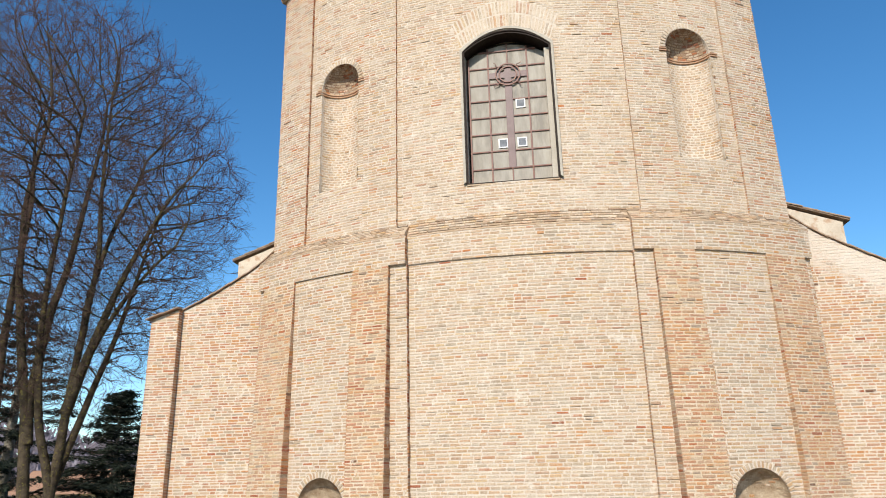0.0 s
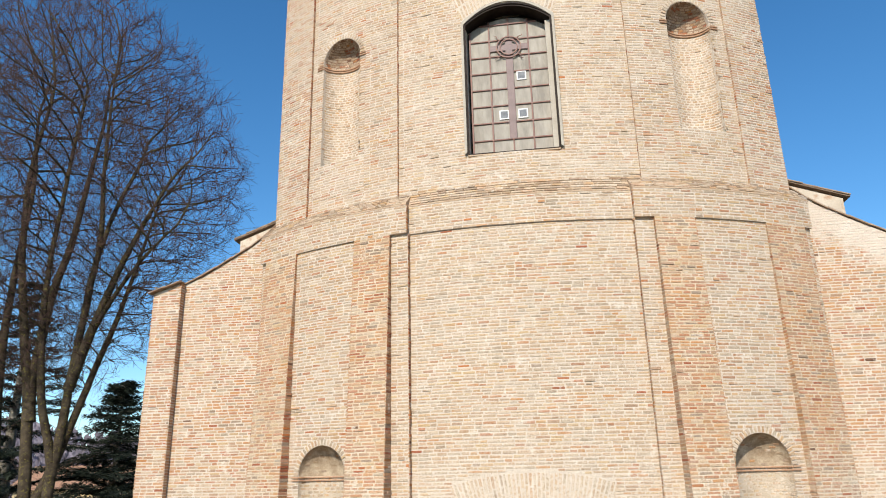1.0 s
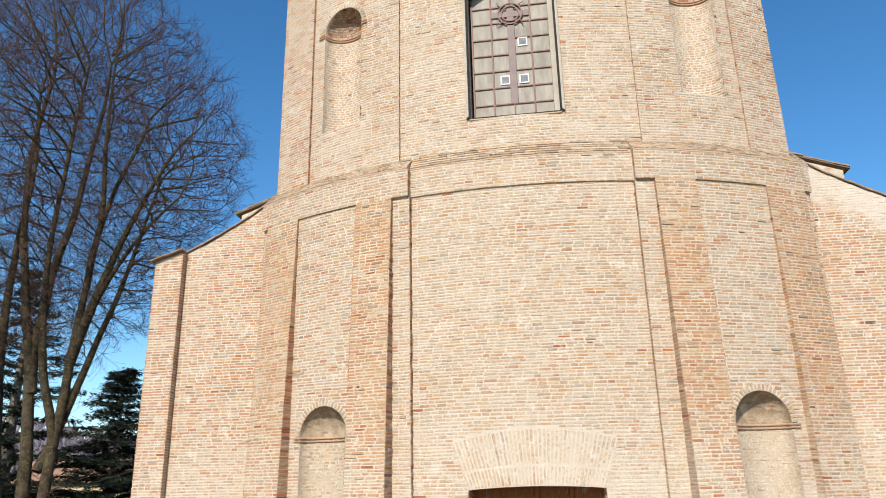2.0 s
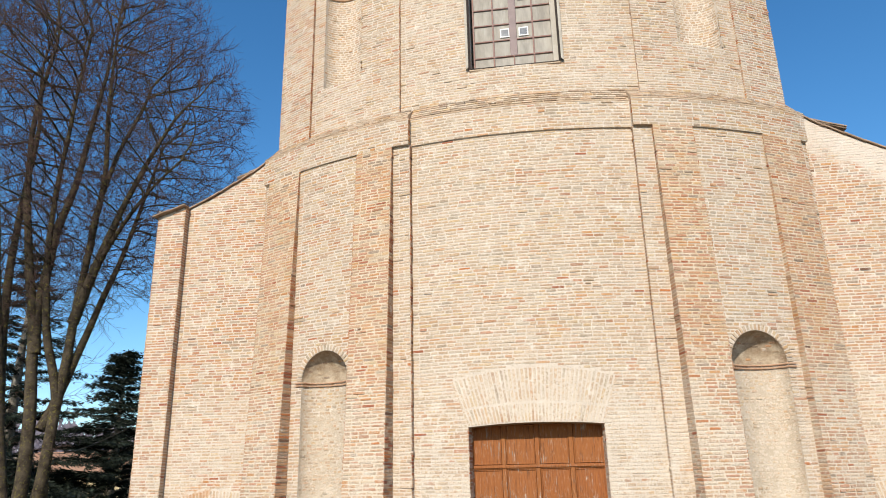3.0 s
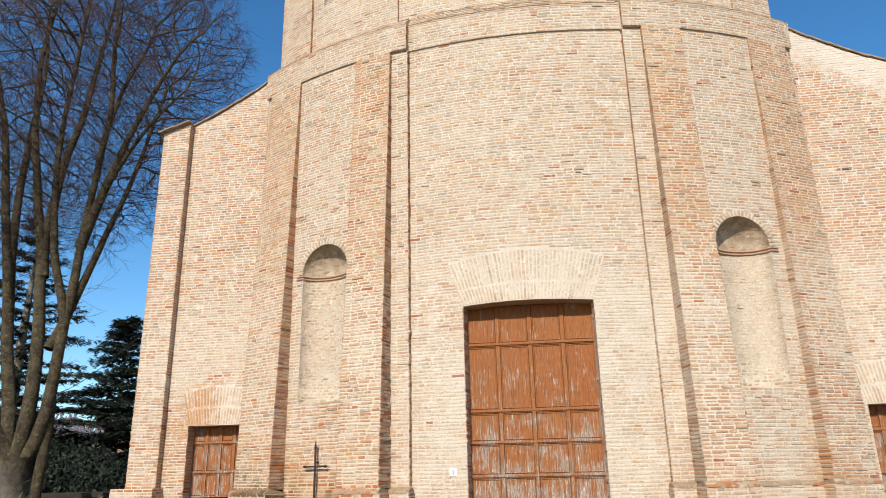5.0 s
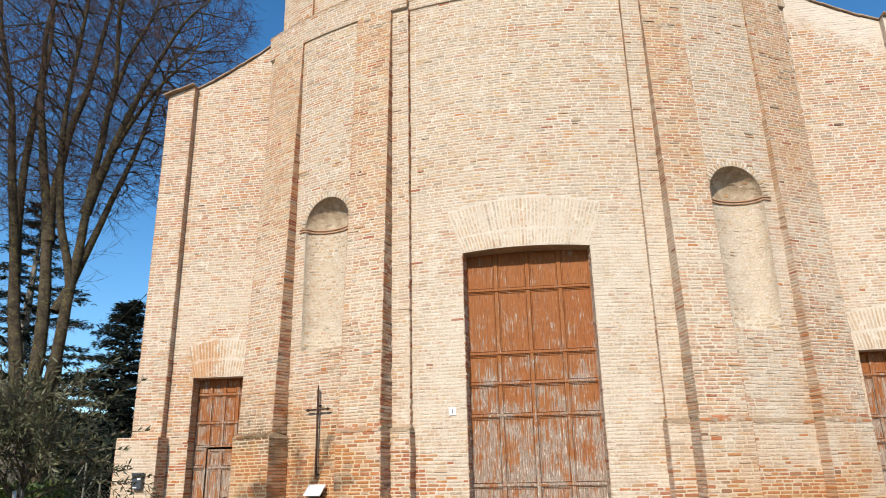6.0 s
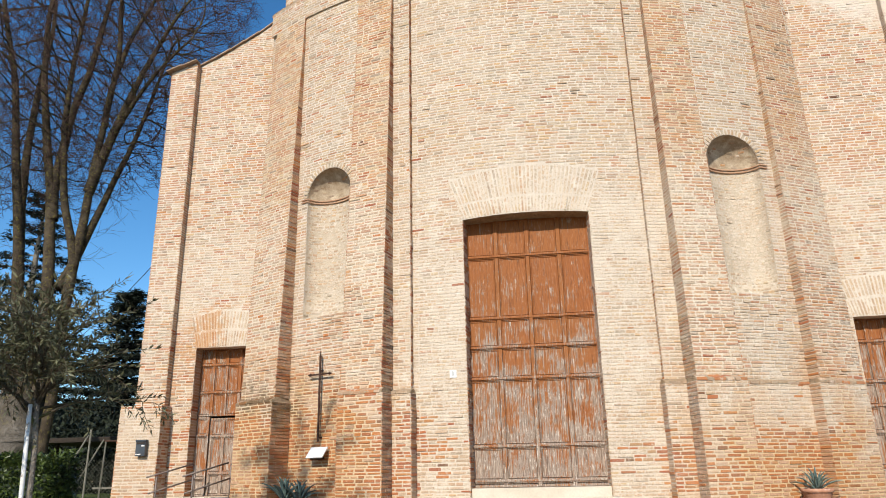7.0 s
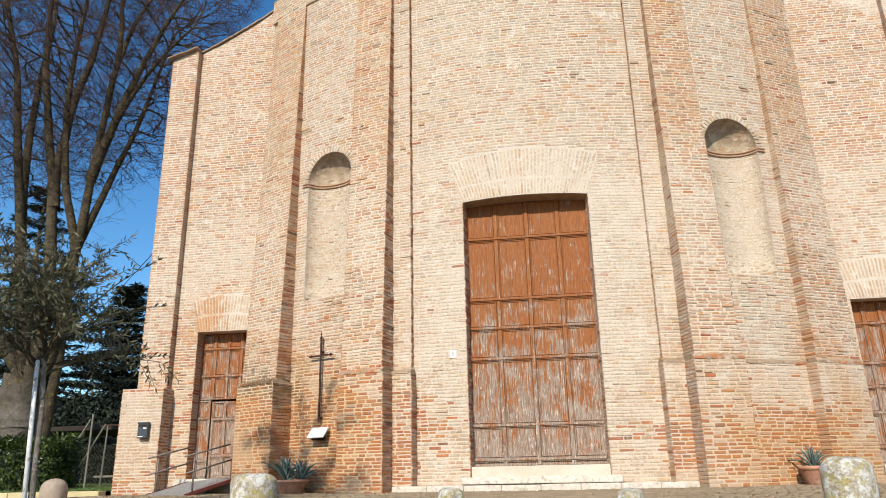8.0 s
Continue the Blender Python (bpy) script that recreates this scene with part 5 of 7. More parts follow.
for x, z in ((-0.17, ZS[2] + 0.17), (0.22, ZS[2] + 0.17), (0.23, ZS[4] + 0.28)):
    vent = part("vent_pane", box_mesh("vent_pane", (x - 0.075, WIN_Y - 0.016, z - 0.085), (x + 0.075, WIN_Y - 0.003, z + 0.085), MAT_VENTGLASS, 0.003), window, "small clear pane in a white rim")
    for a, b in (((-0.1, -0.105), (0.1, -0.08)), ((-0.1, 0.08), (0.1, 0.105)), ((-0.1, -0.08), (-0.075, 0.08)), ((0.075, -0.08), (0.1, 0.08))):
        part("rim", box_mesh("rim", (x + a[0], WIN_Y - 0.022, z + a[1]), (x + b[0], WIN_Y - 0.002, z + b[1]), MAT_WHITE), vent)

# number tile beside the door
tile = part("number_tile", box_mesh("number_tile", (-1.465, 0.008, 2.09), (-1.345, 0.05, 2.22), MAT_WHITE, 0.004), church, "small white enamel tile beside the main door")
part("mark", box_mesh("mark", (-1.411, 0.0, 2.12), (-1.399, 0.01, 2.20), MAT_FRAME), tile)

# ---- things at the foot of the front ----
MAT_ENAMEL = plain("anthracite enamel", (0.035, 0.042, 0.05), (0.05, 0.058, 0.068), 6.0, 0.4, 0.1, 0.002, 50.0, 0.5)
MAT_STEEL = plain("galvanised steel", (0.38, 0.37, 0.36), (0.52, 0.51, 0.49), 14.0, 0.5, 0.15, 0.002, 60.0, 0.5, 0.6)
MAT_RAIL = plain("dull brown-grey rail steel", (0.17, 0.13, 0.105), (0.27, 0.22, 0.185), 14.0, 0.6, 0.15, 0.002, 60.0, 0.4, 0.3)
MAT_REDBOARD = plain("dark red painted edge", (0.16, 0.035, 0.028), (0.22, 0.06, 0.045), 8.0, 0.6)
MAT_TERRA = plain("terracotta", (0.42, 0.19, 0.11), (0.52, 0.27, 0.17), 6.0, 0.85, 0.3, 0.004, 40.0, 0.25, third=(0.55, 0.38, 0.29))
MAT_SOIL = plain("dry soil", (0.06, 0.045, 0.033), (0.10, 0.075, 0.055), 20.0, 0.95, 0.8, 0.01, 60.0)
MAT_AGAVE = plain("grey-green agave leaf", (0.10, 0.15, 0.13), (0.17, 0.23, 0.20), 8.0, 0.5, 0.1, 0.003, 40.0, 0.4)


def rock_material():
    """Pale stone under white, grey and yellow crusts of lichen."""
    m, nt, bsdf = material("lichened stone")
    p = place_of(nt)
    c = mixed(nt, grey(nt, noise_of(nt, p, 30.0, 6.0, 0.75), 0.38, 0.62), (0.34, 0.275, 0.19), (0.66, 0.59, 0.46))
    c = mixed(nt, grey(nt, noise_of(nt, p, 13.0, 6.0, 0.75), 0.50, 0.56), c, (0.76, 0.73, 0.66))
    shifted = nt.nodes.new("ShaderNodeMapping")
    shifted.inputs["Location"].default_value = (3.1, 7.7, 1.3)
    nt.links.new(p, shifted.inputs["Vector"])
    c = mixed(nt, times(nt, grey(nt, noise_of(nt, shifted.outputs[0], 13.0, 6.0, 0.75), 0.51, 0.58), 0.7), c, (0.46, 0.37, 0.09))
    c = mixed(nt, times(nt, grey(nt, noise_of(nt, shifted.outputs[0], 48.0, 5.0, 0.75), 0.58, 0.64), 0.5), c, (0.20, 0.165, 0.115))
    nt.links.new(c, bsdf.inputs["Base Color"])
    bsdf.inputs["Roughness"].default_value, bsdf.inputs["Specular IOR Level"].default_value = 0.95, 0.15
    bumped(nt, bsdf, noise_of(nt, p, 26.0, 8.0, 0.75), 1.0, 0.03)
    return m


MAT_ROCK = rock_material()
MAT_BOLLARD = plain("pinkish granite", (0.34, 0.26, 0.19), (0.44, 0.35, 0.27), 6.0, 0.9, 0.5, 0.01, 45.0, 0.25, third=(0.30, 0.25, 0.20))

mailbox = thing("mailbox", "dark anthracite enamel letterbox fixed to the brick plinth", "mailbox", (-8.08, 1.63, 0.96))
part("body", box_mesh("body", (-0.105, -0.10, 0.0), (0.105, -0.005, 0.30), MAT_ENAMEL, 0.010), mailbox)
lid = part("lid", box_mesh("lid", (-0.112, -0.118, 0.285), (0.112, -0.004, 0.325), MAT_ENAMEL, 0.012), mailbox)
part("flap", box_mesh("flap", (-0.085, -0.106, 0.235), (0.085, -0.099, 0.272), MAT_FRAME, 0.003), mailbox)
part("name_plate", box_mesh("name_plate", (0.02, -0.108, 0.19), (0.09, -0.099, 0.215), MAT_WHITE), mailbox, "small cream name plate")
part("label_bar", box_mesh("label_bar", (-0.09, -0.108, 0.028), (0.02, -0.099, 0.046), MAT_WHITE), mailbox)

cross = thing("iron_cross", "tall rusty iron cross fixed before the brick wall", "cross", (-3.98, 0.475, 1.09))
cross.rotation_euler[2] = radians(-22.0)
bm = bmesh.new()
add_box(bm, (-0.018, -0.012, 0.0), (0.018, 0.012, 1.56), 0.004)
add_tube(bm, (0, 0, 1.55), (0, 0, 1.68), 0.032, 0.002, 4)
part("upright", from_bm("upright", bm, MAT_IRON), cross)
bm = bmesh.new()
add_box(bm, (-0.23, -0.014, 1.207), (0.23, 0.010, 1.238), 0.004)
for s in (-1, 1):
    add_tube(bm, (s * 0.225, 0, 1.222), (s * 0.30, 0, 1.222), 0.032, 0.002, 4)
part("arm", from_bm("arm", bm, MAT_IRON), cross)
for z in (0.06, 1.28):
    part("bracket", box_mesh("bracket", (-0.02, 0.01, z), (0.02, 0.115, z + 0.03), MAT_IRON), cross)

plaque = thing("plaque", "white stone plaque tilted on a small bracket under the cross", "plaque", (-4.0, 0.44, 0.80))
plaque.rotation_euler[2] = radians(-22.0)
bm = bmesh.new()
add_box(bm, (-0.19, -0.12, -0.012), (0.19, 0.12, 0.012), 0.004, pose(0.04, -0.02, 0.10, 50, 0, 0))
part("slab", from_bm("slab", bm, MAT_WHITE), plaque)
part("bracket", box_mesh("bracket", (-0.1, -0.04, -0.02), (0.1, 0.14, 0.03), MAT_IRON, 0.006), plaque, "rusty bracket")


def lathe(name, prof, mat, sides=28, wob=0.0, seed=0):
    bm = bmesh.new()
    rows = []
    for r, z in prof:
        rows.append([bm.verts.new((math.cos(2 * math.pi * k / sides) * r * (1 + wob * noise.noise((math.cos(2 * math.pi * k / sides) * 1.7 + seed, math.sin(2 * math.pi * k / sides) * 1.7, z * 5))),
                                   math.sin(2 * math.pi * k / sides) * r * (1 + wob * noise.noise((math.cos(2 * math.pi * k / sides) * 1.7, seed + math.sin(2 * math.pi * k / sides) * 1.7, z * 5 + 7))),
                                   z * (1 + wob * 0.5 * noise.noise((k * 0.3, seed, z * 3))))) for k in range(sides)])
    for a, b in zip(rows[:-1], rows[1:]):
        for k in range(sides):
            bm.faces.new((a[k], a[(k + 1) % sides], b[(k + 1) % sides], b[k]))
    bm.faces.new(rows[0][::-1])
    bm.faces.new(rows[-1])
    return from_bm(name, bm, mat, True)


def agave_leaf(length, wide):
    """A thick pointed leaf along +x that curves upwards."""
    bm = bmesh.new()
    rows, n = [], 8
    for k in range(n + 1):
        t = k / n
        w = wide * (0.65 + 1.1 * t - 1.75 * t * t) if t < 0.98 else 0.002
        w = max(w, 0.002)
        x, z = length * t * (1 - 0.12 * t), length * 0.18 * math.sin(t * 2.4)
        rows.append([bm.verts.new(p) for p in ((x, -w, z + w * 0.5), (x, 0, z - w * 0.12), (x, w, z + w * 0.5), (x, 0, z - w * 0.5))])
    for a, b in zip(rows[:-1], rows[1:]):
        for k in range(4):
            bm.faces.new((a[k], a[(k + 1) % 4], b[(k + 1) % 4], b[k]))
    bm.faces.new(rows[0])
    bm.faces.new(rows[-1][::-1])
    return from_bm("leaf", bm, MAT_AGAVE, True)


LEAVES = [agave_leaf(0.46, 0.035), agave_leaf(0.40, 0.03), agave_leaf(0.52, 0.038)]


def potted_agave(at, radius, height, plants, label, seed, group):
    r = random.Random(seed)
    ob = thing("potted_agave", label, "potted plant", at, group)
    pot = part("pot", lathe("pot", ((radius * 0.60, 0), (radius * 0.66, 0.01), (radius * 0.93, height * 0.8), (radius * 0.95, height * 0.82), (radius * 0.9, height * 0.98), (radius * 0.5, height * 0.9)), MAT_TERRA), ob, "terracotta pot")
    part("rim", lathe("rim", ((radius * 0.94, height * 0.80), (radius * 1.02, height * 0.81), (radius * 1.03, height * 0.97), (radius * 0.99, height), (radius * 0.9, height), (radius * 0.88, height * 0.9)), MAT_TERRA), pot)
    part("soil", lathe("soil", ((radius * 0.88, height * 0.85), (radius * 0.88, height * 0.90), (0.02, height * 0.93)), MAT_SOIL, wob=0.04), ob)
    for px, py, size, count in plants:
        for k in range(count):
            ring = k / count
            part("leaf", r.choice(LEAVES), ob, matrix=pose(px, py, height * 0.9) @ pose(0, 0, 0, 0, 0, k * 137.5 + r.uniform(-12, 12)) @ pose(0.02, 0, 0, 0, -(12 + 62 * ring + r.uniform(-9, 9)), 0) @ Matrix.Scale(size * (1.05 - 0.3 * ring), 4))
    return ob


potted_agave((-4.36, 0.22, GROUND), 0.30, 0.25, ((-0.10, 0.0, 1.2, 24), (0.16, 0.03, 1.1, 20)), "low terracotta bowl with two spiky grey-green agaves by the wall", 3, "potted agaves")
potted_agave((4.36, 0.30, GROUND), 0.235, 0.30, ((0.0, 0.0, 1.0, 16),), "terracotta pot with one small agave by the wall", 8, "potted agaves")


def bollard(at, r, h, label, rough, mat, seed):
    ob = thing("stone_bollard", label, "bollard", (at[0], at[1], GROUND), "bollards before the church")
    cap = r * (0.45 if rough else 0.72)
    prof = [(r * 0.98, -0.05), (r, 0.05), (r, h * 0.45), (r * 0.97, h - cap)]
    prof += [(r * 0.97 * math.cos(a) ** (0.55 if rough else 1.0), h - cap + cap * math.sin(a)) for a in np.linspace(0.2, 1.53, 9)]
    part("stone", lathe("stone", prof, mat, 40, 0.11 if rough else 0.012, seed), ob)
    return ob


bollard((-2.14, -6.7), 0.185, 0.31, "squat lichen-covered rough stone bollard on the paving", True, MAT_ROCK, 2.0)
bollard((2.315, -6.7), 0.172, 0.335, "rough stone bollard with yellow lichen on the paving", True, MAT_ROCK, 5.0)
bollard((-0.55, -6.7), 0.10, 0.172, "low worn grey stone stump on the paving", True, MAT_ROCK, 8.0)
bollard((0.79, -6.7), 0.10, 0.150, "low worn grey stone stump on the paving", True, MAT_ROCK, 11.0)
bollard((-8.55, -0.30), 0.225, 0.35, "smooth domed granite bollard beside the lawn", False, MAT_BOLLARD, 1.0)

# ramp to the side door
ramp = thing("access_ramp", "grey steel ramp with tube handrails leading to the side door", "ramp", (-6.72, 1.25, GROUND))
low, high = Vector((-0.24, -0.62, 0.02)), Vector((0.22, 0.50, 0.30))
way = (high - low).normalized()
side = Vector((way.y, -way.x, 0)).normalized()
bm = bmesh.new()
turn = Matrix.Translation(low) @ Matrix((way, -side, way.cross(-side))).transposed().to_4x4()
length = (high - low).length
add_box(bm, (0, -0.53, -0.012), (length, 0.53, 0.0), 0, turn)
part("deck", from_bm("deck", bm, MAT_STEEL), ramp, "ribbed steel deck")
bm = bmesh.new()
for k in range(24):        # raised lozenges in rows that lean one way and the other
    for j in range(20):
        spot = turn @ Matrix.Translation(((k + 0.5) * length / 24, -0.51 + (j + 0.5) * 1.02 / 20, 0.002)) @ pose(0, 0, 0, 0, 0, 45 if (k + j) % 2 else -45)
        add_box(bm, (-0.017, -0.005, 0.0), (0.017, 0.005, 0.004), 0, spot)
part("tread_pattern", from_bm("tread_pattern", bm, MAT_STEEL), ramp)
for s in (-1, 1):
    bm = bmesh.new()
    add_box(bm, (0.0, s * 0.535 - 0.01, -0.05), (length, s * 0.535 + 0.01, 0.012), 0, turn)
    part("edge_board", from_bm("edge_board", bm, MAT_REDBOARD), ramp, "dark red edge")
    for z in (0.66, 0.36):
        bm = bmesh.new()
        add_tube(bm, turn @ Vector((0.12, s * 0.51, z)), turn @ Vector((length - 0.02, s * 0.51, z)), 0.017, sides=10)
        part("handrail", from_bm("handrail", bm, MAT_RAIL, True), ramp)
    for x in (0.2, length - 0.10):
        base = turn @ Vector((x, s * 0.51, 0.0))
        bm = bmesh.new()
        add_tube(bm, base, (base.x, base.y, (turn @ Vector((x, s * 0.51, 0.66))).z), 0.017, sides=10)
        part("post", from_bm("post", bm, MAT_RAIL, True), ramp)


# ---- trees and the garden ----
MAT_BARK = plain("grey bark", (0.20, 0.17, 0.135), (0.36, 0.31, 0.255), 4.0, 0.95, 1.0, 0.06, 14.0, 0.15, third=(0.13, 0.13, 0.05))
MAT_BRANCH = plain("dark branch bark", (0.055, 0.043, 0.030), (0.125, 0.098, 0.066), 3.0, 0.95, 0.6, 0.02, 20.0, 0.1, third=(0.11, 0.105, 0.035))


def stem_material(name, grey_to):
    """Rough brown bark with lichen; below grey_to it is smooth and grey."""
    m, nt, bsdf = material(name)
    p = place_of(nt)
    sep = nt.nodes.new("ShaderNodeSeparateXYZ")
    nt.links.new(p, sep.inputs[0])
    lift = added(nt, sep.outputs[2], grey(nt, noise_of(nt, p, 1.6, 5.0, 0.65), 0.3, 0.7, -1.1, 1.1))
    rough_bark = mixed(nt, grey(nt, noise_of(nt, p, 5.0, 5.0, 0.6), 0.32, 0.68), (0.034, 0.026, 0.018), (0.105, 0.081, 0.055))
    rough_bark = mixed(nt, grey(nt, noise_of(nt, p, 13.0, 5.0, 0.65), 0.55, 0.66), rough_bark, (0.165, 0.140, 0.040))
    smooth_bark = mixed(nt, grey(nt, noise_of(nt, p, 3.0, 6.0, 0.7), 0.32, 0.68), (0.10, 0.084, 0.066), (0.225, 0.195, 0.16))
    c = mixed(nt, grey(nt, lift, grey_to - 0.7, grey_to + 0.7), smooth_bark, rough_bark)
    nt.links.new(c, bsdf.inputs["Base Color"])
    bsdf.inputs["Roughness"].default_value, bsdf.inputs["Specular IOR Level"].default_value = 0.95, 0.12
    bumped(nt, bsdf, noise_of(nt, p, 15.0, 6.0, 0.7), 1.0, 0.05)
    return m


MAT_TRUNK = stem_material("grey trunk bark", 2.3)
MAT_STEM = stem_material("brown stem bark", -3.0)
MAT_TWIG = plain("brown twigs", (0.070, 0.043, 0.035), (0.14, 0.086, 0.068), 3.0, 0.9, 0.3, 0.01, 30.0, 0.15)


def tubes(name, segs, mat, sides):
    """Joined tapering tubes: rows of (a, b, ra, rb)."""
    a = np.array([s[0] for s in segs])
    b = np.array([s[1] for s in segs])
    ra, rb = np.array([s[2] for s in segs]), np.array([s[3] for s in segs])
    d = b - a
    d /= np.maximum(np.linalg.norm(d, axis=1, keepdims=True), 1e-6)
    if sides > 8:      # thick pieces run into one another at their joints
        a, b = a - d * ra[:, None] * 0.30, b + d * rb[:, None] * 0.30
    ref = np.where(np.abs(d[:, 2:3]) < 0.9, np.array([[0, 0, 1.0]]), np.array([[1.0, 0, 0]]))
    u = np.cross(d, ref)
    u /= np.linalg.norm(u, axis=1, keepdims=True)
    v = np.cross(d, u)
    ang = 2 * np.pi * np.arange(sides) / sides
    ring = np.cos(ang)[None, :, None] * u[:, None] + np.sin(ang)[None, :, None] * v[:, None]
    pts = np.concatenate([a[:, None] + ring * ra[:, None, None], b[:, None] + ring * rb[:, None, None]], axis=1).reshape(-1, 3)
    k = np.arange(sides)
    quad = np.stack([k, (k + 1) % sides, sides + (k + 1) % sides, sides + k], 1)
    quads = (quad[None] + (np.arange(len(segs)) * 2 * sides)[:, None, None]).reshape(-1)
    me = bpy.data.meshes.new(name)
    me.vertices.add(len(pts))
    me.vertices.foreach_set("co", pts.ravel())
    me.loops.add(len(quads))
    me.loops.foreach_set("vertex_index", quads)
    me.polygons.add(len(quads) // 4)
    me.polygons.foreach_set("loop_start", np.arange(0, len(quads), 4))
    me.polygons.foreach_set("use_smooth", [True] * (len(quads) // 4))
    me.materials.append(mat)
    me.update(calc_edges=True)
    return me


def grow_bare_tree(name, label, base, stems, inside, low, high, seed):
    """A leafless tree: stems as rows of places from the fork; boughs grow from them towards free room in the crown, and carry sprays of fine twigs."""
    r = np.random.RandomState(seed)
    ob = thing(name, label, "tree", base)
    base_v = np.array(base)
    big, tall, mid, fine = [], [], [], []
    where, parent, thick, way = [], [], [], []      # the nodes of the branching

    def unit(v):
        return v / max(np.linalg.norm(v), 1e-6)

    for pts, r0, r1 in stems:
        pts = [np.array(p, float) for p in pts]
        path = []
        for a, b in zip(pts[:-1], pts[1:]):
            m = max(2, int(np.linalg.norm(b - a) / 0.4))
            path += [a + (b - a) * k / m + r.normal(0, 0.045, 3) * (0 if k == 0 else 1) for k in range(m)]
        path.append(pts[-1])
        if r0 < 0.5:        # no sharp elbows: every place moves towards the middle of its neighbours
            for _ in range(3):
                path = [path[0]] + [q * 0.5 + (p + n) * 0.25 for p, q, n in zip(path[:-2], path[1:-1], path[2:])] + [path[-1]]
        rows = []
        for k, (a, b) in enumerate(zip(path[:-1], path[1:])):
            t0, t1 = k / (len(path) - 1), (k + 1) / (len(path) - 1)
            q0, q1 = r0 + (r1 - r0) * t0 ** 0.8, r0 + (r1 - r0) * t1 ** 0.8
            rows.append((a - base_v, b - base_v, q0, q1))
            if r0 < 0.5:
                where.append(b)
                parent.append(len(where) - 2 if k else -1)
                thick.append(q1)
                way.append(unit(b - a))
        (big if r0 > 0.5 else tall).append(rows)
    first = len(where)
    # free room in the crown, more of it towards its rim
    room = []
    while len(room) < 12500:
        p = low + (high - low) * r.rand(3)
        if inside(p) > (0.35 if r.rand() < 0.6 else 0.0):
            room.append(p)
    room = np.array(room)
    near_d, near_i = np.full(len(room), 1e9), np.zeros(len(room), int)
    fresh, born = list(range(first)), {}
    for _ in range(90):
        q = np.array([where[i] for i in fresh])
        for s in range(0, len(q), 400):
            d = np.linalg.norm(room[:, None] - q[None, s:s + 400], axis=2)
            k = d.argmin(1)
            dm = d[np.arange(len(room)), k]
            better = dm < near_d
            near_d[better], near_i[better] = dm[better], np.array(fresh)[s + k[better]]
        keep = near_d > 0.31
        room, near_d, near_i = room[keep], near_d[keep], near_i[keep]
        pull = {}
        for p, i in zip(room[near_d < 2.3], near_i[near_d < 2.3]):
            pull.setdefault(i, []).append(unit(p - where[i]))
        if not pull or not fresh:
            break
        fresh = []
        for i, vs in pull.items():
            born[i] = born.get(i, 0) + 1
            if born[i] > 2:          # no place forks more than twice
                continue
            d = unit(unit(np.sum(vs, 0)) + way[i] * 0.75 + np.array((0, 0, 0.26)) + r.normal(0, 0.07, 3))
            n = where[i] + d * 0.26
            where.append(n)
            parent.append(i)
            thick.append(0.0)
            way.append(d)
            fresh.append(len(where) - 1)
    # the thickness that the twigs beyond a place call for
    load = np.zeros(len(where))
    tips = np.ones(len(where), bool)
    for i in range(len(where) - 1, first - 1, -1):
        load[i] = max(load[i], 1.0)
        load[parent[i]] += load[i]
        tips[parent[i]] = False
    for i in range(first, len(where)):
        p = parent[i]
        thick[i] = min(0.0080 * load[i] ** 0.51, thick[p] * 0.97)
        rp = min(thick[p], thick[i] * 1.22)
        (mid if thick[i] > 0.015 else fine).append((where[p] - base_v, where[i] - base_v, rp, thick[i]))

    def spray(p, d, length, rad, forks):
        n = 4
        for k in range(n):
            d = unit(d + r.normal(0, 0.13, 3) + np.array((0, 0, 0.05)))
            q = p + d * length / n
            fine.append((p - base_v, q - base_v, rad * (1 - 0.15 * k), rad * (1 - 0.15 * (k + 1))))
            if forks and k < n - 1:
                side = unit(np.cross(d, r.normal(0, 1, 3)))
                e = unit(d * 0.8 + side * r.uniform(0.45, 0.8))
                m = q + e * length * r.uniform(0.28, 0.5)
                t = m + unit(e + r.normal(0, 0.2, 3) + np.array((0, 0, 0.12))) * length * 0.22
                fine.append((q - base_v, m - base_v, rad * 0.72, rad * 0.6))
                fine.append((m - base_v, t - base_v, rad * 0.6, rad * 0.45))
            p = q

    for i in range(first, len(where)):
        if thick[i] < 0.034:
            for _ in range(3 if tips[i] else (1 if r.rand() < 0.75 else 0)):
                side = unit(np.cross(way[i], r.normal(0, 1, 3)))
                d = unit(way[i] * (1.0 if tips[i] else 0.75) + side * r.uniform(0.3, 0.7) + np.array((0, 0, 0.25)))
                spray(where[i], d, r.uniform(0.3, 0.75), 0.0060, True)
    # thin shoots low on the stems
    for i in range(first):
        if 3.0 < where[i][2] < 12.0:
            if r.rand() < 0.55:
                side = unit(np.cross(way[i], r.normal(0, 1, 3)))
                spray(where[i], unit(side + np.array((0, 0, 0.25))), r.uniform(0.4, 1.6), 0.0065, True)
    part("trunk", tubes("trunk", [s for rows in big for s in rows], MAT_TRUNK, 16), ob, "grey trunk dividing into tall stems")
    for rows in tall:
        part("stem", tubes("stem", rows, MAT_STEM, 10), ob, "tall brown-grey ascending stem")
    tagged(part("branchwork", tubes("branchwork", mid, MAT_BRANCH, 6), ob), kind="stuff")
    tagged(part("twig_mass", tubes("twig_mass", fine, MAT_TWIG, 3), ob, "dense fine leafless twigs"), kind="stuff")
    return ob


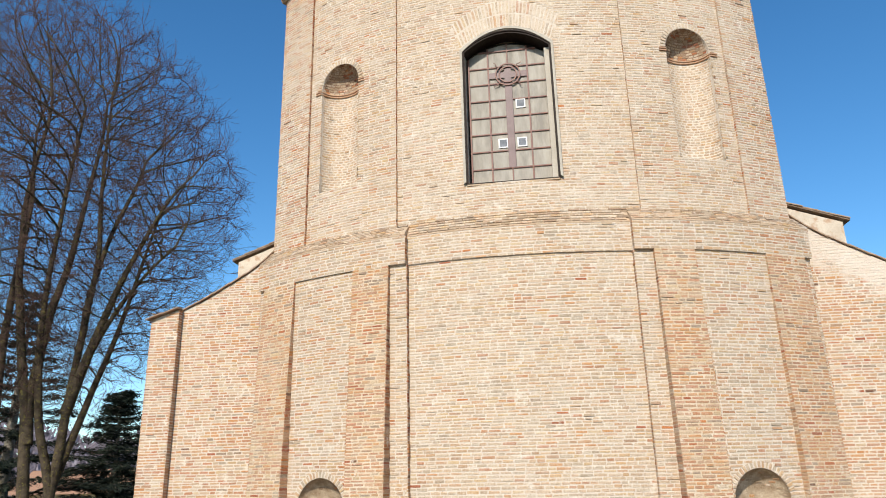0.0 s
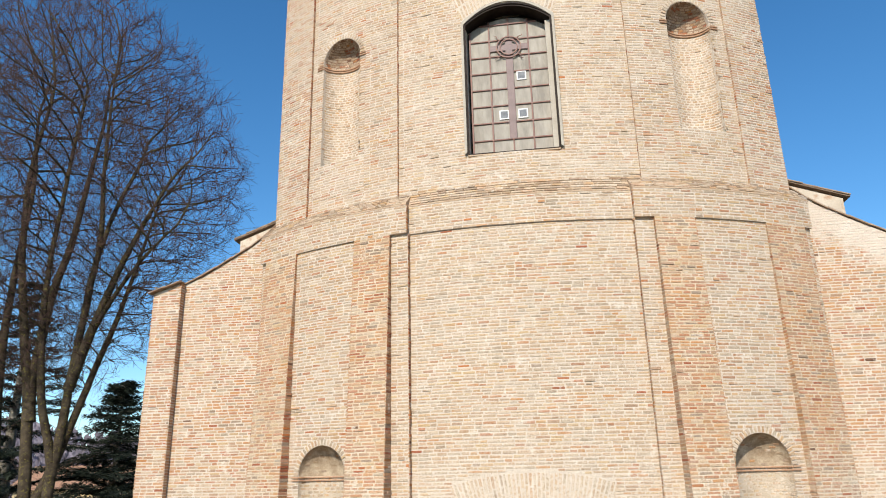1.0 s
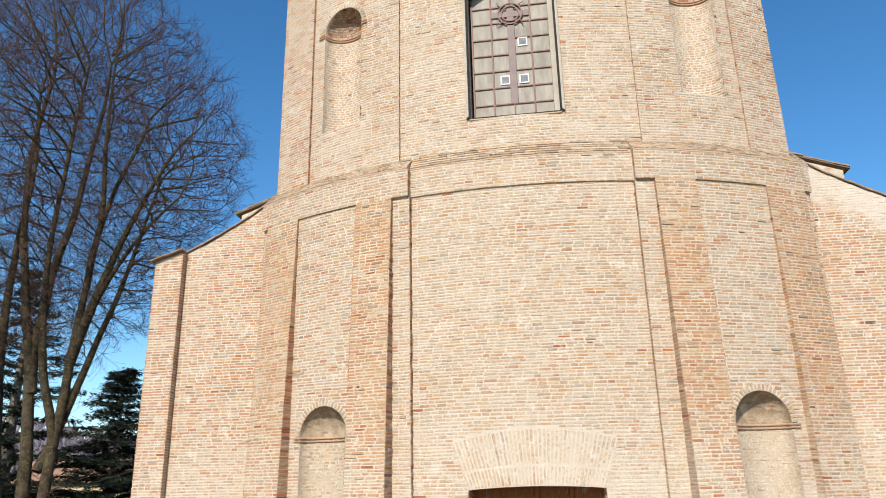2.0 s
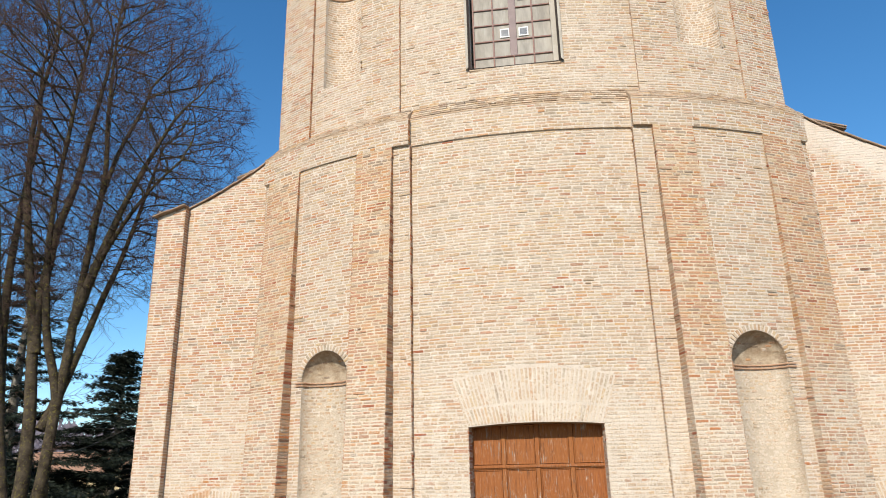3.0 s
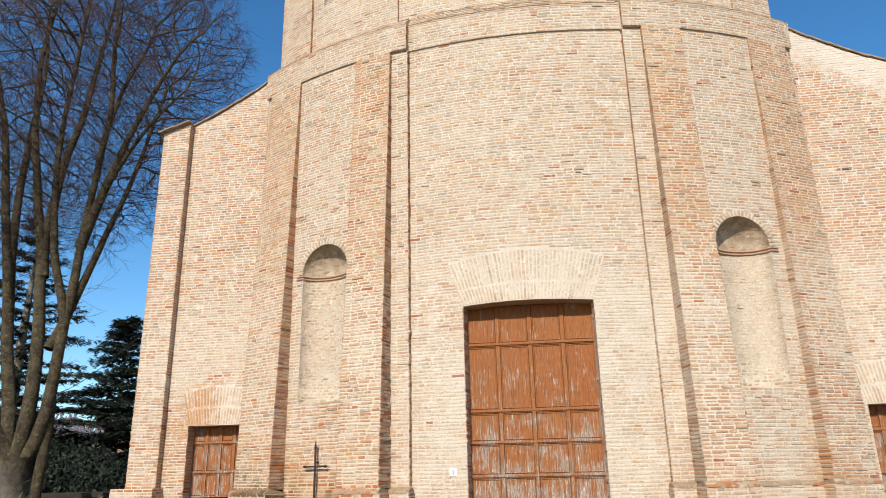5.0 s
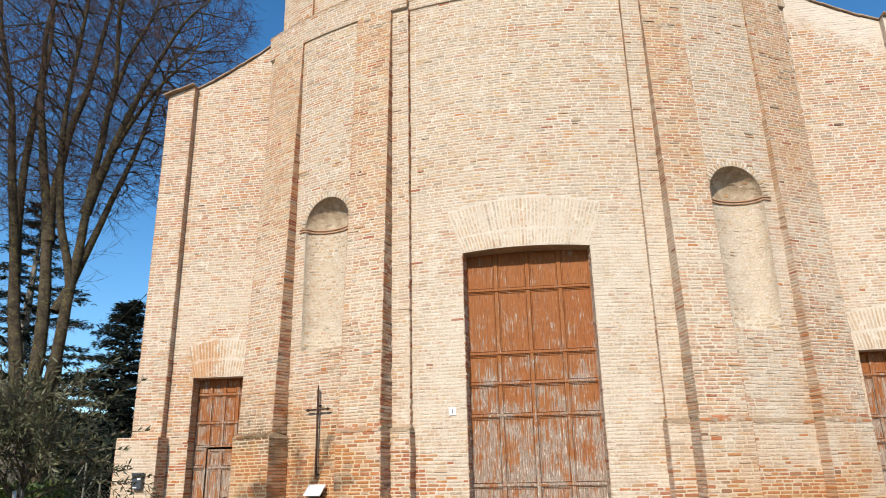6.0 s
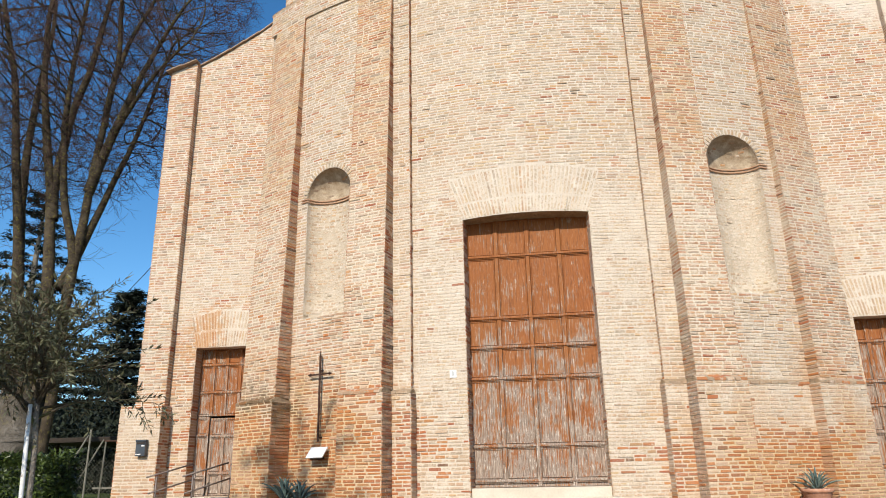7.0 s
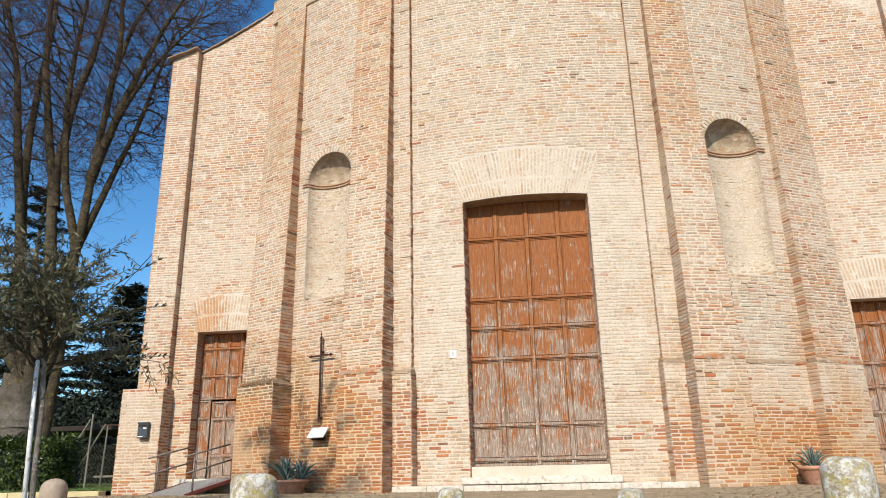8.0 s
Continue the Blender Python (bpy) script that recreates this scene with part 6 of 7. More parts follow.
def in_crown(p):
    """How deep a place lies towards the rim of the crown: 0 at its heart, 1 at the rim, below 0 outside; the crown is a blunt egg that overhangs the church's corner."""
    x, y, z = p[0] + 14.6, p[1] - 4.9, p[2] - 14.0
    wide = 6.3 if x > 0 else 6.2
    tall_ = 7.6 if z > 0 else 6.0
    d = (abs(x) / wide) ** 1.75 + (abs(y) / 5.2) ** 2 + (abs(z) / tall_) ** 1.65
    return d if d < 1.0 else -1.0


B = (-13.55, 4.7)
fork = (B[0] + 0.1, B[1], 2.7)
grow_bare_tree("bare_tree", "great leafless broad-leaved tree with many ascending stems", (B[0], B[1], GROUND), [
    ([(B[0] - 0.05, B[1], GROUND - 0.2), (B[0], B[1], 0.4), (B[0] + 0.06, B[1], 1.6), fork], 0.51, 0.54),
    ([(-12.95, 4.95, GROUND - 0.2), (-12.9, 4.95, 1.2), (-12.8, 4.9, 2.6), (-12.68, 4.8, 4.2)], 0.15, 0.14),
    ([(-13.3, 4.7, 2.3), (-12.75, 4.7, 3.3), (-12.58, 4.7, 5.5), (-12.45, 4.7, 7.8), (-12.27, 4.7, 9.5), (-12.1, 4.7, 11.9), (-11.7, 4.9, 13.8), (-11.3, 5.3, 15.8)], 0.19, 0.04),
    ([(-12.4, 4.7, 8.4), (-11.95, 4.6, 9.9), (-11.35, 4.6, 11.4), (-10.6, 4.5, 13.0), (-9.9, 4.5, 14.2)], 0.16, 0.04),
    ([(-12.05, 4.65, 9.5), (-11.3, 4.3, 10.6), (-10.4, 4.1, 11.6), (-9.3, 4.0, 12.6)], 0.085, 0.03),
    ([(-13.4, 4.7, 2.3), (-13.1, 4.6, 3.8), (-13.16, 4.6, 5.95), (-13.4, 4.6, 7.9), (-13.7, 4.5, 9.3), (-14.2, 4.4, 12.0), (-14.4, 4.4, 15.0), (-14.2, 4.6, 17.8)], 0.215, 0.04),
    ([(-13.35, 4.6, 7.6), (-13.5, 4.7, 9.2), (-13.45, 4.8, 10.7), (-13.1, 5.0, 13.0), (-12.9, 5.3, 16.2), (-12.9, 5.4, 18.0)], 0.17, 0.035),
    ([(-13.6, 4.7, 2.3), (-13.95, 4.8, 4.6), (-14.4, 4.9, 6.1), (-14.75, 5.0, 8.0), (-15.05, 5.2, 11.1), (-15.2, 5.6, 14.5), (-15.6, 5.8, 17.5)], 0.21, 0.04),
    ([(-14.35, 4.9, 6.0), (-14.5, 4.5, 8.5), (-14.8, 4.1, 11.5), (-15.6, 3.8, 15.0), (-16.0, 3.8, 17.5)], 0.16, 0.04),
    ([(-12.55, 4.7, 6.2), (-12.85, 4.2, 8.6), (-12.9, 3.9, 11.5), (-12.5, 3.6, 14.5), (-12.2, 3.5, 16.8)], 0.13, 0.035),
    ([(-12.2, 4.7, 10.4), (-11.8, 4.4, 12.6), (-11.9, 4.2, 15.5), (-11.9, 4.2, 17.6)], 0.10, 0.03),
    ([fork, (-14.4, 4.3, 4.2), (-15.5, 3.8, 6.5), (-16.4, 3.6, 10.0), (-17.0, 3.6, 14.0)], 0.20, 0.04),
    ([(-12.9, 4.7, 5.6), (-12.5, 5.6, 8.5), (-12.1, 6.4, 11.5), (-11.6, 6.8, 14.5)], 0.14, 0.035),
], in_crown, np.array((-21.0, -0.4, 8.0)), np.array((-7.8, 10.2, 22.1)), 5)


def leaf_material(name, lo, hi, rough=0.5):
    m, nt, bsdf = material(name)
    rnd = nt.nodes.new("ShaderNodeNewGeometry").outputs["Random Per Island"]
    nt.links.new(mixed(nt, rnd, lo, hi), bsdf.inputs["Base Color"])
    bsdf.inputs["Roughness"].default_value = rough
    bsdf.inputs["Specular IOR Level"].default_value = 0.35
    return m


MAT_OLIVE = leaf_material("olive leaf", (0.034, 0.038, 0.014), (0.135, 0.132, 0.068))
MAT_CEDAR = leaf_material("cedar needles", (0.007, 0.011, 0.007), (0.026, 0.036, 0.019), 0.8)
MAT_LAUREL = leaf_material("laurel leaf", (0.022, 0.038, 0.008), (0.085, 0.115, 0.025), 0.35)
MAT_GRASS = plain("lawn", (0.055, 0.085, 0.022), (0.10, 0.14, 0.04), 4.0, 0.95, 0.9, 0.03, 30.0, 0.1)


def leaves(name, rows, mat):
    """Small pointed leaves: rows of place, direction, normal, length, width; each a folded lozenge."""
    p = np.array([q[0] for q in rows], float)
    d = np.array([q[1] for q in rows], float)
    n = np.array([q[2] for q in rows], float)
    ln, wd = np.array([q[3] for q in rows])[:, None], np.array([q[4] for q in rows])[:, None]
    d /= np.linalg.norm(d, axis=1, keepdims=True)
    s = np.cross(d, n)
    s /= np.maximum(np.linalg.norm(s, axis=1, keepdims=True), 1e-6)
    m = np.cross(s, d)
    pts = np.stack([p, p + d * ln * 0.45 + s * wd + m * wd * 0.35, p + d * ln, p + d * ln * 0.45 - s * wd + m * wd * 0.35], 1).reshape(-1, 3)
    base = np.arange(len(rows)) * 4
    tris = np.stack([base, base + 1, base + 2, base, base + 2, base + 3], 1).reshape(-1)
    me = bpy.data.meshes.new(name)
    me.vertices.add(len(pts))
    me.vertices.foreach_set("co", pts.ravel())
    me.loops.add(len(tris))
    me.loops.foreach_set("vertex_index", tris)
    me.polygons.add(len(tris) // 3)
    me.polygons.foreach_set("loop_start", np.arange(0, len(tris), 3))
    me.polygons.foreach_set("use_smooth", [False] * (len(tris) // 3))
    me.materials.append(mat)
    me.update(calc_edges=True)
    return me


# young olive tied to a white stake
r = np.random.RandomState(11)
OL = np.array((-3.615, -7.25, GROUND))
olive = thing("olive_tree", "young olive tree with narrow grey-green leaves beside a stake", "tree", tuple(OL))
wood, leafs = [], []
trunk = [np.array(q) for q in ((-0.035, 0.0, -0.05), (-0.065, 0.0, 0.4), (-0.095, 0.02, 0.85), (-0.12, 0.0, 1.22))]
for a, b, r0, r1 in zip(trunk[:-1], trunk[1:], (0.027, 0.025, 0.023), (0.025, 0.023, 0.020)):
    wood.append((a, b, r0, r1))
for k in range(32):
    az = k * 2.4 + r.uniform(-0.3, 0.3)
    el = r.uniform(0.35, 1.25)
    d = np.array((math.cos(az) * math.cos(el), math.sin(az) * math.cos(el), math.sin(el)))
    p = trunk[-1] + np.array((0, 0, r.uniform(-0.18, 0.35)))
    length = r.uniform(0.45, 0.98)
    n = 10
    for j in range(n):
        d = d + r.normal(0, 0.13, 3) + np.array((0, 0, -0.03))
        d /= np.linalg.norm(d)
        q = p + d * length / n
        wood.append((p, q, 0.010 * (1 - j / n) + 0.002, 0.010 * (1 - (j + 1) / n) + 0.002))
        if j > 1:
            for _ in range(2 if j % 2 else 1):
                e = d * 0.8 + r.normal(0, 0.55, 3)
                e /= np.linalg.norm(e)
                a = q.copy()
                for i in range(6):
                    b = a + e * 0.042
                    wood.append((a, b, 0.0028, 0.0020))
                    for sgn in (-1, 1):
                        side = np.cross(e, r.normal(0, 1, 3))
                        side /= np.linalg.norm(side)
                        leafs.append((b, e * 0.7 + side * 0.8, r.normal(0, 1, 3), r.uniform(0.050, 0.080), r.uniform(0.0064, 0.0100)))
                    e = e + r.normal(0, 0.12, 3)
                    e /= np.linalg.norm(e)
                    a = b
        p = q
# the long sprays that reach out beside the church
for end in ((0.78, 0.1, 1.62), (0.74, 0.05, 2.0), (0.62, 0.1, 1.48)):
    a = trunk[-1] + np.array((0.02, 0.0, 0.05))
    b = np.array(end)
    for j in range(16):
        t0, t1 = j / 16, (j + 1) / 16
        sag = lambda t: np.array((0, 0, 0.10 * math.sin(math.pi * t)))
        p, q = a + (b - a) * t0 + sag(t0), a + (b - a) * t1 + sag(t1)
        wood.append((p, q, 0.008 * (1 - t0) + 0.002, 0.008 * (1 - t1) + 0.002))
        for _ in range(3):
            side = r.normal(0, 1, 3)
            leafs.append((q, (b - a) / np.linalg.norm(b - a) * 0.8 + side * 0.45, r.normal(0, 1, 3), r.uniform(0.048, 0.074), r.uniform(0.0062, 0.0095)))
part("trunk", tubes("trunk", wood[:3], MAT_BARK, 10), olive)
tagged(part("branchwork", tubes("branchwork", wood[3:], MAT_BRANCH, 4), olive), kind="stuff")
tagged(part("foliage", leaves("foliage", leafs, MAT_OLIVE), olive, "narrow grey-green leaves"), kind="stuff")
stake = thing("tree_stake", "white-painted wooden stake leaning beside the olive tree", "stake", (-3.68, -7.30, GROUND))
bm = bmesh.new()
add_tube(bm, (0.01, 0.0, -0.1), (-0.072, 0.0, 1.20), 0.018, 0.016, 10)
part("pole", from_bm("pole", bm, plain("flaking white paint on wood", (0.62, 0.60, 0.55), (0.74, 0.72, 0.68), 9.0, 0.7, 0.3, 0.004, 40.0, third=(0.22, 0.15, 0.09)), True), stake)
bm = bmesh.new()
add_tube(bm, (-0.045, -0.004, 0.42), (0.03, 0.06, 0.425), 0.007, sides=6)
part("tie", from_bm("tie", bm, MAT_AGAVE), stake, "green tie")


# an evergreen behind the camera's stand, whose top shades the foot of the wall
r = np.random.RandomState(17)
garden_tree = thing("evergreen_tree", "slender evergreen tree on the paving across from the church", "tree", (-6.0, -11.6, GROUND))
wood, leafs = [(np.array((0, 0, -0.1)), np.array((0.05, 0, 4.0)), 0.12, 0.09), (np.array((0.05, 0, 4.0)), np.array((0.0, 0, 9.2)), 0.09, 0.02)], []
for k in range(60):
    t = (k + r.rand()) / 60
    z = 2.4 + 6.7 * t
    az = k * 2.39996
    reach = 1.15 * (0.45 + 1.0 * math.sin(math.pi * (0.15 + 0.65 * t))) * r.uniform(0.7, 1.2)
    a = np.array((0.0, 0.0, z))
    b = a + np.array((math.cos(az) * reach, math.sin(az) * reach, 0.35 * reach))
    wood.append((a, b, 0.03, 0.006))
    for _ in range(105):
        c = a + (b - a) * r.uniform(0.35, 1.05) + r.normal(0, 0.09, 3)
        leafs.append((c, r.normal(0, 1, 3), r.normal(0, 1, 3), r.uniform(0.08, 0.14), r.uniform(0.02, 0.035)))
part("trunk", tubes("trunk", wood[:2], MAT_BARK, 10), garden_tree)
tagged(part("branchwork", tubes("branchwork", wood[2:], MAT_BRANCH, 4), garden_tree), kind="stuff")
tagged(part("foliage", leaves("foliage", leafs, MAT_OLIVE), garden_tree, "narrow grey-green leaves"), kind="stuff")


def cedar(at, height, spread, seed, label, boughs=34, drop=0.12):
    """A dark conifer: a straight trunk with level boughs in tiers, each with flat sprays of needle tufts."""
    r = np.random.RandomState(seed)
    ob = thing("cedar_tree", label, "tree", at, "dark conifers")
    wood = [(np.array((0, 0, -0.2)), np.array((0, 0, height * 0.55)), height * 0.025, height * 0.014), (np.array((0, 0, height * 0.55)), np.array((0.1, 0, height * 0.985)), height * 0.014, 0.02)]
    rows = []
    for k in range(boughs * 3):
        t = (k + r.rand()) / (boughs * 3)
        z = height * (0.03 + 0.95 * t)
        reach = spread * (1 - t) ** 0.95 * r.uniform(0.5, 1.15) + 0.3
        az = k * 2.39996 + r.uniform(-0.4, 0.4)
        h = np.array((math.cos(az), math.sin(az), r.uniform(-0.05, 0.28)))
        p = np.array((0, 0, z))
        n = max(4, int(reach / 0.35))
        for j in range(n):
            q = p + h * reach / n + np.array((0, 0, (0.06 - drop * (j / n) * 1.6) * reach / n * 2))
            wood.append((p, q, 0.05 * (1 - j / n) + 0.012, 0.05 * (1 - (j + 1) / n) + 0.012))
            side = np.array((-h[1], h[0], 0))
            for _ in range(16 if height > 8 else 9):
                c = q + side * r.normal(0, 0.30) * (0.5 + j / n) + np.array((0, 0, r.normal(0, 0.07) - 0.03)) + h * r.uniform(-0.2, 0.25)
                for _ in range(4):
                    rows.append((c, h * 0.7 + side * r.uniform(-1.1, 1.1) + np.array((0, 0, r.uniform(-0.60, 0.22))), (r.normal(0, 0.5), r.normal(0, 0.5), 1), r.uniform(0.20, 0.44), r.uniform(0.020, 0.045)))
            p = q
    part("trunk", tubes("trunk", wood, MAT_BARK, 6), ob)
    tagged(part("foliage", leaves("foliage", rows, MAT_CEDAR), ob, "dark needle sprays in level tiers"), kind="stuff")


cedar((-25.0, 27.0, GROUND), 12.1, 6.2, 4, "dark cedar with level boughs, beyond the fence", 46)
cedar((-29.6, 24.0, GROUND), 18.0, 7.5, 14, "tall dark conifer behind the great bare tree", 26)
cedar((-26.3, 25.0, GROUND), 4.6, 3.4, 31, "low dark conifer close behind the fence", 30)
cedar((-23.0, 16.5, GROUND), 5.6, 3.6, 23, "low dark conifer close behind the fence", 30)

# clipped laurel hedge
r = np.random.RandomState(21)
hedge = thing("laurel_hedge", "clipped glossy green laurel hedge along the lawn", "hedge", (-12.0, 2.7, GROUND))
rows = []
for _ in range(18000):
    p = np.array((r.uniform(-2.3, 1.5), r.uniform(-0.55, 0.55), r.uniform(0.0, 1.22)))
    edge = max(abs(p[0] + 0.4) / 1.9, abs(p[1]) / 0.55, (p[2] - 0.1) / 1.1)
    if edge < 0.72:
        continue
    p[2] += 0.06 * math.sin(p[0] * 5.0) + 0.04 * math.sin(p[0] * 13 + 1)
    d = np.array((p[0] * 0.1, p[1] * 1.2, 0.35)) + r.normal(0, 0.6, 3)
    rows.append((p, d, r.normal(0, 1, 3), r.uniform(0.09, 0.15), r.uniform(0.022, 0.036)))
# near-black box inside the leaves, painted as the hedge's inner shade
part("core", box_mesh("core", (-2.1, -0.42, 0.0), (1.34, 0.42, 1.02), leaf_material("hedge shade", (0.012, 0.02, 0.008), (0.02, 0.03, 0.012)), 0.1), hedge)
tagged(part("foliage", leaves("foliage", rows, MAT_LAUREL), hedge, "glossy laurel leaves"), kind="stuff")

# fence with posts, wire and a pipe frame
MAT_POST = plain("weathered grey post", (0.15, 0.14, 0.11), (0.24, 0.225, 0.18), 9.0, 0.8, 0.4, 0.005, 50.0)
fence = thing("wire_fence", "wire fence with grey posts and slanting struts along the lawn", "fence", (-10.22, 3.0, GROUND))
for x, h in ((0.0, 1.78), (-2.6, 1.75), (1.75, 1.45)):
    bm = bmesh.new()
    add_tube(bm, (x, 0, -0.1), (x, 0, h), 0.022, sides=10)
    part("post", from_bm("post", bm, MAT_POST), fence)
for a, b in (((-0.85, -0.1, 0.1), (-0.05, 0, 1.66)), ((-0.60, 0.1, 0.05), (0.28, 0.1, 1.55)), ((0.14, 0.35, 0.0), (0.34, 0.1, 1.52))):
    bm = bmesh.new()
    add_tube(bm, a, b, 0.018, sides=8)
    part("strut", from_bm("strut", bm, MAT_POST), fence)
bm = bmesh.new()
add_tube(bm, (0.30, 0.1, 1.52), (1.75, 0.1, 1.50), 0.018, sides=8)
part("top_pipe", from_bm("top_pipe", bm, MAT_IRON), fence, "rusty top pipe")
wires = []
for k in range(74):
    x = -2.6 + k * 0.09
    for s in (-1, 1):
        a, b = np.array((x, 0.02, 0.05)), np.array((x + s * 1.05, 0.02, 1.10))
        if -2.6 <= b[0] <= 1.8:
            wires.append((a, b, 0.0022, 0.0022))
tagged(part("wire_mesh", tubes("wire_mesh", wires, MAT_POST, 3), fence, "diamond wire mesh"), kind="stuff")

# a garden shed's posts and roof under the cedar
shed = thing("garden_shelter", "low dark timber garden shelter under the conifers", "shelter", (-13.6, 9.5, GROUND))
MAT_TIMBER = plain("dark timber", (0.025, 0.018, 0.013), (0.045, 0.032, 0.022), 8.0, 0.85, 0.4, 0.006, 40.0)
for x in (-2.2, 0.0, 2.0):
    part("post", box_mesh("post", (x - 0.06, -0.06, -0.1), (x + 0.06, 0.06, 1.85), MAT_TIMBER, 0.01), shed)
part("roof", box_mesh("roof", (-2.8, -0.6, 1.85), (2.6, 2.4, 2.0), MAT_TIMBER, 0.02), shed)
part("bench", box_mesh("bench", (-0.9, 0.2, 0.42), (1.3, 0.6, 0.48), MAT_POST, 0.01), shed)

# house among the far trees
house = thing("far_house", "far cream house with a red tiled roof among trees", "house", (-57.0, 72.0, GROUND))
MAT_CREAM = plain("cream plaster", (0.55, 0.42, 0.22), (0.62, 0.50, 0.30), 1.0, 0.9)
part("wall", box_mesh("wall", (-7, -4, 0), (7, 4, 5.6), MAT_CREAM), house)
bm = bmesh.new()
prof = [(-4.8, 5.5), (0, 8.3), (4.8, 5.5)]
a, b = [bm.verts.new((-7.6, y, z)) for y, z in prof], [bm.verts.new((7.6, y, z)) for y, z in prof]
for k in range(2):
    bm.faces.new((a[k], b[k], b[k + 1], a[k + 1]))
bm.faces.new(a)
bm.faces.new(b[::-1])
bm.faces.new((a[0], a[2], b[2], b[0]))
part("roof", from_bm("roof", bm, MAT_TILE), house)
for x in (-4.5, -1.5, 1.5, 4.5):
    part("window", box_mesh("window", (x - 0.5, -4.03, 2.8), (x + 0.5, -3.98, 4.3), MAT_BLACK), house)

# far woods on the horizon, the air's haze put into their pale colour
MAT_WOODS = plain("hazy bare woods", (0.20, 0.17, 0.20), (0.28, 0.25, 0.28), 0.05, 1.0, 0.0, 0.01, 0.6, 0.0)
r = np.random.RandomState(31)
rows = []
for _ in range(36000):
    az = r.uniform(-1.15, -0.25) if r.rand() < 0.6 else r.uniform(-3.14159, 3.14159)
    dist = r.uniform(210, 330)
    top = 19 + 7 * noise.noise((math.cos(az) * 9, math.sin(az) * 9, 0.0)) + 3 * noise.noise((math.cos(az) * 40, math.sin(az) * 40, 0.0))
    z = r.uniform(0, 1) ** 0.7 * max(4.0, top)
    rows.append(((math.sin(az) * dist, math.cos(az) * dist, z + GROUND), (r.normal(0, 0.5), r.normal(0, 0.5), 1.0), (math.sin(az), math.cos(az), 0.2), r.uniform(1.4, 3.2), r.uniform(0.25, 0.7)))
woods = tagged(new("far_woods", leaves("far_woods", rows, MAT_WOODS)), "hazy purple-grey bare woods on the horizon", "woods", kind="stuff")

# undergrowth behind the fence
rows = []
for _ in range(42000):
    x, y = (r.uniform(-46, -14), r.uniform(15, 24)) if r.rand() < 0.6 else (r.uniform(-26, -11.5), r.uniform(11.8, 15))
    top = 3.1 + 1.6 * noise.noise((x * 0.35, y * 0.3, 0.0))
    z = r.uniform(0, 1) * max(0.6, top)
    rows.append(((x, y, z + GROUND), r.normal(0, 1, 3), r.normal(0, 1, 3), r.uniform(0.14, 0.28), r.uniform(0.035, 0.075)))
tagged(new("undergrowth", leaves("undergrowth", rows, MAT_CEDAR)), "dark evergreen shrubs behind the fence", "shrubs", kind="stuff")

# ---- ground ----
bm = bmesh.new()
bmesh.ops.create_grid(bm, x_segments=2, y_segments=2, size=900, matrix=Matrix.Translation((0, 0, GROUND)))
tagged(new("ground", from_bm("ground", bm, MAT_PAVING)), "worn stone paving before the church", "ground", kind="structure")
# cobbles near the foot of the walls
cob = []
r = random.Random(5)
for j in range(76):
    x = -9.0 + (0.07 if j % 2 else 0)
    while x < 10.5:
        w = r.uniform(0.11, 0.17)
        y = -6.6 + j * 0.115
        cob.append((x + w / 2, y, w))
        x += w + 0.012
v, f = [], []
for x, y, w in cob:
    b = len(v)
    h = GROUND + 0.012 + r.uniform(-0.004, 0.006)
    for dx, dy, z in ((-0.5, -0.5, GROUND - 0.01), (0.5, -0.5, GROUND - 0.01), (0.5, 0.5, GROUND - 0.01), (-0.5, 0.5, GROUND - 0.01), (-0.38, -0.38, h), (0.38, -0.38, h), (0.38, 0.38, h), (-0.38, 0.38, h)):
        v.append((x + dx * w, y + dy * 0.105, z))
    f.append((b + 4, b + 5, b + 6, b + 7))
    for k in range(4):
        n = (k + 1) % 4
        f.append((b + k, b + n, b + 4 + n, b + 4 + k))
tagged(new("cobbles", mesh_of("cobbles", v, f, plain("worn brown cobbles", (0.21, 0.15, 0.088), (0.33, 0.25, 0.158), 3.0, 0.85, 0.4, 0.006, 30.0, 0.25))), "small worn brown cobbles before the church", "cobbles", kind="stuff")
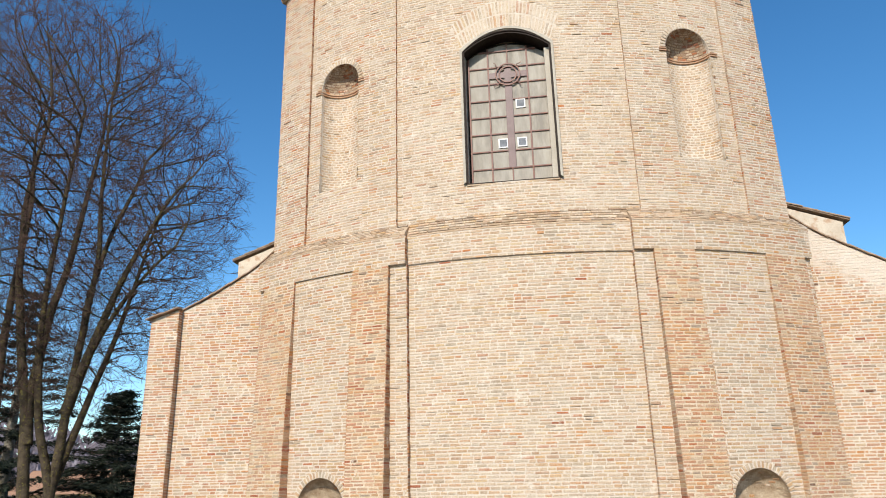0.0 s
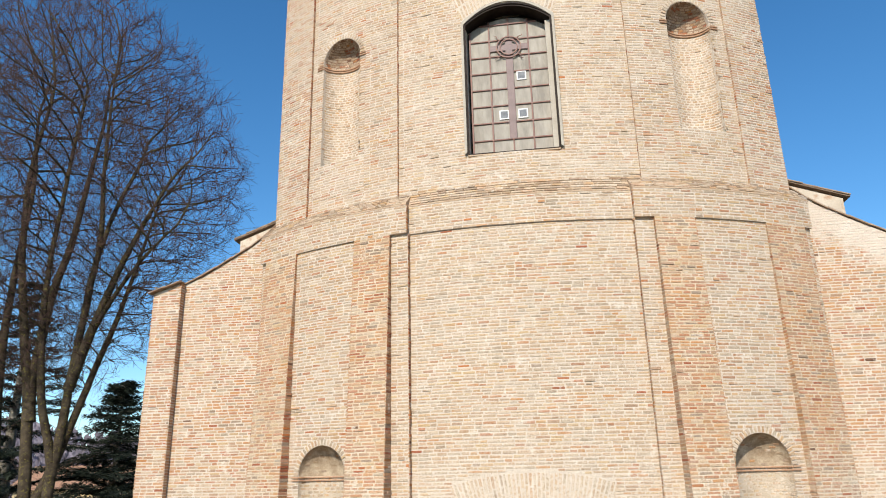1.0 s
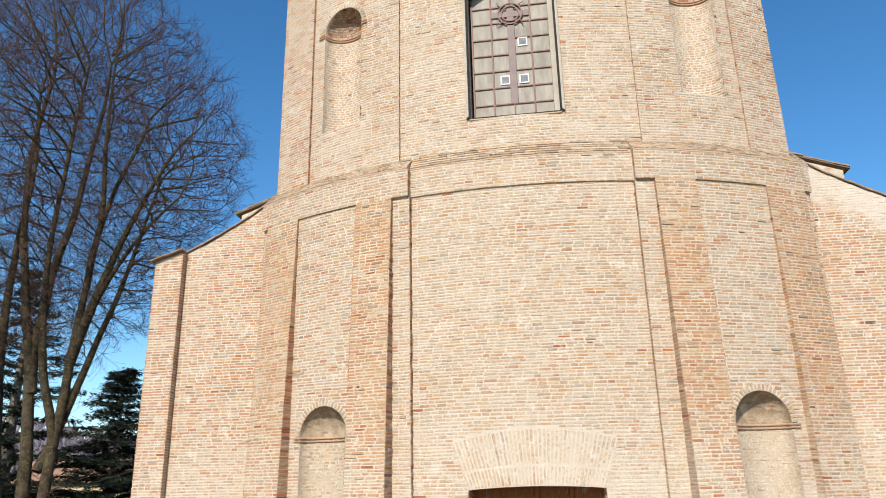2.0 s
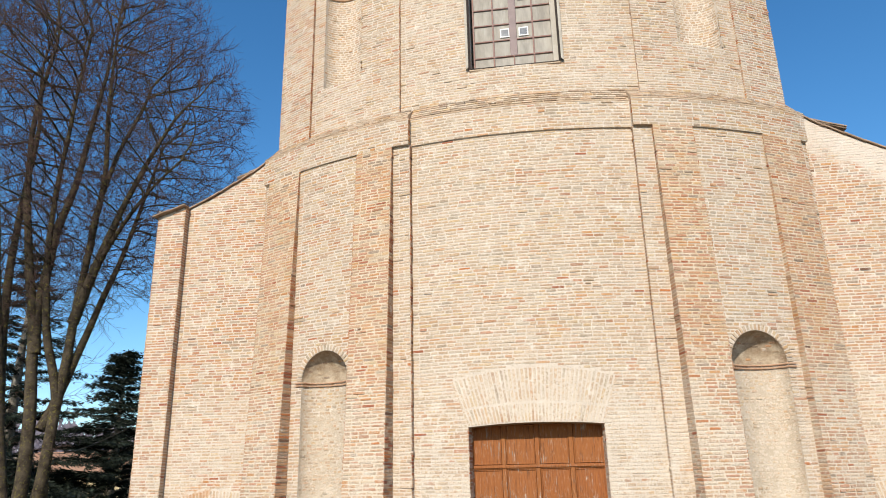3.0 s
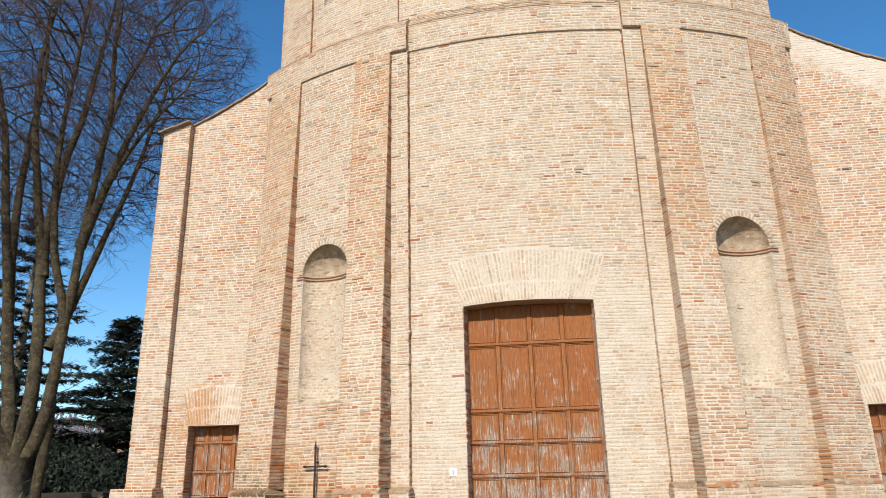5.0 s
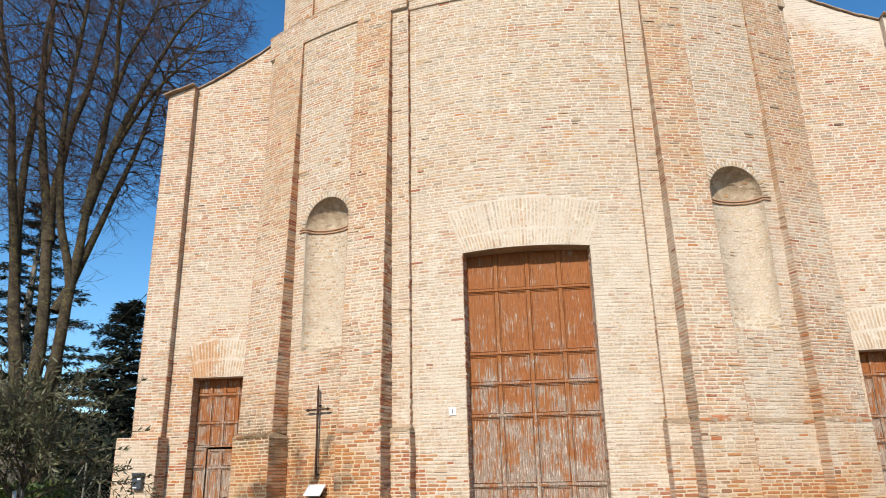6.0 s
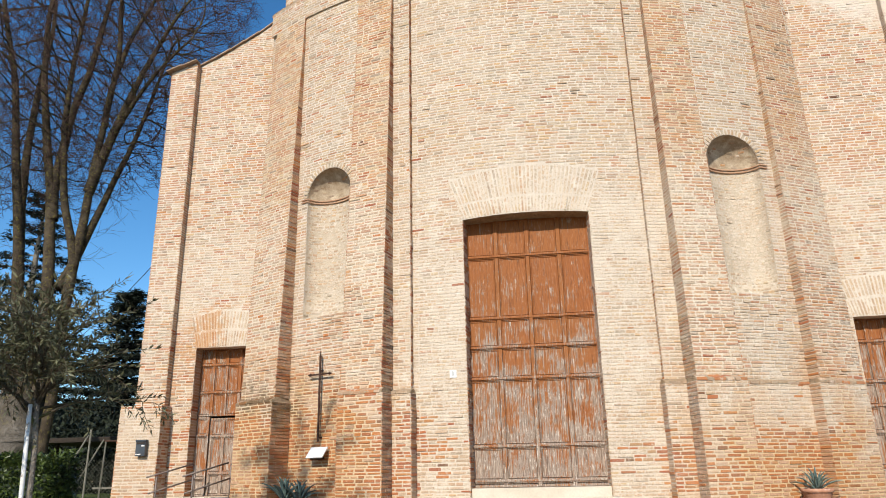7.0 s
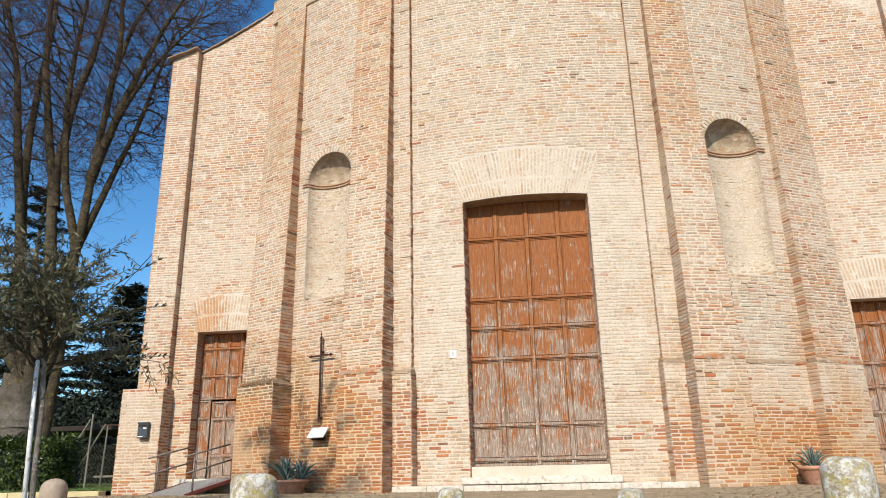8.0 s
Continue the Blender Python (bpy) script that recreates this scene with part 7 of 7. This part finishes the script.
# raised lawn behind a kerb
bm = bmesh.new()
rows_ = []
for y, z in ((1.55, -0.055), (3.0, -0.02), (6.0, 0.05), (14.0, 0.1)):
    rows_.append([bm.verts.new((x, y, z)) for x in (-40.0, -20.0, -12.0, -8.75)])
for a, b in zip(rows_[:-1], rows_[1:]):
    for k in range(3):
        bm.faces.new((a[k], a[k + 1], b[k + 1], b[k]))
tagged(new("lawn", from_bm("lawn", bm, MAT_GRASS)), "mown green lawn strip behind the kerb", "lawn", kind="structure")
blades = []
for _ in range(9000):
    x, y = r.uniform(-13.5, -8.75), r.uniform(1.6, 5.5)
    z = -0.055 + (y - 1.55) * 0.024
    blades.append(((x, y, z), (r.gauss(0, 0.35), r.gauss(0, 0.35), 1.0), (r.gauss(0, 1), r.gauss(0, 1), 0.1), r.uniform(0.03, 0.07), 0.004))
tagged(new("grass", leaves("grass", blades, leaf_material("grass blade", (0.05, 0.09, 0.015), (0.13, 0.19, 0.05)))), "short green grass blades", "grass", kind="stuff")
kerb = thing("kerb", "pale yellowish stone kerb along the lawn", "kerb", (-9.0, 1.42, GROUND), kind="structure")
MAT_KERB = plain("yellowish kerb stone", (0.50, 0.40, 0.20), (0.62, 0.52, 0.30), 3.0, 0.9, 0.4, 0.006, 30.0)
for k in range(12):
    part("kerb_stone", box_mesh("kerb_stone", (-1.0 * k - 0.72, -0.13, -0.1), (-1.0 * k + 0.27, 0.12, 0.105), MAT_KERB, 0.015), kerb)

# an overhead wire from the church's corner
bm = bmesh.new()
a, b = Vector((-8.5, 2.4, 5.6)), Vector((-30.0, 24.0, 8.5))
pts = [a + (b - a) * t + Vector((0, 0, -1.6 * math.sin(math.pi * t))) for t in np.linspace(0, 1, 14)]
rings = [[bm.verts.new(p + Vector((0, 0.012 * math.cos(k * 1.2566), 0.012 * math.sin(k * 1.2566)))) for k in range(5)] for p in pts]
for p, q in zip(rings[:-1], rings[1:]):
    for k in range(5):
        bm.faces.new((p[k], p[(k + 1) % 5], q[(k + 1) % 5], q[k]))
cable = tagged(new("overhead_wire", from_bm("overhead_wire", bm, MAT_FRAME)), "thin dark overhead wire from the church's corner", "cable")
